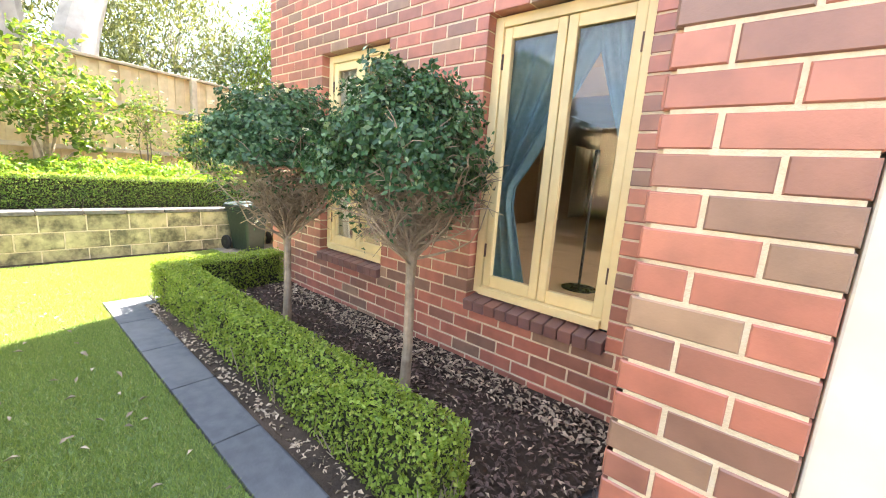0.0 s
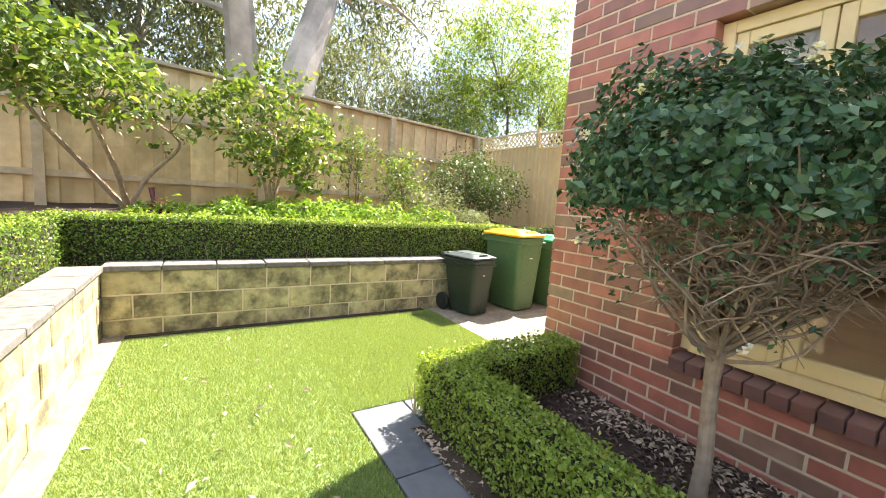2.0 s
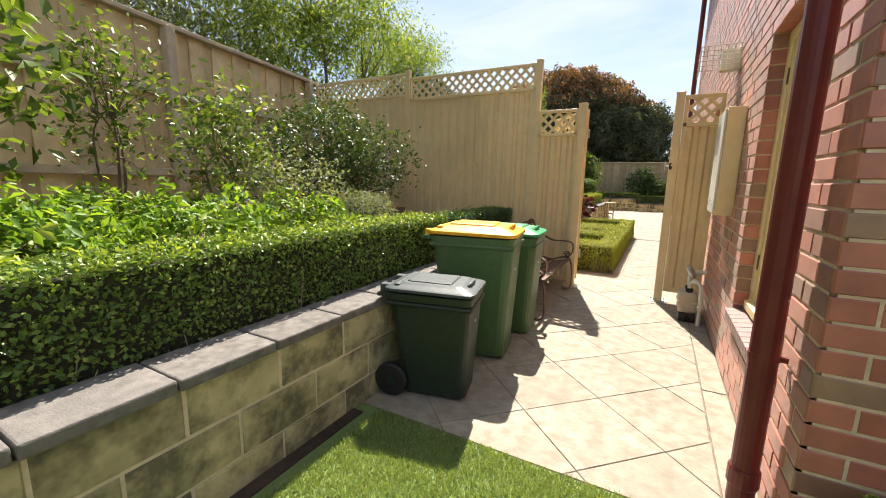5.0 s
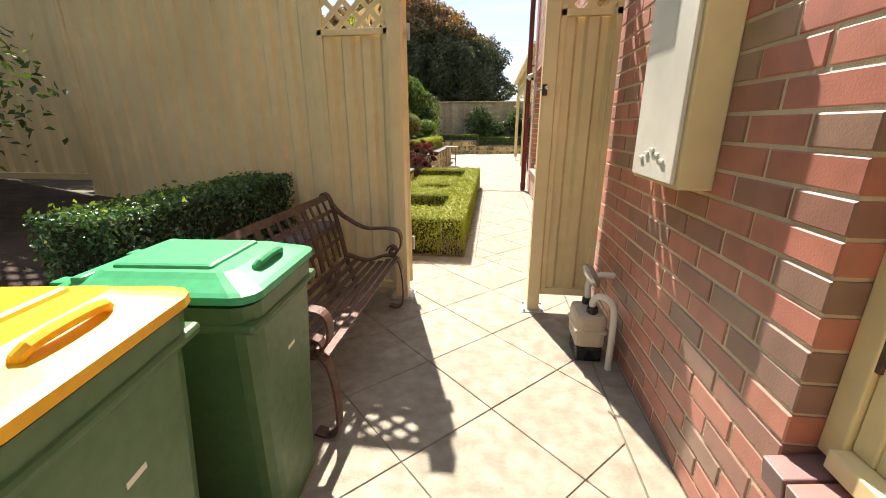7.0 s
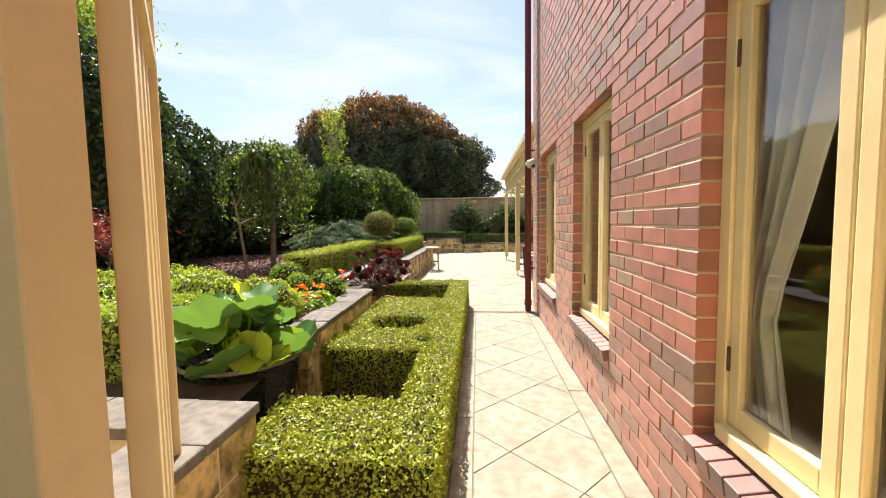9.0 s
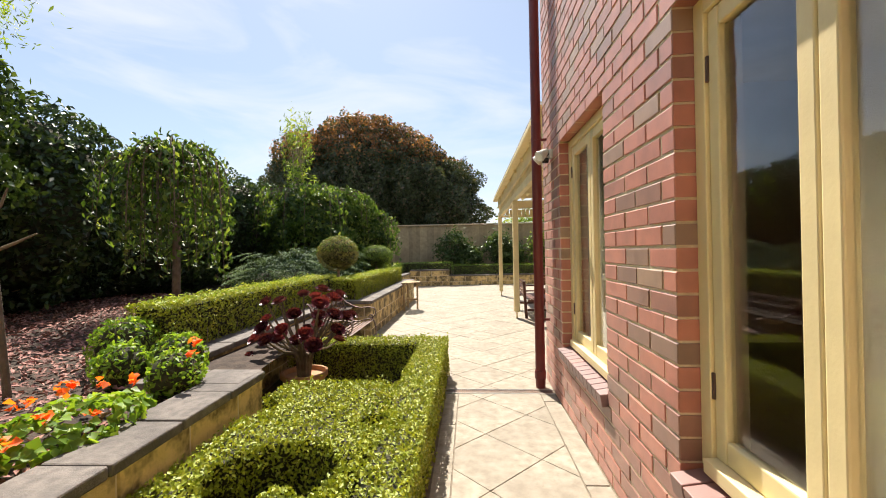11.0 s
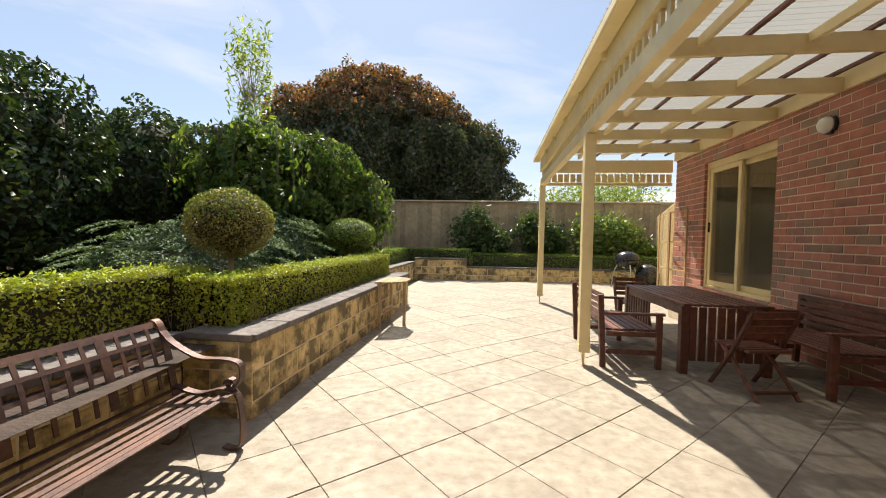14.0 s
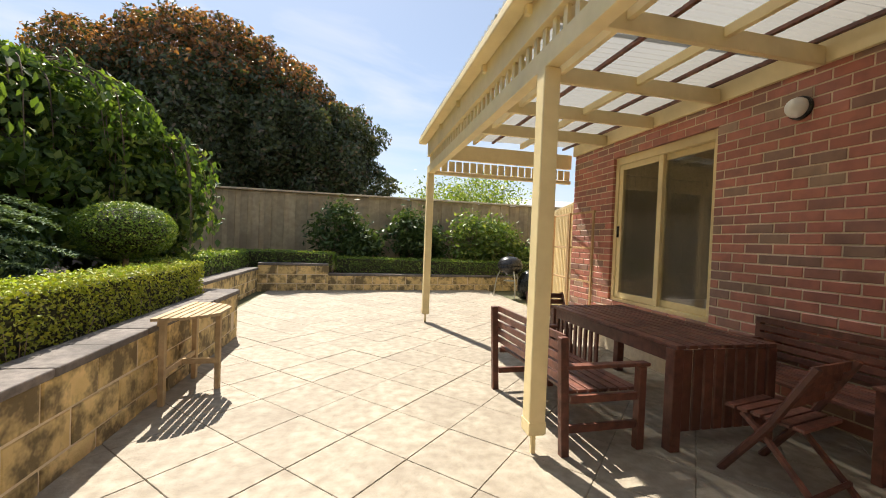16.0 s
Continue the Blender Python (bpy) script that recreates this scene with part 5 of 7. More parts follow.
# ---- wheelie bins ----
def wheelie_bin(label, w, d, h, body, lid, m, handle=True):
    """A two-wheeled bin: it opens towards +x; its wheels are at the back."""
    b = thing("wheelie_bin", label, "bin", "wheelie bins", at=m)
    bm = bmesh.new()
    hb = h * 0.9
    rings = []
    for z, k, back in ((0.02, 0.74, 0.0), (0.3 * hb, 0.8, 0), (0.75 * hb, 0.92, 0), (0.93 * hb, 0.96, 0), (0.935 * hb, 1.0, 0), (hb, 1.02, 0)):
        dd, ww = d * k, w * k
        cx, c = -d / 2 + (d - dd) * 0.72 + dd / 2, 0.05 * w / 0.4
        pts = []
        for sx, sy, a0 in ((1, 1, 0), (-1, 1, 90), (-1, -1, 180), (1, -1, 270)):
            for t in (0, 30, 60, 90):
                a = radians(a0 + t)
                pts.append(bm.verts.new((cx + sx * (dd / 2 - c) + c * math.cos(a), sy * (ww / 2 - c) + c * math.sin(a), z)))
        rings.append(pts)
    for a, e in zip(rings, rings[1:]):
        for i in range(16):
            bm.faces.new((a[i], a[(i + 1) % 16], e[(i + 1) % 16], e[i]))
    bm.faces.new(rings[0][::-1])
    bm.faces.new(rings[-1])
    part("body", bm, body, b)
    bm = bmesh.new()
    rows = []
    for z, k in ((0.0, 1.06), (0.022, 1.06), (0.03, 1.0), (0.05, 0.8), (0.062, 0.7), (0.066, 0.3)):
        dd, ww, c = d * k, w * k, 0.05 * w / 0.4
        pts = []
        for sx, sy, a0 in ((1, 1, 0), (-1, 1, 90), (-1, -1, 180), (1, -1, 270)):
            for t in (0, 30, 60, 90):
                a = radians(a0 + t)
                pts.append(bm.verts.new((sx * (dd / 2 - c * k) + c * k * math.cos(a), sy * (ww / 2 - c * k) + c * k * math.sin(a), hb + 0.012 + z * h)))
        rows.append(pts)
    for a, e in zip(rows, rows[1:]):
        for i in range(16):
            bm.faces.new((a[i], a[(i + 1) % 16], e[(i + 1) % 16], e[i]))
    bm.faces.new(rows[0][::-1])
    bm.faces.new(rows[-1])
    top = part("lid", bm, lid, b)
    bm = bmesh.new()
    tube(bm, curve_pts([(d * 0.38, -w * 0.16, hb + 0.03 * h), (d * 0.42, -w * 0.15, hb + 0.075 * h), (d * 0.42, w * 0.15, hb + 0.075 * h), (d * 0.38, w * 0.16, hb + 0.03 * h)], 4), 0.011, 8)
    part("lid_handle", bm, lid, top)
    zt = hb + 0.012 + 0.045 * h
    bm = bmesh.new()
    box(bm, (-d * 0.3, -w * 0.3, zt), (d * 0.24, w * 0.3, zt + 0.03 * h), 0.012)
    box(bm, (-d * 0.42, -w * 0.44, zt - 0.02 * h), (-d * 0.35, w * 0.44, zt + 0.012 * h), 0.008)
    part("raised_panel", bm, lid, top)
    for s in (-1, 1):
        part("hinge_lug", boxed((-d / 2 - 0.06, s * w * 0.3 - 0.025, hb - 0.03), (-d * 0.46, s * w * 0.3 + 0.025, hb + 0.035), 0.008), lid, top)
    part("rim_band", boxed((-d * 0.5, -w * 0.515, hb - 0.075), (d * 0.515, w * 0.515, hb - 0.045), 0.012), body, b)
    bm = bmesh.new()
    tube(bm, [(-d / 2 - 0.05, -w * 0.45, hb - 0.02), (-d / 2 - 0.05, w * 0.45, hb - 0.02)], 0.014, 8)
    for s in (-1, 0, 1):
        box(bm, (-d / 2 - 0.05, s * w * 0.4 - 0.012, hb - 0.035), (-d / 2 + 0.04, s * w * 0.4 + 0.012, hb - 0.005), 0.003)
    part("push_bar", bm, body, b)
    for s in (-1, 1):
        wh = part("wheel", lathe(bmesh.new(), [(0.04, -0.022), (0.09, -0.022), (0.1, -0.012), (0.1, 0.012), (0.09, 0.022), (0.04, 0.022)], 24, pose(-d / 2 + 0.03, s * (w * 0.42 + 0.02), 0.1, 90, 0, 0)), RUBBER, b)
        part("hub", lathe(bmesh.new(), [(0.038, -0.026), (0.03, 0.026)], 16, pose(-d / 2 + 0.03, s * (w * 0.42 + 0.02), 0.1, 90, 0, 0)), body, wh)
    part("marking", boxed((d * 0.42, -0.05 * w, hb * 0.72), (d * 0.478, 0.06 * w, hb * 0.735), 0.001), WHITE, b, "small white stamped bar")
    part("marking", boxed((d * 0.40, -0.04 * w, hb * 0.5), (d * 0.448, 0.05 * w, hb * 0.515), 0.001), WHITE, b, "small white stamped bar")
    return b


wheelie_bin("small dark green wheelie bin with grey lid", 0.37, 0.5, 0.70, PLASTIC_DARK, LID_GREY, pose(-1.60, 0.40, 0, 0, 0, 12))
wheelie_bin("large green wheelie bin with a yellow lid", 0.47, 0.60, 0.98, PLASTIC_GREEN, LID_YELLOW, pose(-1.64, 1.08, 0, 0, 0, 9))
wheelie_bin("green wheelie bin with a green lid", 0.42, 0.52, 0.92, PLASTIC_GREEN, LID_GREEN, pose(-1.58, 1.64, 0, 0, 0, 4))


# ---- iron benches ----
def iron_bench(label, m, L=1.2, D=0.52):
    """A bench of flat iron bars; its front is towards -y, its length along x."""
    b = thing("iron_bench", label, "bench", "iron benches", at=m)
    for sx in (-1, 1):
        x = sx * L / 2
        bm = bmesh.new()
        strap(bm, curve_pts([(x, D * 0.42, 0.0), (x, D * 0.30, 0.012), (x, D * 0.18, 0.10), (x, D * 0.30, 0.33), (x, D * 0.37, 0.5), (x, D * 0.46, 0.66), (x, D * 0.55, 0.695), (x, D * 0.60, 0.66)], 5), (1, 0, 0), 0.045, 0.009)
        part("back_leg", bm, RUST_IRON, b)
        bm = bmesh.new()
        strap(bm, curve_pts([(x, -D * 0.30, 0.015), (x, -D * 0.42, 0.008), (x, -D * 0.5, 0.05), (x, -D * 0.5, 0.2), (x, -D * 0.44, 0.31), (x, -D * 0.28, 0.335), (x, 0, 0.30), (x, D * 0.28, 0.33)], 5), (1, 0, 0), 0.045, 0.009)
        part("front_leg", bm, RUST_IRON, b)
        bm = bmesh.new()
        strap(bm, curve_pts([(x, D * 0.45, 0.64), (x, D * 0.30, 0.57), (x, 0, 0.50), (x, -D * 0.3, 0.50), (x, -D * 0.47, 0.48), (x, -D * 0.49, 0.40), (x, -D * 0.40, 0.335)], 5), (1, 0, 0), 0.045, 0.009)
        ph = [(x, -D * 0.37 + 0.035 * (1 - k / 16) * math.cos(k * 0.75), 0.365 + 0.035 * (1 - k / 16) * math.sin(k * 0.75)) for k in range(13)]
        strap(bm, ph, (1, 0, 0), 0.04, 0.008)
        part("armrest", bm, RUST_IRON, b)
    for k in range(7):
        y = -D * 0.43 + k * D * 0.115
        z = 0.325 - 0.035 * math.sin(math.pi * k / 6.5)
        part("seat_slat", strap(bmesh.new(), [(-L / 2, y, z), (L / 2, y, z)], (0, 1, 0), 0.03, 0.006), RUST_IRON, b)
    part("top_rail", strap(bmesh.new(), [(-L / 2, D * 0.5, 0.675), (L / 2, D * 0.5, 0.675)], (0, 0.5, 1), 0.035, 0.008), RUST_IRON, b)
    for z, y in ((0.60, D * 0.425), (0.52, D * 0.38), (0.44, D * 0.34)):
        part("cross_bar", strap(bmesh.new(), [(-L / 2, y, z), (L / 2, y, z)], (0, 0.4, 1), 0.02, 0.005), RUST_IRON, b)
    n = 13
    for k in range(1, n):
        x = -L / 2 + L * k / n
        wd = 0.045 if k in (4, 9) else 0.02
        bm = strap(bmesh.new(), curve_pts([(x, D * 0.49, 0.67), (x, D * 0.40, 0.56), (x, D * 0.33, 0.42), (x, D * 0.3, 0.34)], 4), (1, 0, 0), wd, 0.006)
        part("back_bar", bm, RUST_IRON, b)
    return b


iron_bench("brown iron garden bench in the shade by the gate", pose(-1.58, 2.56, 0, 0, 0, 90) @ Matrix.Scale(1.18, 4), 1.06, 0.43)
iron_bench("brown iron garden bench standing in a wall recess", pose(-2.36, 10.07, 0, 0, 0, 90), 1.12)


# ---- verandah ----
def verandah():
    v = thing("verandah", "pale yellow timber verandah with a slatted frieze", "verandah")
    y0, y1, xf, xw = 9.02, 16.35, 0.13, 2.44
    for y in (16.27, 12.57):
        p = part("post", boxed((xf - 0.05, y - 0.05, 0.12), (xf + 0.05, y + 0.05, 2.2), 0.008), CREAM, v)
        bm = bmesh.new()
        box(bm, (xf - 0.012, y - 0.012, -0.003), (xf + 0.012, y + 0.012, 0.16))
        box(bm, (xf - 0.052, y - 0.054, 0.13), (xf + 0.052, y + 0.054, 0.2), 0.003)
        part("post_stirrup", bm, CREAM, p)
    part("beam", boxed((xf - 0.04, y0, 2.2), (xf + 0.04, y1, 2.32), 0.006), CREAM, v)
    part("top_beam", boxed((xf - 0.045, y0, 2.46), (xf + 0.03, y1, 2.69), 0.006), CREAM, v)
    n = 62
    slat = boxed((-0.011, -0.022, 2.32), (0.011, 0.022, 2.47), 0.002)
    me = bpy.data.meshes.new("slat")
    slat.to_mesh(me)
    slat.free()
    me.materials.append(CREAM)
    for k in range(n):
        ob = new("frieze_slat", me)
        ob.parent = v
        ob.matrix_basis = pose(xf, y0 + 0.06 + k * (y1 - y0 - 0.12) / (n - 1), 0)
    part("end_beam", boxed((xf + 0.045, y1 - 0.09, 2.2), (xw - 0.03, y1 - 0.01, 2.25), 0.005), CREAM, v)
    part("end_top_beam", boxed((xf + 0.045, y1 - 0.09, 2.44), (xw - 0.03, y1 - 0.01, 2.66), 0.005), CREAM, v)
    for k in range(20):
        ob = new("frieze_slat", me)
        ob.parent = v
        ob.matrix_basis = pose(xf + 0.1 + k * 0.112, y1 - 0.05, -0.06) @ Matrix.Diagonal((2, 1, 1, 1)) @ pose(0, 0, 0, 0, 0, 90)
    part("ledger", boxed((xw - 0.045, y0, 2.62), (xw - 0.004, y1 - 0.15, 2.8), 0.005), CREAM, v)
    y = y0 + 0.3
    while y < y1 - 0.2:
        part("rafter", boxed((xf - 0.08, y - 0.023, 2.602), (xw - 0.05, y + 0.023, 2.74), 0.005), CREAM, v)
        y += 0.86
    y = y0 + 0.3
    while y < y1 - 0.95:
        for x in (0.75, 1.5):
            part("nogging", boxed((x - 0.022, y + 0.03, 2.66), (x + 0.022, y + 0.83, 2.735), 0.004), CREAM, v)
        y += 0.86
    for x in (0.3, 1.1, 1.9, 2.3):
        part("batten", boxed((x - 0.018, y0, 2.745), (x + 0.018, y1, 2.775), 0.003), DARK_TIMBER, v)
    # corrugated sheets, each lapping the next
    for s in range(9):
        ya, yb = y0 + s * 0.815, y0 + (s + 1) * 0.815 + 0.03
        bm = bmesh.new()
        cols = []
        k = 0
        yy = ya
        while yy <= yb:
            z = 2.79 + 0.014 * math.sin(2 * math.pi * yy / 0.076) + (0.003 if s % 2 else 0)
            cols.append((bm.verts.new((xf - 0.16, yy, z - 0.03)), bm.verts.new((xw - 0.05, yy, z + 0.02))))
            yy += 0.0127
        for a, b in zip(cols, cols[1:]):
            bm.faces.new((a[0], a[1], b[1], b[0]))
        part("roof_sheet", bm, CLEAR_SHEET, v, "translucent corrugated sheet")
    part("barge_board", boxed((xf - 0.17, y0, 2.66), (xf - 0.05, y1 + 0.1, 2.73), 0.01), CREAM, v)


CLEAR_SHEET = bpy.data.materials.new("clear_sheet")
CLEAR_SHEET.use_nodes = True
_p = CLEAR_SHEET.node_tree.nodes["Principled BSDF"]
_p.inputs["Base Color"].default_value = (0.22, 0.26, 0.3, 1)
_p.inputs["Roughness"].default_value = 0.35
_t = CLEAR_SHEET.node_tree.nodes.new("ShaderNodeBsdfTranslucent")
_t.inputs[0].default_value = (0.25, 0.245, 0.225, 1)
_x = CLEAR_SHEET.node_tree.nodes.new("ShaderNodeMixShader")
_x.inputs[0].default_value = 0.6
_c = CLEAR_SHEET.node_tree.nodes.new("ShaderNodeBsdfTransparent")
_c.inputs[0].default_value = (0.92, 0.95, 0.96, 1)
_m = CLEAR_SHEET.node_tree.nodes.new("ShaderNodeMixShader")
_m.inputs[0].default_value = 0.07
CLEAR_SHEET.node_tree.links.new(_p.outputs[0], _x.inputs[1])
CLEAR_SHEET.node_tree.links.new(_t.outputs[0], _x.inputs[2])
CLEAR_SHEET.node_tree.links.new(_x.outputs[0], _m.inputs[1])
CLEAR_SHEET.node_tree.links.new(_c.outputs[0], _m.inputs[2])
CLEAR_SHEET.node_tree.links.new(_m.outputs[0], CLEAR_SHEET.node_tree.nodes["Material Output"].inputs[0])
verandah()


def sliding_door():
    d = tagged(new("door_1"), "closed pale yellow sliding glass door", "door", "", "structure")
    d.matrix_world = MV
    u0, u1, z0, z1 = DOOR
    bm = bmesh.new()
    box(bm, (u0, 0.04, z0), (u0 + 0.06, 0.16, z1), 0.004)
    box(bm, (u1 - 0.06, 0.04, z0), (u1, 0.16, z1), 0.004)
    box(bm, (u0 + 0.06, 0.04, z1 - 0.1), (u1 - 0.06, 0.16, z1), 0.004)
    box(bm, (u0 + 0.06, 0.03, z0), (u1 - 0.06, 0.16, z0 + 0.05), 0.004)
    part("door_frame", bm, CREAM, d)
    mid = (u0 + u1) / 2
    for a, b, y in ((u0 + 0.062, mid + 0.04, 0.055), (mid - 0.04, u1 - 0.062, 0.105)):
        bm = bmesh.new()
        box(bm, (a, y, z0 + 0.052), (a + 0.07, y + 0.04, z1 - 0.102), 0.005)
        box(bm, (b - 0.07, y, z0 + 0.052), (b, y + 0.04, z1 - 0.102), 0.005)
        box(bm, (a + 0.07, y, z0 + 0.052), (b - 0.07, y + 0.04, z0 + 0.13), 0.005)
        box(bm, (a + 0.07, y, z1 - 0.17), (b - 0.07, y + 0.04, z1 - 0.102), 0.005)
        leaf = part("door_leaf", bm, CREAM, d)
        p = part("pane", boxed((a + 0.066, y + 0.016, z0 + 0.126), (b - 0.066, y + 0.022, z1 - 0.166)), GLASS, leaf)
        p.visible_shadow = False
    part("handle", boxed((u0 + 0.08, 0.03, 1.35), (u0 + 0.1, 0.054, 1.5), 0.004), BLACK, d)


sliding_door()
slab("step", (2.05, 13.5, -0.004), (2.43, 15.4, 0.28), MORTAR, "concrete step below the sliding door", "step", bev=0.01)
wl_lamp = thing("wall_lamp", "round opal bulkhead lamp on the brick wall", "lamp", at=pose(2.44, 12.92, 2.35, 0, -90, 0))
part("base", lathe(bmesh.new(), [(0.09, 0.002), (0.09, 0.025), (0.08, 0.035)], 24), BLACK, wl_lamp)
part("globe", lathe(bmesh.new(), [(0.078, 0.03), (0.078, 0.055), (0.065, 0.085), (0.04, 0.105), (0.012, 0.112)], 24), OPAL, wl_lamp, smooth=True)


# ---- outdoor table and seats ----
TH = 0.64


def garden_table(m):
    t = thing("garden_table", "dark red stained slatted timber garden table", "table", at=m)
    W, L = 0.78, 1.5
    n = 9
    for k in range(n):
        x = -W / 2 + k * W / n
        part("top_slat", boxed((x + 0.01, -L / 2, TH - 0.022), (x + W / n - 0.01, L / 2, TH), 0.004), DARK_TIMBER, t)
    for sx in (-1, 1):
        for sy in (-1, 1):
            part("leg", boxed((sx * (W / 2 - 0.035) - 0.035, sy * (L / 2 - 0.04) - 0.035, 0.0), (sx * (W / 2 - 0.035) + 0.035, sy * (L / 2 - 0.04) + 0.035, TH - 0.024), 0.005), DARK_TIMBER, t)
        part("apron", boxed((sx * (W / 2 - 0.03) - 0.012, -L / 2 + 0.08, TH - 0.11), (sx * (W / 2 - 0.03) + 0.012, L / 2 - 0.08, TH - 0.024), 0.003), DARK_TIMBER, t)
    for k in range(8):
        x = -W / 2 + 0.075 + k * 0.08
        part("leaf_board", boxed((x, -L / 2 + 0.012, 0.12), (x + 0.062, -L / 2 + 0.03, TH - 0.03), 0.003), DARK_TIMBER, t)
    for k in range(9):
        y = 0.02 + k * 0.075
        part("side_slat", boxed((-W / 2 + 0.012, y, 0.2), (-W / 2 + 0.03, y + 0.035, TH - 0.11), 0.003), DARK_TIMBER, t)
    part("low_rail", boxed((-W / 2 + 0.01, 0.0, 0.16), (-W / 2 + 0.034, L / 2 - 0.08, 0.2), 0.003), DARK_TIMBER, t)
    return t


garden_table(pose(1.33, 13.2, 0, 0, 0, 1))


def garden_bench(label, m, L=1.1, D=0.55):
    """A slatted armchair bench; its front is towards -y."""
    b = thing("garden_bench", label, "bench", "timber seats", at=m)
    for sx in (-1, 1):
        x = sx * (L / 2 - 0.025)
        part("front_leg", boxed((x - 0.025, -D / 2, 0.0), (x + 0.025, -D / 2 + 0.05, 0.50), 0.005), DARK_TIMBER, b)
        part("back_leg", boxed((x - 0.022, D / 2 - 0.05, 0.0), (x + 0.022, D / 2, 0.70), 0.005, pose(0, 0, 0, -3, 0, 0)), DARK_TIMBER, b)
        part("armrest", boxed((x - 0.03, -D / 2 - 0.02, 0.502), (x + 0.03, D / 2 - 0.01, 0.525), 0.006), DARK_TIMBER, b)
        part("side_rail", boxed((x - 0.012, -D / 2 + 0.05, 0.13), (x + 0.012, D / 2 - 0.05, 0.175), 0.003), DARK_TIMBER, b)
        part("seat_rail", boxed((x - 0.012, -D / 2 + 0.05, 0.3), (x + 0.012, D / 2 - 0.05, 0.345), 0.003), DARK_TIMBER, b)
    for k in range(7):
        y = -D / 2 + 0.02 + k * 0.07
        part("seat_slat", boxed((-L / 2 + 0.05, y, 0.345), (L / 2 - 0.05, y + 0.058, 0.365), 0.003), DARK_TIMBER, b)
    for k in range(5):
        z = 0.40 + k * 0.062
        part("back_slat", boxed((-L / 2 + 0.05, D / 2 - 0.035 + 0.04 * (z - 0.4), z), (L / 2 - 0.05, D / 2 - 0.018 + 0.04 * (z - 0.4), z + 0.045), 0.003), DARK_TIMBER, b)
    return b


garden_bench("red stained slatted timber bench facing the table", pose(0.53, 13.05, 0, 0, 0, 90 + 2), 1.1)
garden_bench("dark stained slatted timber bench against the wall", pose(2.1, 12.55, 0, 0, 0, -90), 1.15)


def folding_chair(label, m):
    """A folding slatted chair; its front is towards -y."""
    c = thing("folding_chair", label, "chair", "timber seats", at=m)
    for sx in (-1, 1):
        x = sx * 0.2
        part("long_leg", tube(bmesh.new(), [(x, -0.2, 0.0), (x, 0.02, 0.33), (x, 0.2, 0.68)], 0.02, 6), DARK_TIMBER, c)
        part("short_leg", tube(bmesh.new(), [(x * 0.85, 0.24, 0.0), (x * 0.85, 0.0, 0.25), (x * 0.85, -0.12, 0.345)], 0.018, 6), DARK_TIMBER, c)
    for k in range(6):
        y = -0.2 + k * 0.062
        part("seat_slat", boxed((-0.185, y, 0.35), (0.185, y + 0.05, 0.368), 0.003), DARK_TIMBER, c)
    for k in range(4):
        z = 0.44 + k * 0.062
        y = 0.07 + (z - 0.43) * 0.52
        part("back_slat", boxed((-0.19, y - 0.008, z), (0.19, y + 0.008, z + 0.05), 0.003), DARK_TIMBER, c)
    part("stretcher", tube(bmesh.new(), [(-0.18, 0.2, 0.06), (0.18, 0.2, 0.06)], 0.014, 6), DARK_TIMBER, c)
    return c


folding_chair("red stained folding slatted chair by the table end", pose(1.36, 12.12, 0, 0, 0, 180 + 12))
folding_chair("dark stained folding slatted chair at the far table end", pose(1.15, 14.35, 0, 0, 0, -5))


def half_table(m):
    t = thing("half_round_table", "weathered half round slatted side table", "table", at=m)
    n = 7
    for k in range(n):
        x0 = 0.005 + k * 0.052
        q0 = 0.36 * math.sqrt(max(0.1, 1 - (x0 / 0.39) ** 2))
        q1 = 0.36 * math.sqrt(max(0.1, 1 - ((x0 + 0.04) / 0.39) ** 2))
        bm = bmesh.new()
        lo = [bm.verts.new(p) for p in ((x0, -q0, 0.595), (x0 + 0.04, -q1, 0.595), (x0 + 0.04, q1, 0.595), (x0, q0, 0.595))]
        hi = [bm.verts.new((v.co.x, v.co.y, 0.615)) for v in lo]
        bm.faces.new(lo[::-1])
        bm.faces.new(hi)
        for i in range(4):
            bm.faces.new((lo[i], lo[(i + 1) % 4], hi[(i + 1) % 4], hi[i]))
        part("top_slat", bm, GREY_TIMBER, t)
    for x, y in ((0.05, -0.28), (0.05, 0.28), (0.3, 0.03)):
        bm = boxed((x - 0.018, y - 0.022, 0.0), (x + 0.018, y + 0.022, 0.592), 0.004)
        part("leg", bm, GREY_TIMBER, t)
    part("rail", boxed((0.04, -0.26, 0.2), (0.062, 0.26, 0.24), 0.003), GREY_TIMBER, t)
    part("rail", boxed((0.06, 0.0, 0.2), (0.3, 0.03, 0.24), 0.003), GREY_TIMBER, t)
    part("under_rail", boxed((0.02, -0.3, 0.55), (0.045, 0.3, 0.592), 0.003), GREY_TIMBER, t)


half_table(pose(-2.22, 13.78, 0))


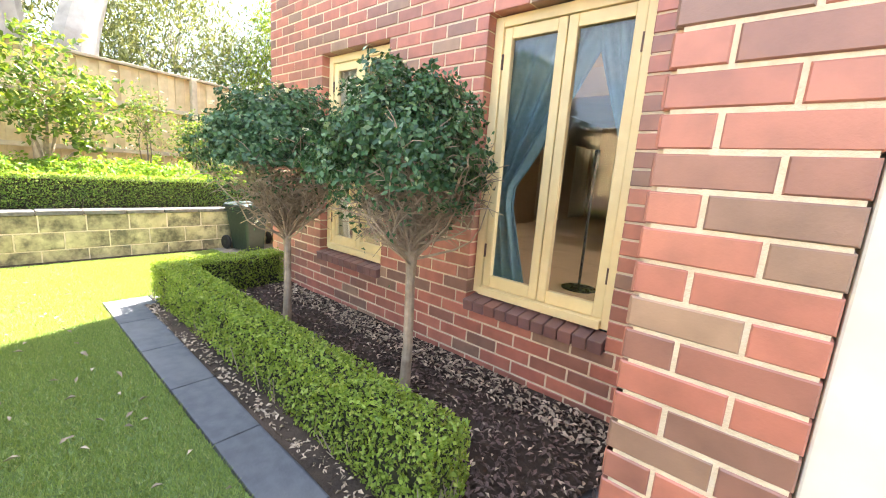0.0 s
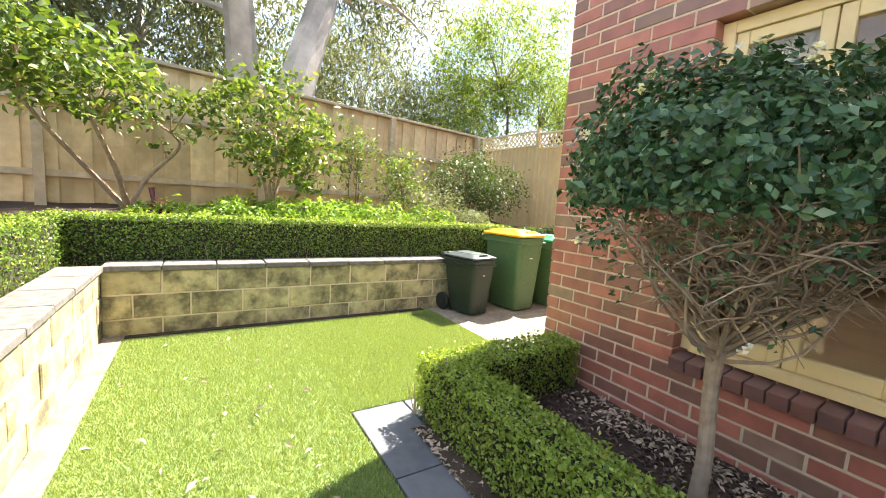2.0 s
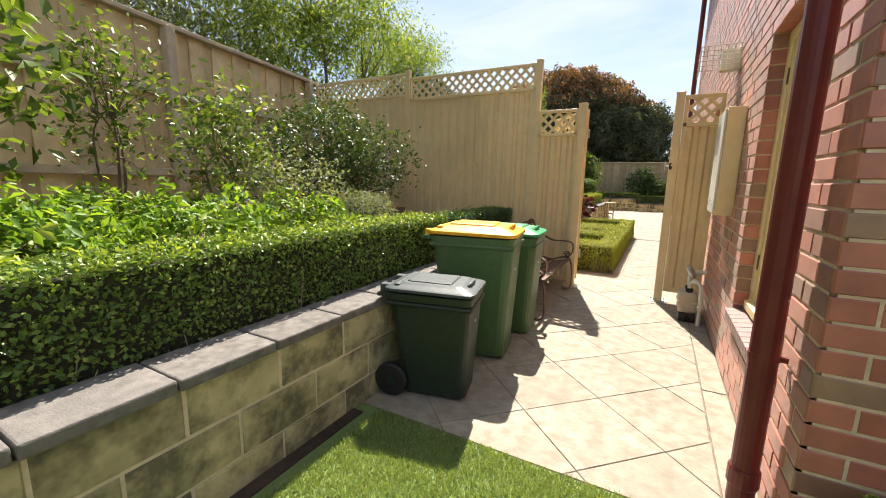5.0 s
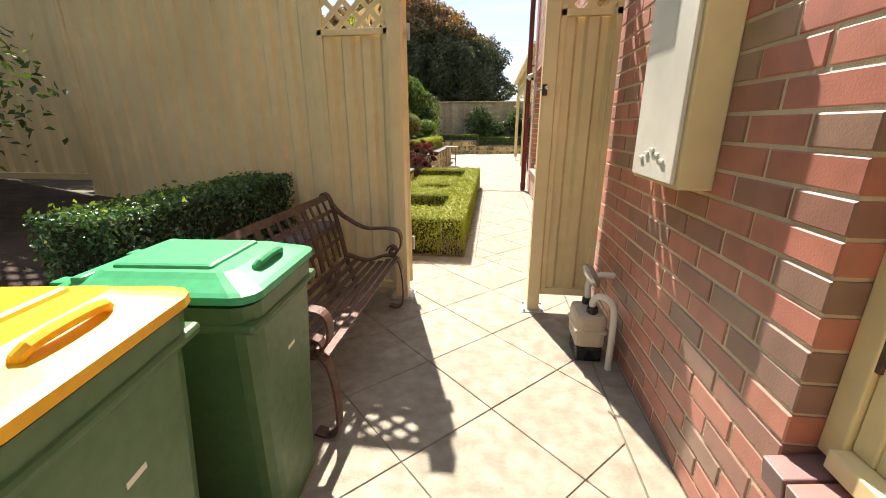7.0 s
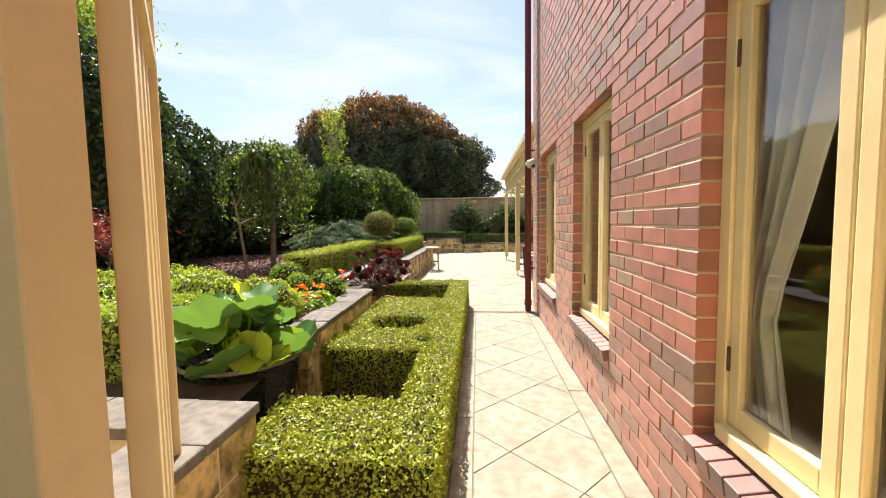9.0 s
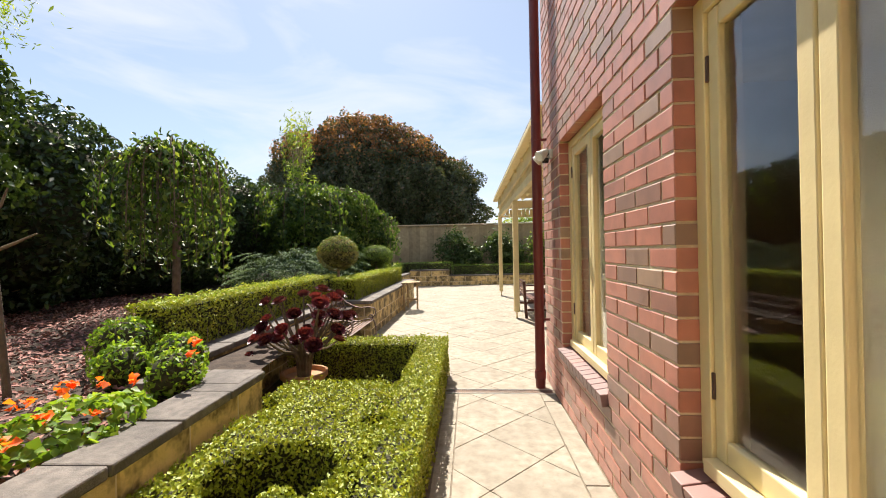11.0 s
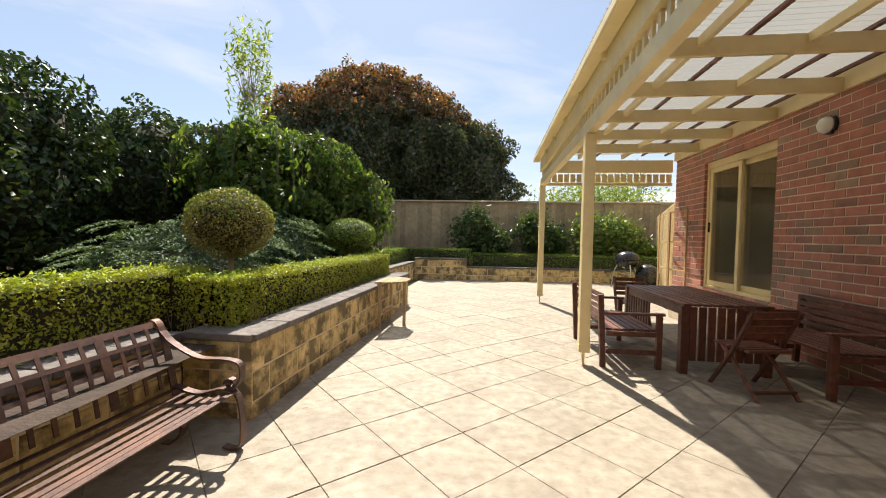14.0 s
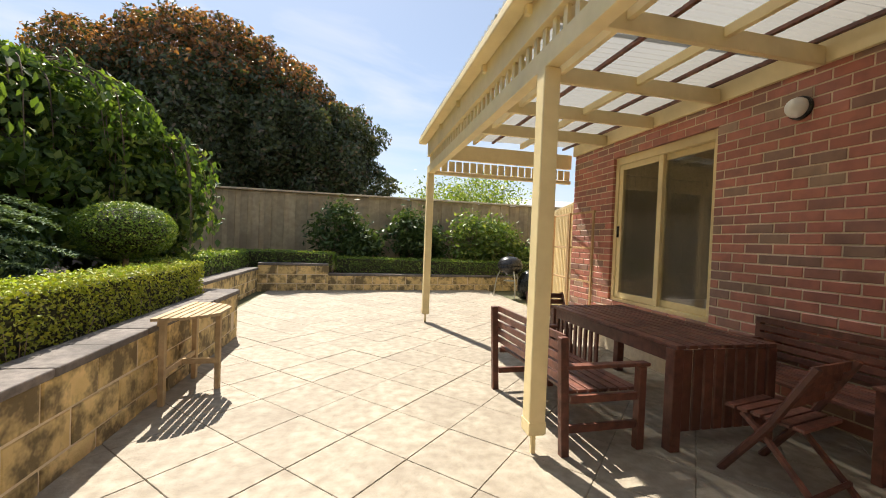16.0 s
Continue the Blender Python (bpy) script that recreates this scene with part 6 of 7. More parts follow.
def kettle():
    k = thing("kettle_barbecue", "black kettle barbecue on steel legs", "barbecue", at=pose(2.55, 19.0, 0))
    part("bowl", lathe(bmesh.new(), [(0.06, 0.5), (0.18, 0.54), (0.26, 0.63), (0.285, 0.72)], 24), BLACK, k, smooth=True)
    lid = part("lid", lathe(bmesh.new(), [(0.29, 0.722), (0.285, 0.75), (0.24, 0.85), (0.15, 0.91), (0.04, 0.93)], 24), BLACK, k, smooth=True)
    part("handle", tube(bmesh.new(), curve_pts([(-0.06, 0, 0.92), (-0.05, 0, 0.98), (0.05, 0, 0.98), (0.06, 0, 0.92)]), 0.012, 8), BLACK, lid)
    for a in (30, 150, 270):
        c, s = math.cos(radians(a)), math.sin(radians(a))
        part("leg", tube(bmesh.new(), curve_pts([(0.22 * c, 0.22 * s, 0.6), (0.3 * c, 0.3 * s, 0.4), (0.36 * c, 0.36 * s, 0.0)]), 0.014, 8), STEEL, k)
    part("ash_pan", lathe(bmesh.new(), [(0.12, 0.36), (0.14, 0.37), (0.14, 0.38)], 20), STEEL, k)


kettle()
dome = thing("covered_grill", "black rounded covered grill on the paving", "grill", at=pose(3.0, 18.9, 0))
part("body", lathe(bmesh.new(), [(0.24, 0.0), (0.27, 0.2), (0.27, 0.4), (0.2, 0.55), (0.08, 0.62)], 20), BLACK, dome, smooth=True)


def trellis(label, m):
    """A timber frame of open squares, standing on the paving."""
    t = thing("trellis", label, "trellis", "trellis frames", at=m)
    for x in (0.0, 0.62):
        part("upright", boxed((x - 0.018, -0.012, 0.0), (x + 0.018, 0.012, 1.72), 0.003), TRELLIS_TIMBER, t)
    for z in (0.05, 0.70, 1.18, 1.69):
        part("cross_rail", boxed((-0.018, -0.022, z), (0.638, -0.0125, z + 0.03), 0.003), TRELLIS_TIMBER, t)
    return t


trellis("pale timber trellis frame leaning out from the wall end", pose(2.3, 15.42, 0, 0, 0, 90))
trellis("pale timber trellis frame standing behind another", pose(2.3, 16.08, 0, 0, 0, 82))

# hanging chilli string by the verandah corner
chilli = thing("hanging_ornament", "string of dried red and cream ornaments by the wall", "ornament", at=pose(0.16, 9.05, 0))
part("string", tube(bmesh.new(), [(0, 0, 0.9), (0, 0, 2.2)], 0.004, 5), GREY_TIMBER, chilli)
for i in range(16):
    z = 1.0 + 0.075 * i
    if 5 <= i <= 6 or 9 <= i <= 10:
        continue
    a = i * 2.1
    part("pod", tube(bmesh.new(), curve_pts([(0, 0, z), (0.02 * math.cos(a), 0.02 * math.sin(a), z - 0.02), (0.03 * math.cos(a), 0.03 * math.sin(a), z - 0.08)], 3), [0.008, 0.012, 0.012, 0.012, 0.01, 0.007, 0.003], 6), MAROON if i % 3 else TERRACOTTA, chilli)


# ---- clipped hedges ----
# front hedge: extra brightness is put into its leaf colour
hedge("long clipped box hedge with an end return beside the path", [((0.14, -1.17, 0.0), (3.5, -0.93, 0.37)), ((0.14, -0.94, 0.0), (0.4, -0.06, 0.37))], L_BOX_YOUNG_LIT, 0.022, 8000)
hedge("clipped box hedge along the stone-capped wall", [((-2.5, -3.3, 0.5), (-2.12, 1.5, 0.96))], L_BOX, 0.024, 6500)
# box like the others; deeper shade here comes from a darker leaf colour
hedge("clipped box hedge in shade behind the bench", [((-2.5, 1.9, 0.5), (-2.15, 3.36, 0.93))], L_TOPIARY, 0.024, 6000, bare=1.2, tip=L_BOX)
hedge("clipped box hedge on the side wall", [((-2.5, -3.5, 0.5), (3.0, -3.15, 0.94))], L_BOX, 0.024, 3000)
PZ = 0.40
hedge("low clipped parterre hedge with round and square openings", [
    ((-1.88, 4.42, 0.0), (-1.24, 4.98, PZ)), ((-1.25, 4.42, 0.0), (-0.98, 9.16, PZ)),
    ((-2.02, 5.82, 0.0), (-1.24, 7.75, PZ)), ((-2.6, 8.92, 0.0), (-1.24, 9.16, PZ))],
    L_BOX_GOLD, 0.021, 8000, bare=4.0, tip=L_BOX_GOLD, cuts=((-1.58, 6.62, 0.27), (-1.27, 6.05, 0.085), (-1.27, 7.15, 0.085), (-2.0, 6.3, 0.13), (-2.05, 7.3, 0.16)))
G3 = "clipped box hedge along the golden block wall"
hedge(G3, [((-3.35, 7.85, 0.45), (-2.95, 11.5, 0.93)), ((-3.35, 11.1, 0.45), (-2.5, 11.5, 0.88)), ((-2.88, 11.1, 0.45), (-2.5, 15.2, 0.88))], L_BOX_GOLD, 0.024, 5200)
hedge("clipped box hedge in the far garden corner", [((-3.7, 15.9, 0.4), (-3.2, 19.9, 0.85)), ((-3.7, 19.9, 0.4), (-1.4, 20.3, 0.86))], L_BOX, 0.035, 1500)
hedge("clipped box hedge along the rear wall", [((-1.4, 20.2, 0.3), (3.85, 20.75, 0.74))], L_BOX, 0.035, 1500)
hedge("clipped low hedge beside the lotus tub", [((-3.3, 4.85, 0.45), (-2.62, 5.5, 0.86))], L_BOX_YOUNG_LIT, 0.03, 4200)


def round_bush(label, c, r, leaf, size, density, depth=0.03, wob=0.02, name="shrub", cat="shrub", inner=True, freq=4.0):
    s = thing(name, label, cat)
    P, N = ball_shell([(c, r)], density, depth, wob, freq)
    leaves("foliage", P, N, size, leaf, s, aspect=0.55, loose=0.7)
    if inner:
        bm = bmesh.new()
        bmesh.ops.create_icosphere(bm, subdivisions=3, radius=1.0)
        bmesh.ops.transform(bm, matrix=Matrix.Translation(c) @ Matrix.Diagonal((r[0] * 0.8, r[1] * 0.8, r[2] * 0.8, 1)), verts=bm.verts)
        part("dark_core", bm, L_CORE, s)
    return s


def ball_tree(label, x, y, z0, zc, r, flat=0.86, leaf=None):
    s = round_bush(label, (x, y, zc), (r, r, r * flat), leaf or L_BALL, 0.026, 4200, 0.03, 0.014, "topiary_ball", "topiary")
    P, N = ball_shell([((x, y, zc), (r * 1.01, r * 1.01, r * (flat + 0.02)))], 2400, 0.02, 0.014, 4.0, 0.1)
    leaves("top_growth", P, N, 0.024, L_BOX, s, "fresh green clipped top", aspect=0.55, loose=0.7)
    part("stem", tube(bmesh.new(), [(x + 0.01, y, z0 - 0.02), (x, y + 0.01, (z0 + zc) / 2), (x, y, zc)], [0.035, 0.025, 0.02], 8), STEM, s)


ball_tree("clipped ball topiary on a short stem above the hedge", -3.05, 11.85, 0.5, 1.275, 0.362)
ball_tree("clipped ball topiary on a short stem near the corner", -3.1, 14.9, 0.5, 1.18, 0.42, 0.68, L_BOX)


# ---- standard trees by the window ----
def standard_tree(label, x, y, zt, zb, zfork, R, seed, flowers=0):
    """A clipped standard: bare stem, twiggy underside, dense glossy dome."""
    jr = random.Random(seed)
    t = thing("standard_tree", label, "topiary tree", "standard trees")
    part("trunk", tube(bmesh.new(), [(x, y, 0.0), (x + 0.012, y, 0.3), (x - 0.008, y + 0.01, zfork - 0.1), (x, y, zfork + 0.05)], [0.036, 0.029, 0.027, 0.036], 10), STEM, t)
    bm = bmesh.new()
    for k in range(64):
        a, q = jr.uniform(0, 2 * math.pi), R * math.sqrt(jr.uniform(0.05, 1)) * 0.98
        end = Vector((x + q * math.cos(a), y + q * math.sin(a), zb + 0.1 + jr.uniform(-0.12, 0.22)))
        st = Vector((x, y, zfork + jr.uniform(-0.05, 0.1)))
        mid = st.lerp(end, 0.5) + Vector((jr.uniform(-0.15, 0.15), jr.uniform(-0.15, 0.15), jr.uniform(-0.12, 0.06)))
        tube(bm, curve_pts([st, mid, end], 3), [0.009, 0.008, 0.006, 0.005, 0.004, 0.003, 0.002], 5, False)
        for j in range(17):
            p = st.lerp(end, jr.uniform(0.3, 1))
            e = p + Vector((jr.uniform(-0.18, 0.18), jr.uniform(-0.18, 0.18), jr.uniform(-0.09, 0.14)))
            tube(bm, [p, (p + e) / 2 + Vector((0, 0, 0.02)), e], [0.004, 0.003, 0.0015], 4, False)
    part("branchwork", bm, STEM, t, "bare brown twigs under the crown")
    zm = zb + 0.1
    x, y = x - 0.05, y - 0.05
    P, N = ball_shell([((x, y, zm), (R, R, zt - zm))], 5200, 0.06, 0.2, 5.5, -0.02)
    d = unit(rng.normal(0, 1, (2600, 3)))
    d[:, 2] = np.abs(d[:, 2])
    P2 = np.array((x, y, zm)) + d * np.array((R, R, zt - zm)) * rng.uniform(0.55, 0.95, (2600, 1))
    P = np.concatenate([P, P2])
    N = np.concatenate([N, d])
    leaves("crown", P, N, 0.036, L_TOPIARY, t, "dense glossy dark green leaves", aspect=0.6, loose=0.55, fold=0.16)
    if flowers:
        top = np.array((x, y, zm)) + unit(rng.normal(0, 1, (flowers, 3)) + np.array((0, 0, 0.9))) * np.array((R, R, zt - zm)) * 1.03
        F3, FN = clumps(top, 7, (0.009, 0.009, 0.007))
        leaves("blossom", F3, FN, 0.022, L_BLOSSOM, t, "small white open blossoms", aspect=0.8, loose=0.6, kind="stuff")
    n3 = 760
    a = rng.uniform(0, 2 * math.pi, n3)
    drop = np.abs(rng.normal(0, 0.3, n3))
    keep = drop < 1
    lump = np.array([0.5 + noise.noise(Vector((math.cos(b) * 2.2, math.sin(b) * 2.2, seed))) for b in a])
    drop = drop * (0.45 + lump)
    q = R * (1.0 - 0.55 * drop) * rng.uniform(0.55, 1.02, n3) ** 0.4
    P3 = np.stack([x + q * np.cos(a), y + q * np.sin(a), zm - (zm - zfork - 0.05) * drop + rng.normal(0, 0.03, n3)], 1)[keep]
    n3 = len(P3)
    leaves("low_leaves", P3, np.tile((0, 0, 1.0), (n3, 1)), 0.034, L_TOPIARY, t, aspect=0.5, loose=1.0)


standard_tree("clipped standard tree with a glossy dome and white blossoms", 1.40, -0.57, 1.80, 1.17, 0.74, 0.53, 3, 26)
standard_tree("clipped standard tree with a glossy dome", 2.75, -0.56, 1.81, 1.12, 0.82, 0.44, 5)


# ---- loose shrubs and trees ----
def branchy(label, base, top_ells, leaf, size, n_clump, per, spread, bark=BARK, r0=0.04, name="shrub", cat="shrub", stems=3, aspect=0.5, seed=1, droop=0.0, loose=0.9, limb=True):
    """A plant with forked stems to loose clumps of leaves spread through ellipsoids."""
    jr = random.Random(seed)
    g = np.random.default_rng(seed)
    t = thing(name, label, cat)
    vol = np.array([e[1][0] * e[1][1] * e[1][2] for e in top_ells])
    pick = g.choice(len(top_ells), n_clump, p=vol / vol.sum())
    d = unit(g.normal(0, 1, (n_clump, 3))) * (g.uniform(0.15, 1, (n_clump, 1)) ** 0.45)
    C = np.array([top_ells[i][0] for i in pick]) + d * np.array([top_ells[i][1] for i in pick])
    base = Vector(base)
    bm = bmesh.new()
    bl = bmesh.new()
    forks = []
    for s in range(stems):
        c = Vector(top_ells[s % len(top_ells)][0])
        a = 2 * math.pi * s / stems
        q = min(top_ells[0][1][0], top_ells[0][1][1]) * 0.35
        f = base.lerp(c, 0.72) + Vector((q * math.cos(a), q * math.sin(a), 0))
        mid = base.lerp(f, 0.5) + Vector((jr.uniform(-1, 1), jr.uniform(-1, 1), 0)) * r0 * 2
        k = 1.0 if stems == 1 else 0.7
        tube(bm, curve_pts([base, mid, f, f.lerp(c, 0.6)], 4), [r0 * k * (1 - 0.06 * i) for i in range(13)], 9)
        forks += [f, mid.lerp(f, 0.6), f.lerp(c, 0.5)]
    if limb:
        for p in C[:: max(1, n_clump // 45)]:
            p = Vector(p)
            f = min(forks, key=lambda q: (q - p).length + jr.uniform(0, 0.3))
            mid = f.lerp(p, 0.5) + Vector((jr.uniform(-1, 1), jr.uniform(-1, 1), jr.uniform(0, 1))) * (p - f).length * 0.12
            tube(bl, curve_pts([f, mid, p], 2), [r0 * 0.26, r0 * 0.18, r0 * 0.12, r0 * 0.07, r0 * 0.03], 5, False)
    part("trunk", bm, bark, t)
    if limb:
        part("branchwork", bl, bark, t)
    P, N = clumps(C, per, spread)
    leaves("crown", P, N, size, leaf, t, aspect=aspect, loose=loose, droop=droop)
    return t


def dense_tree(label, base, ells, leaf, size, density, trunk=0.15, bark=BARK, tips=None, wob=0.25, depth=0.12, freq=1.2, name="tree", cat="tree", low=-1.0, inner=True):
    """A tree or tall shrub with a full, uneven crown of many leaves."""
    t = thing(name, label, cat)
    P, N = ball_shell(ells, density, depth, wob, freq, low)
    if tips:
        hi = P[:, 2] + rng.normal(0, 0.35, len(P)) > tips[1]
        hi &= rng.uniform(0, 1, len(P)) < 0.6
        leaves("crown", P[~hi], N[~hi], size, leaf, t, loose=0.8)
        leaves("new_growth", P[hi], N[hi], size, tips[0], t, "rusty orange young leaves", loose=0.8)
    else:
        leaves("crown", P, N, size, leaf, t, loose=0.8)
    bm = bmesh.new()
    b = Vector(base)
    for c, r in ells:
        tube(bm, curve_pts([b, b.lerp(Vector(c), 0.4) + Vector((0.05, 0.03, 0)), Vector(c)], 4), [trunk * (1 - 0.09 * i) for i in range(9)], 8)
    part("trunk", bm, bark, t)
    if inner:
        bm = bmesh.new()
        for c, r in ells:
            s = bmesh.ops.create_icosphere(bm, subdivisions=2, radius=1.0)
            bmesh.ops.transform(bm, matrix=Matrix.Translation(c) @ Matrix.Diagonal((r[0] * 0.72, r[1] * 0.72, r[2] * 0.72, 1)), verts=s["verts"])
        part("dark_core", bm, L_CORE, t)
    return t


branchy("young camellia tree with glossy leaves against the fence", (-3.7, -1.45, 0.85), [((-3.6, -1.4, 2.1), (0.75, 0.85, 0.75)), ((-3.5, -1.2, 1.6), (0.55, 0.7, 0.35))], L_CAMELLIA, 0.1, 170, 13, (0.1, 0.1, 0.07), STEM, r0=0.035, stems=5, seed=11)
branchy("leaning camellia tree with a spreading crown", (-3.8, -2.95, 0.9), [((-3.2, -3.2, 2.2), (0.9, 0.8, 0.4)), ((-3.7, -2.6, 2.0), (0.45, 0.5, 0.35)), ((-2.6, -3.5, 2.3), (0.7, 0.7, 0.4))], L_CAMELLIA, 0.1, 180, 13, (0.1, 0.1, 0.06), STEM, r0=0.05, stems=3, seed=12)
branchy("slender upright shrub with sparse pale leaves", (-3.8, -0.25, 0.85), [((-3.8, -0.25, 1.75), (0.25, 0.3, 0.65))], L_CAMELLIA, 0.06, 60, 12, (0.06, 0.06, 0.09), r0=0.018, stems=3, seed=13)
branchy("slender upright shrub with sparse pale leaves", (-3.5, 0.35, 0.85), [((-3.5, 0.35, 1.5), (0.35, 0.35, 0.45))], L_CAMELLIA, 0.06, 90, 13, (0.08, 0.08, 0.08), r0=0.02, stems=3, seed=14)
branchy("dense dark shrub in the fence corner", (-4.1, 1.9, 0.9), [((-4.1, 1.9, 1.6), (0.75, 0.75, 0.6)), ((-3.7, 2.3, 1.5), (0.55, 0.55, 0.45))], L_DARK, 0.06, 300, 18, (0.1, 0.1, 0.09), r0=0.03, stems=4, seed=15)
branchy("twiggy shrub with small grey leaves", (-3.3, 0.9, 0.75), [((-3.3, 0.9, 1.15), (0.45, 0.5, 0.3))], L_GREY, 0.04, 120, 16, (0.08, 0.08, 0.07), r0=0.015, stems=4, seed=16)
for i, (x, y, z, rx, ry, rz) in enumerate(((-2.95, -2.0, 0.8, 0.45, 0.5, 0.3), (-3.0, -1.1, 0.82, 0.45, 0.6, 0.34), (-2.95, -0.2, 0.82, 0.42, 0.55, 0.34), (-2.95, 0.6, 0.8, 0.4, 0.5, 0.3), (-3.2, -2.6, 0.8, 0.4, 0.4, 0.25), (-3.45, -1.6, 0.9, 0.4, 0.5, 0.25), (-3.4, -0.6, 0.9, 0.4, 0.5, 0.28))):
    s = thing("ground_cover", "lush bright green leafy ground cover in the bed", "plant", "ground cover")
    P, N = ball_shell([((x, y, z), (rx, ry, rz))], 1500, 0.07, 0.16, 5.0, -0.1)
    leaves("foliage", P, N, 0.065, L_LUSH, s, aspect=0.42, loose=0.7)
lav = thing("lavender", "soft grey green lavender clump behind the hedge", "plant")
P, N = ball_shell([((-2.95, 1.35, 0.85), (0.35, 0.35, 0.32))], 2600, 0.06, 0.05, 6.0, -0.2)
leaves("foliage", P, N, 0.05, L_GREY, lav, aspect=0.16, loose=0.6)
pot = thing("watering_can", "maroon glazed watering can lying in the bed", "watering can", at=pose(-3.35, -2.62, 0.86, 0, 18, 30))
part("body", lathe(bmesh.new(), [(0.1, 0.0), (0.13, 0.06), (0.13, 0.16), (0.1, 0.2)], 20), PURPLE_POT, pot)
part("spout", tube(bmesh.new(), [(-0.1, 0, 0.08), (-0.2, 0, 0.16), (-0.27, 0, 0.26)], [0.03, 0.022, 0.03], 10), PURPLE_POT, pot)

# trees beyond the side fence
branchy("tall pale gum tree beyond the fence", (-6.4, -1.9, 0), [((-6.8, -1.7, 7.4), (2.4, 2.2, 1.5)), ((-7.6, -3.4, 6.0), (1.9, 2.2, 1.5))], L_GUM, 0.17, 260, 62, (0.4, 0.4, 0.3), PALE_BARK, 0.4, "tree", "tree", 1, 0.24, 21, 1.5)
branchy("stout pale gum tree close behind the fence", (-6.6, -0.35, 0), [((-6.6, -0.1, 7.2), (1.8, 1.8, 1.2)), ((-6.9, 1.2, 6.0), (1.6, 1.6, 1.2))], L_GUM, 0.17, 160, 60, (0.4, 0.4, 0.3), PALE_BARK, 0.46, "tree", "tree", 1, 0.24, 26, 1.5)
branchy("tall pale gum tree with a forked trunk", (-8.2, -3.0, 0), [((-8.9, -3.4, 4.6), (2.2, 2.4, 2.2)), ((-8.4, -6.0, 4.2), (2.2, 2.6, 2.0)), ((-9.5, -0.5, 4.8), (2.0, 1.8, 1.8))], L_GUM, 0.18, 460, 60, (0.42, 0.42, 0.34), PALE_BARK, 0.3, "tree", "tree", 3, 0.26, 22, 1.5)
branchy("gum tree with hanging grey green leaves", (-11.0, 2.0, 0), [((-11.0, 2.2, 4.4), (2.2, 2.0, 2.2)), ((-10.8, 4.8, 4.0), (1.9, 1.9, 1.9))], L_GUM, 0.17, 380, 55, (0.4, 0.4, 0.32), PALE_BARK, 0.14, "tree", "tree", 3, 0.26, 23, 1.5)
branchy("feathery light green tree beyond the fence corner", (-8.8, 6.3, 0), [((-8.8, 6.0, 5.8), (2.1, 2.1, 2.0)), ((-7.6, 7.2, 4.5), (1.5, 1.4, 1.5)), ((-9.2, 5.0, 3.8), (1.8, 1.8, 1.7)), ((-7.0, 6.4, 6.2), (0.9, 1.1, 0.8)), ((-6.6, 8.0, 4.6), (0.5, 0.9, 0.5))], L_FEATHER, 0.15, 470, 52, (0.26, 0.26, 0.17), BARK, 0.1, "tree", "tree", 3, 0.25, 24, 1.0)
branchy("feathery light green tree overhanging the garden", (-9.6, 9.8, 0), [((-8.8, 9.6, 5.0), (1.4, 1.4, 1.0)), ((-7.4, 9.3, 5.0), (1.0, 1.2, 0.55))], L_FEATHER, 0.11, 200, 55, (0.24, 0.24, 0.2), BARK, 0.1, "tree", "tree", 3, 0.25, 25, 1.0)
dense_tree("leafy tree filling the view beyond the side garden", (-4.5, -11, 0), [((-4.5, -11, 3.6), (2.6, 2.0, 2.2)), ((-7.2, -9.0, 3.8), (2.2, 2.2, 2.2))], L_GUM, 0.13, 240, 0.15)

# ---- rear garden planting ----
DK = "tall dense dark green screening tree along the boundary"
for x, y, h, r in ((-6.5, 7.9, 4.0, 1.4), (-7.3, 10.0, 3.55, 1.5), (-7.4, 12.6, 3.4, 1.6), (-7.3, 15.2, 3.45, 1.5), (-7.0, 17.6, 3.1, 1.4)):
    dense_tree(DK, (x, y, 0.5), [((x, y, h * 0.52), (r, r * 1.05, h * 0.42)), ((x + 0.3, y + 0.2, h * 0.72), (r * 0.75, r * 0.8, h * 0.28))], L_SCREEN, 0.1, 480, 0.08, wob=0.36)
BT = "huge round dark tree with rusty new growth at its top"
dense_tree(BT, (-4.2, 25.5, 0), [((-6.2, 25.5, 4.8), (3.2, 2.6, 3.6)), ((-3.9, 25.7, 4.3), (2.8, 2.4, 3.2)), ((-8.5, 25.4, 4.5), (2.8, 2.3, 3.3)), ((-1.9, 25.6, 3.5), (2.0, 2.0, 2.7))], L_LILLY, 0.15, 470, 0.22, tips=(L_RUSTY, 6.0), wob=0.75, depth=0.36, freq=1.1)
branchy("light green tree beyond the rear fence", (4.5, 28, 0), [((4.5, 28, 2.8), (2.6, 2, 1.5)), ((2.4, 28, 2.6), (1.6, 1.5, 1.3))], L_FEATHER, 0.16, 220, 36, (0.3, 0.3, 0.25), BARK, 0.12, "tree", "tree", 3, 0.4, 31)


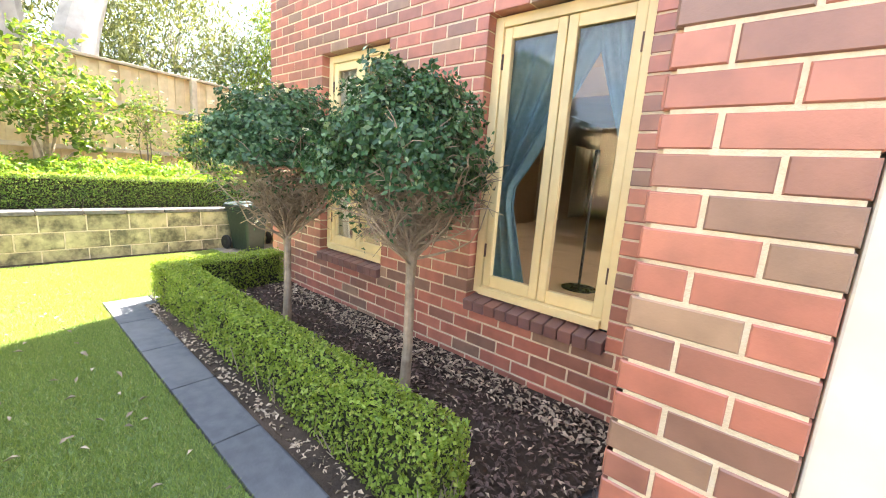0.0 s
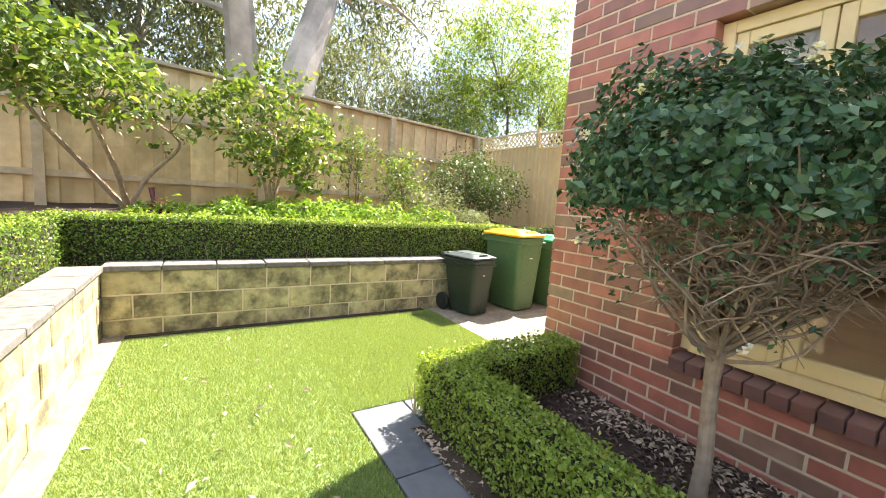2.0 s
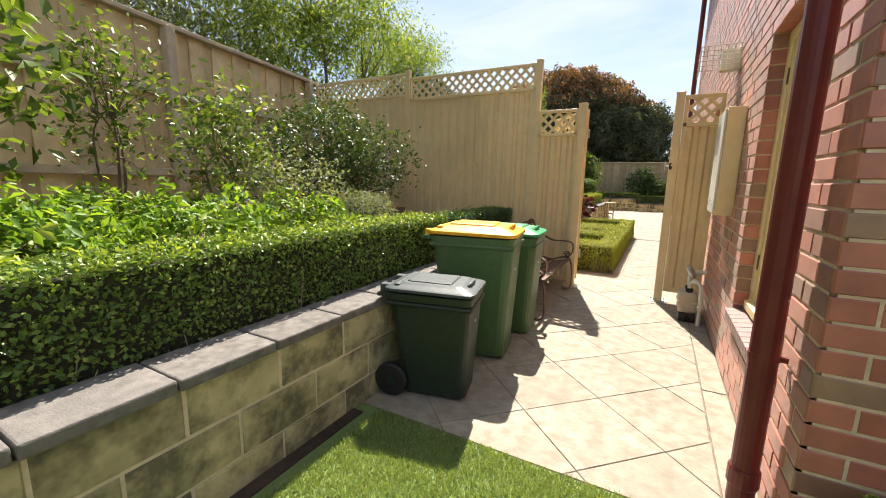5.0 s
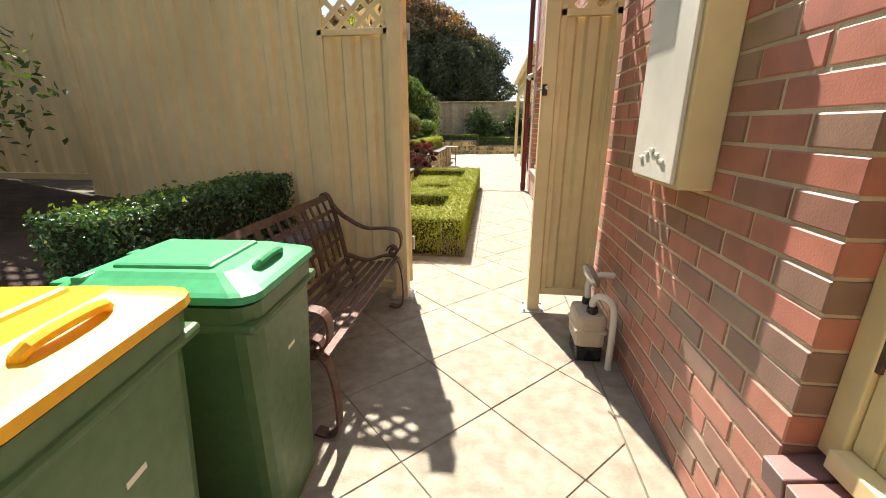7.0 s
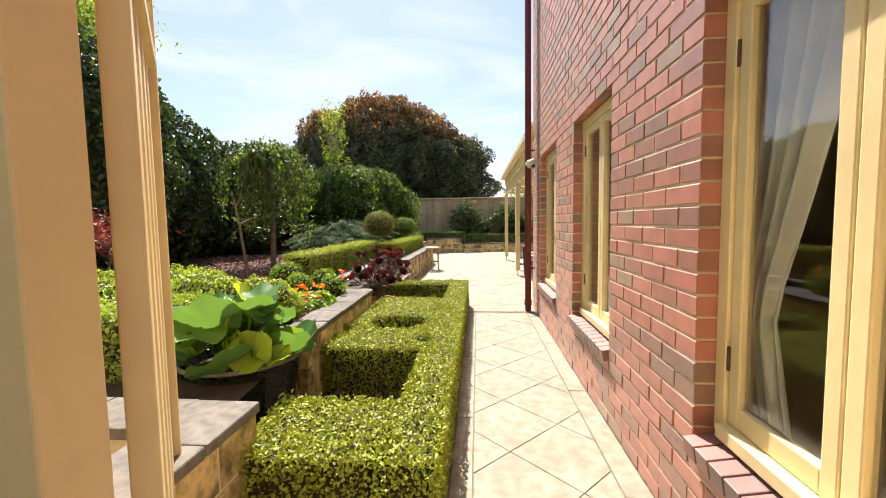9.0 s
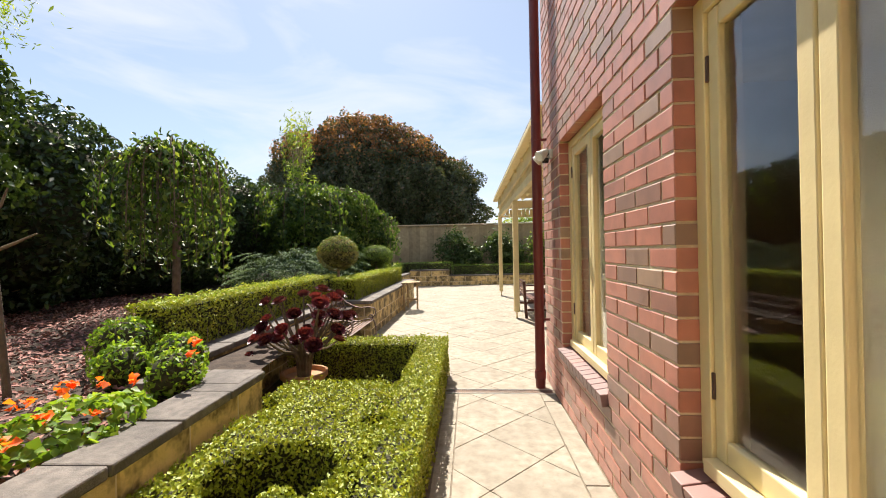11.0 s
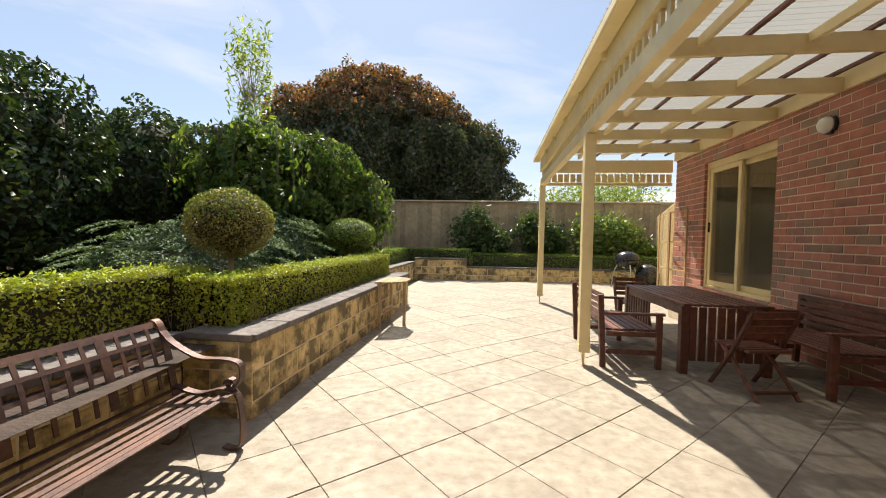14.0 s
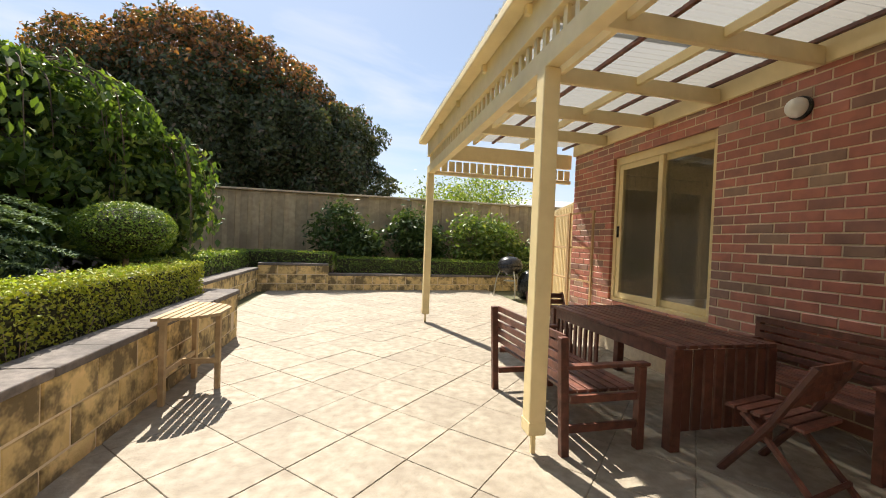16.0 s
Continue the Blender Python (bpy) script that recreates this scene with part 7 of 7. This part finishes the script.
def weeping(label, base, top, R, n, length, leaf, size, seed, per=26, flat=0.0):
    """A grafted weeping tree: stem, arching branches, hanging leafy strands."""
    jr = random.Random(seed)
    t = thing("weeping_tree", label, "tree", "weeping trees")
    base, top = Vector(base), Vector(top)
    part("trunk", tube(bmesh.new(), curve_pts([base, base.lerp(top, 0.5) + Vector((0.03, -0.02, 0)), top], 4), [0.055, 0.05, 0.048, 0.045, 0.045, 0.045, 0.042, 0.04, 0.04], 9), BARK, t)
    bm = bmesh.new()
    P = []
    for k in range(n):
        a, r = jr.uniform(0, 2 * math.pi), R * jr.uniform(0.35, 1.0)
        d = Vector((math.cos(a), math.sin(a), 0))
        up = jr.uniform(0.05, 0.35)
        ln = length * jr.uniform(0.45, 1.0)
        c = curve_pts([top, top + d * r * 0.5 + Vector((0, 0, up)), top + d * r * 0.9 + Vector((0, 0, up * 0.4 - 0.05)), top + d * r + Vector((0, 0, -ln * 0.5)), top + d * r * 1.03 + Vector((0, 0, -ln))], 4)
        tube(bm, c, [0.016 - 0.0009 * i for i in range(17)], 4, False)
        for q in range(per):
            f = jr.uniform(0.12, 1) * (len(c) - 1.01)
            i = int(f)
            p = c[i].lerp(c[i + 1], f - i)
            P.append(p + Vector((jr.gauss(0, 0.05), jr.gauss(0, 0.05), jr.gauss(0, 0.04))))
    part("branchwork", bm, BARK, t)
    P = np.array(P)
    N = unit(P - np.array(top) + np.array((0, 0, 0.4)))
    leaves("crown", P, N, size, leaf, t, aspect=0.5, loose=0.7, droop=2.2)
    return t


weeping("weeping tree with trailing leafy branches on a bare stem", (-4.62, 10.0, 0.5), (-4.6, 10.0, 2.42), 0.84, 70, 1.45, L_WEEP, 0.085, 41, 66)
weeping("broad weeping tree trailing bright green leaves", (-4.9, 15.6, 0.5), (-4.9, 15.6, 2.75), 1.7, 90, 1.6, L_WEEP, 0.12, 42, 48)
dense_tree("leafy green shrub filling the middle of the weeping trees", (-5.0, 15.9, 0.5), [((-4.95, 15.8, 1.92), (1.55, 1.6, 1.12)), ((-4.0, 16.6, 1.4), (0.95, 1.0, 0.8))], L_WEEP, 0.12, 700, 0.05, wob=0.5, name="shrub", cat="shrub")
weeping("broad weeping tree trailing over the hedge", (-3.9, 16.6, 0.5), (-3.9, 16.6, 2.2), 1.2, 90, 1.4, L_WEEP, 0.12, 43, 40)
branchy("tall upright sapling rising above the shrubs", (-5.5, 15.9, 0.5), [((-5.55, 15.9, 4.3), (0.45, 0.45, 1.3)), ((-5.45, 15.9, 3.3), (0.4, 0.4, 0.6))], L_FEATHER, 0.13, 75, 15, (0.07, 0.07, 0.16), STEM, 0.03, "tree", "tree", 4, 0.28, 44, -1.2)

JZ = 1.3
jun = thing("juniper", "spreading grey green juniper with layered sprays", "shrub")
P, N = ball_shell([((-4.5, 13.2, 0.7), (1.15, 1.1, 0.5 * JZ)), ((-4.0, 12.6, 0.65), (0.7, 0.7, 0.4 * JZ)), ((-3.9, 13.9, 0.75), (0.7, 0.7, 0.5 * JZ))], 900, 0.12, 0.16, 2.6, -0.2)
leaves("foliage", P, N, 0.085, L_CONIFER, jun, aspect=0.28, loose=0.5)
g2 = np.random.default_rng(77)
up = P[N[:, 2] > 0.05]
fans = []
for o in up[g2.choice(len(up), 90, replace=False)]:
    # one layered spray: a flat fan that droops towards its tip
    d = o - np.array((-4.5, 13.3, 0.7)) + g2.normal(0, 0.3, 3)
    d[2] = 0
    d = unit(d)
    side = np.array((-d[1], d[0], 0))
    q = g2.uniform(0, 1, 170)
    F = o + np.outer(q * 0.42, d) + np.outer(g2.normal(0, 1, 170) * (0.03 + 0.09 * q * (1.15 - q)), side)
    F[:, 2] += 0.07 - 0.13 * q * q + g2.normal(0, 0.008, 170)
    fans.append(F)
fans = np.concatenate(fans)
leaves("spray_growth", fans, np.tile((0, 0, 1.0), (len(fans), 1)), 0.042, L_SPRAY, jun, "lighter flat layered sprays", aspect=0.3, loose=0.35, kind="stuff")
bm = bmesh.new()
for c, r in (((-4.6, 13.2, 0.6), (1.0, 0.85, 0.35)), ((-4.0, 12.6, 0.55), (0.5, 0.5, 0.3))):
    s = bmesh.ops.create_icosphere(bm, subdivisions=2, radius=1.0)
    bmesh.ops.transform(bm, matrix=Matrix.Translation(c) @ Matrix.Diagonal((*r, 1)), verts=s["verts"])
part("dark_core", bm, L_CORE, jun)

for x, y, z, r in ((-1.4, 21.0, 1.3, 0.7), (-0.75, 20.95, 1.0, 0.5), (0.5, 21.0, 1.35, 0.55), (1.0, 21.05, 1.1, 0.4)):
    branchy("broad leaved dark shrub against the rear fence", (x, y, 0.32), [((x, y, z), (r, 0.4, r * 1.1))], L_DARK, 0.15, 110, 15, (0.12, 0.1, 0.12), r0=0.025, stems=3, seed=int(50 + x * 10), aspect=0.42)
for x, y, z, r in ((2.2, 20.95, 1.25, 0.65), (2.9, 21.0, 1.2, 0.7), (3.6, 21.0, 0.8, 0.3)):
    branchy("leafy yellow green shrub against the rear fence", (x, y, 0.32), [((x, y, z), (r, 0.45, r * 1.1))], L_CAMELLIA, 0.12, 150, 15, (0.12, 0.12, 0.12), r0=0.025, stems=3, seed=int(80 + x * 10), aspect=0.45)

for x, y, r in ((-2.45, 7.2, 0.16), (-2.65, 7.5, 0.18), (-2.9, 7.35, 0.16), (-3.2, 7.7, 0.22)):
    round_bush("small round green shrub at the bed edge", (x, y, 0.47 + r * 0.8), (r, r, r), L_LUSH, 0.035, 3000, 0.04, 0.03)
for x, y, r in ((-2.55, 6.05, 0.26), (-3.0, 5.9, 0.32), (-3.4, 5.6, 0.35), (-3.6, 6.3, 0.3)):
    round_bush("rounded light green shrub in the raised bed", (x, y, 0.47 + r * 0.75), (r, r, r * 0.85), L_BOX_YOUNG_LIT, 0.035, 5200, 0.05, 0.07)
branchy("red leaved maple with fine drooping foliage", (-4.5, 6.3, 0.5), [((-4.0, 6.05, 1.24), (0.48, 0.42, 0.12)), ((-4.5, 6.3, 1.3), (0.5, 0.4, 0.16))], L_MAPLE, 0.05, 85, 26, (0.11, 0.11, 0.035), r0=0.022, name="maple", cat="tree", stems=3, seed=61, aspect=0.35, droop=0.8)
st = thing("bare_sapling", "thin bare reddish sapling in the mulch", "sapling")
part("trunk", tube(bmesh.new(), curve_pts([(-3.3, 7.05, 0.45), (-3.34, 7.05, 0.9), (-3.42, 7.08, 1.35), (-3.5, 7.1, 1.68)], 4), [0.021 - 0.0011 * i for i in range(13)], 8), BARK, st)
part("twig", tube(bmesh.new(), [(-3.42, 7.08, 1.33), (-3.3, 7.1, 1.38), (-3.2, 7.12, 1.43)], [0.012, 0.009, 0.005], 6), BARK, st)
part("twig", tube(bmesh.new(), [(-3.46, 7.09, 1.5), (-3.42, 7.12, 1.6), (-3.4, 7.14, 1.7)], [0.012, 0.008, 0.005], 6), BARK, st)

fl = thing("nasturtium", "orange flowering nasturtium trailing at the wall edge", "flower")
P, N = ball_shell([((-2.45, 6.6, 0.55), (0.22, 0.35, 0.12))], 1300, 0.03, 0.03, 6, -0.1)
leaves("foliage", P, N, 0.05, L_LUSH, fl, aspect=0.9, loose=0.5)
P, N = clumps([(-2.4, 6.45, 0.68), (-2.5, 6.6, 0.72), (-2.45, 6.75, 0.7), (-2.38, 6.3, 0.64), (-2.55, 6.5, 0.7), (-2.3, 7.15, 0.74), (-2.32, 7.2, 0.8), (-2.42, 6.9, 0.67), (-2.6, 6.75, 0.7), (-2.36, 6.6, 0.62), (-2.5, 6.35, 0.66)], 8, (0.016, 0.016, 0.01))
leaves("petals", P, N, 0.04, L_FLOWER, fl, "bright orange petals", aspect=0.9, loose=0.5, kind="stuff")
gold = thing("golden_tuft", "small golden clipped tuft inside a round opening", "shrub")
P, N = ball_shell([((-1.58, 6.62, 0.16), (0.11, 0.11, 0.15))], 6000, 0.02, 0.02, 6, -0.4)
leaves("foliage", P, N, 0.022, L_BOX_GOLD, gold, aspect=0.6)


def lotus_tub():
    """A dark tub with large round lotus leaves on tall stalks."""
    x, y = -2.28, 5.35
    tub = thing("planter_tub", "round dark tub with a pale worn rim", "planter", at=pose(-2.27, 5.23, 0))
    part("body", lathe(bmesh.new(), [(0.24, 0.0), (0.3, 0.3), (0.33, 0.50), (0.35, 0.52), (0.33, 0.54), (0.3, 0.53), (0.29, 0.45)], 28), BLACK, tub)
    part("rim", tube(bmesh.new(), [(0.345 * math.cos(math.pi * i / 16), 0.345 * math.sin(math.pi * i / 16), 0.536) for i in range(33)], 0.013, 7), CAP, tub)
    # water surface in dull soil colour, standing in for shadow under the leaves
    part("shaded_water", lathe(bmesh.new(), [(0.292, 0.47), (0.15, 0.471), (0.002, 0.471)], 24), SOIL, tub, "water surface coloured dark for the shadow inside the tub")
    t = thing("lotus_plant", "lotus plant with large round ruffled green leaves", "plant", at=pose(-2.27, 5.23, 0))
    jr = random.Random(9)
    for k in range(30):
        a = k * 2.4
        q = 0.05 + 0.27 * ((k + 1) / 30) ** 0.7
        hx, hy, hz = q * math.cos(a) + 0.02, q * math.sin(a) - 0.05, 0.86 - 0.22 * q / 0.45 + jr.uniform(-0.18, 0.08)
        R = jr.choice((0.09, 0.12, 0.14, 0.165, 0.185))
        part("stalk", tube(bmesh.new(), curve_pts([(0.3 * hx, 0.3 * hy, 0.46), (0.7 * hx, 0.7 * hy, 0.7), (hx, hy, hz - 0.01)], 4), 0.007, 6), L_LUSH, t)
        bm = bmesh.new()
        c = bm.verts.new((0, 0, -0.03))
        rings = [[c]]
        seg = 36
        for i, f in enumerate((0.35, 0.7, 1.0)):
            rings.append([bm.verts.new((R * f * math.cos(2 * math.pi * s / seg) * (1 + 0.05 * math.sin(3 * 2 * math.pi * s / seg + k)), R * f * math.sin(2 * math.pi * s / seg), 0.04 * f * f + 0.013 * f * f * math.sin(4 * 2 * math.pi * s / seg + k) + 0.012 * f * f * math.sin(7 * 2 * math.pi * s / seg) + (0.0045 if s % 2 else -0.0045) * (1.4 - f))) for s in range(seg)])
        for s in range(seg):
            bm.faces.new((c, rings[1][s], rings[1][(s + 1) % seg]))
            for a1, b1 in ((rings[1], rings[2]), (rings[2], rings[3])):
                bm.faces.new((a1[s], b1[s], b1[(s + 1) % seg], a1[(s + 1) % seg]))
        bmesh.ops.transform(bm, matrix=pose(hx, hy, hz, jr.uniform(-10, 55), jr.uniform(-30, 30), jr.uniform(0, 360)), verts=bm.verts)
        part("leaf", bm, (L_LOTUS, L_LOTUS_DEEP, L_LOTUS_PALE, L_LOTUS_DEEP)[k % 4], t, smooth=True)


lotus_tub()


def aeonium():
    """A branching succulent with dark red rosettes in a terracotta pot."""
    x, y = -2.2, 8.4
    p = thing("terracotta_pot", "round terracotta pot among the clipped planting", "pot", at=pose(x, y, 0.02))
    part("body", lathe(bmesh.new(), [(0.12, 0.0), (0.17, 0.16), (0.19, 0.2), (0.2, 0.2), (0.2, 0.24), (0.18, 0.24), (0.17, 0.2)], 24), TERRACOTTA, p)
    part("potting_soil", lathe(bmesh.new(), [(0.165, 0.17), (0.16, 0.19)], 20), SOIL, p)
    t = thing("aeonium", "dark red aeonium with many rosettes on bare stems", "succulent", at=pose(x, y, 0.0))
    jr = random.Random(4)
    heads = []
    for k in range(34):
        a, q = k * 2.4, 0.06 + 0.37 * math.sqrt((k + 1) / 34)
        h = Vector((q * math.cos(a), q * math.sin(a), 0.96 - 0.45 * q + jr.uniform(-0.36, 0.1)))
        f = Vector((0.2 * h.x, 0.2 * h.y, 0.42))
        bm = bmesh.new()
        tube(bm, curve_pts([(0.1 * h.x, 0.1 * h.y, 0.18), f, f.lerp(h, 0.55) + Vector((0, 0, -0.03)), h], 3), [0.012, 0.012, 0.011, 0.011, 0.01, 0.01, 0.009, 0.009, 0.008, 0.008], 7)
        part("stem", bm, BARK, t)
        heads.append((h, Vector((0.8 * math.cos(a) * q / 0.4, 0.8 * math.sin(a) * q / 0.4 - 0.25, 1)).normalized(), jr.uniform(0.062, 0.09)))
    for h, ax, R in heads:
        bm = bmesh.new()
        hub = bm.verts.new(h)
        m = Matrix.Translation(h) @ ax.to_track_quat("Z", "Y").to_matrix().to_4x4()
        for ring, (cnt, rr, lift) in enumerate(((13, 1.0, 14), (12, 0.84, 32), (10, 0.66, 50), (7, 0.48, 66), (4, 0.3, 80))):
            for i in range(cnt):
                yaw = 360 * i / cnt + ring * 17
                mm = m @ pose(0, 0, 0.006 * ring, 0, 0, yaw) @ pose(0, 0, 0, 0, -lift, 0)
                L, w = R * rr, R * rr * 0.2 + 0.009
                vs = [hub] + [bm.verts.new(mm @ Vector(c)) for c in ((L * 0.7, -w, 0.004), (L * 0.95, -w * 0.5, 0.01), (L, 0, 0.014), (L * 0.95, w * 0.5, 0.01), (L * 0.7, w, 0.004), (L * 0.6, 0, -0.006))]
                vs.insert(6, hub)
                for q in range(6):
                    bm.faces.new((vs[q], vs[q + 1], vs[7]))
        part("rosette", bm, L_AEON if jr.random() < 0.6 else L_AEON_RED, t)


aeonium()

# neighbour's roof beyond the rear fence
nb = thing("house", "pale neighbouring house with a low grey roof", "house", at=pose(8.5, 33, 0))
part("wall", boxed((-3.5, -3, 0), (6, 3, 2.6)), WHITE, nb)
bm = bmesh.new()
vs = [bm.verts.new(p) for p in ((-4, -3.5, 2.6), (6.5, -3.5, 2.6), (6.5, 3.5, 2.6), (-4, 3.5, 2.6), (-1, 0, 4.0), (3.5, 0, 4.0))]
for f in ((0, 1, 5, 4), (1, 2, 5), (2, 3, 4, 5), (3, 0, 4), (3, 2, 1, 0)):
    bm.faces.new([vs[i] for i in f])
part("roof", bm, ROOF_SHEET, nb)
part("vent_cowl", lathe(bmesh.new(), [(0.12, 3.4), (0.12, 4.2), (0.2, 4.3), (0.05, 4.5)], 12, Matrix.Translation((-1.5, -1.5, 0))), STEEL, nb)

pave()
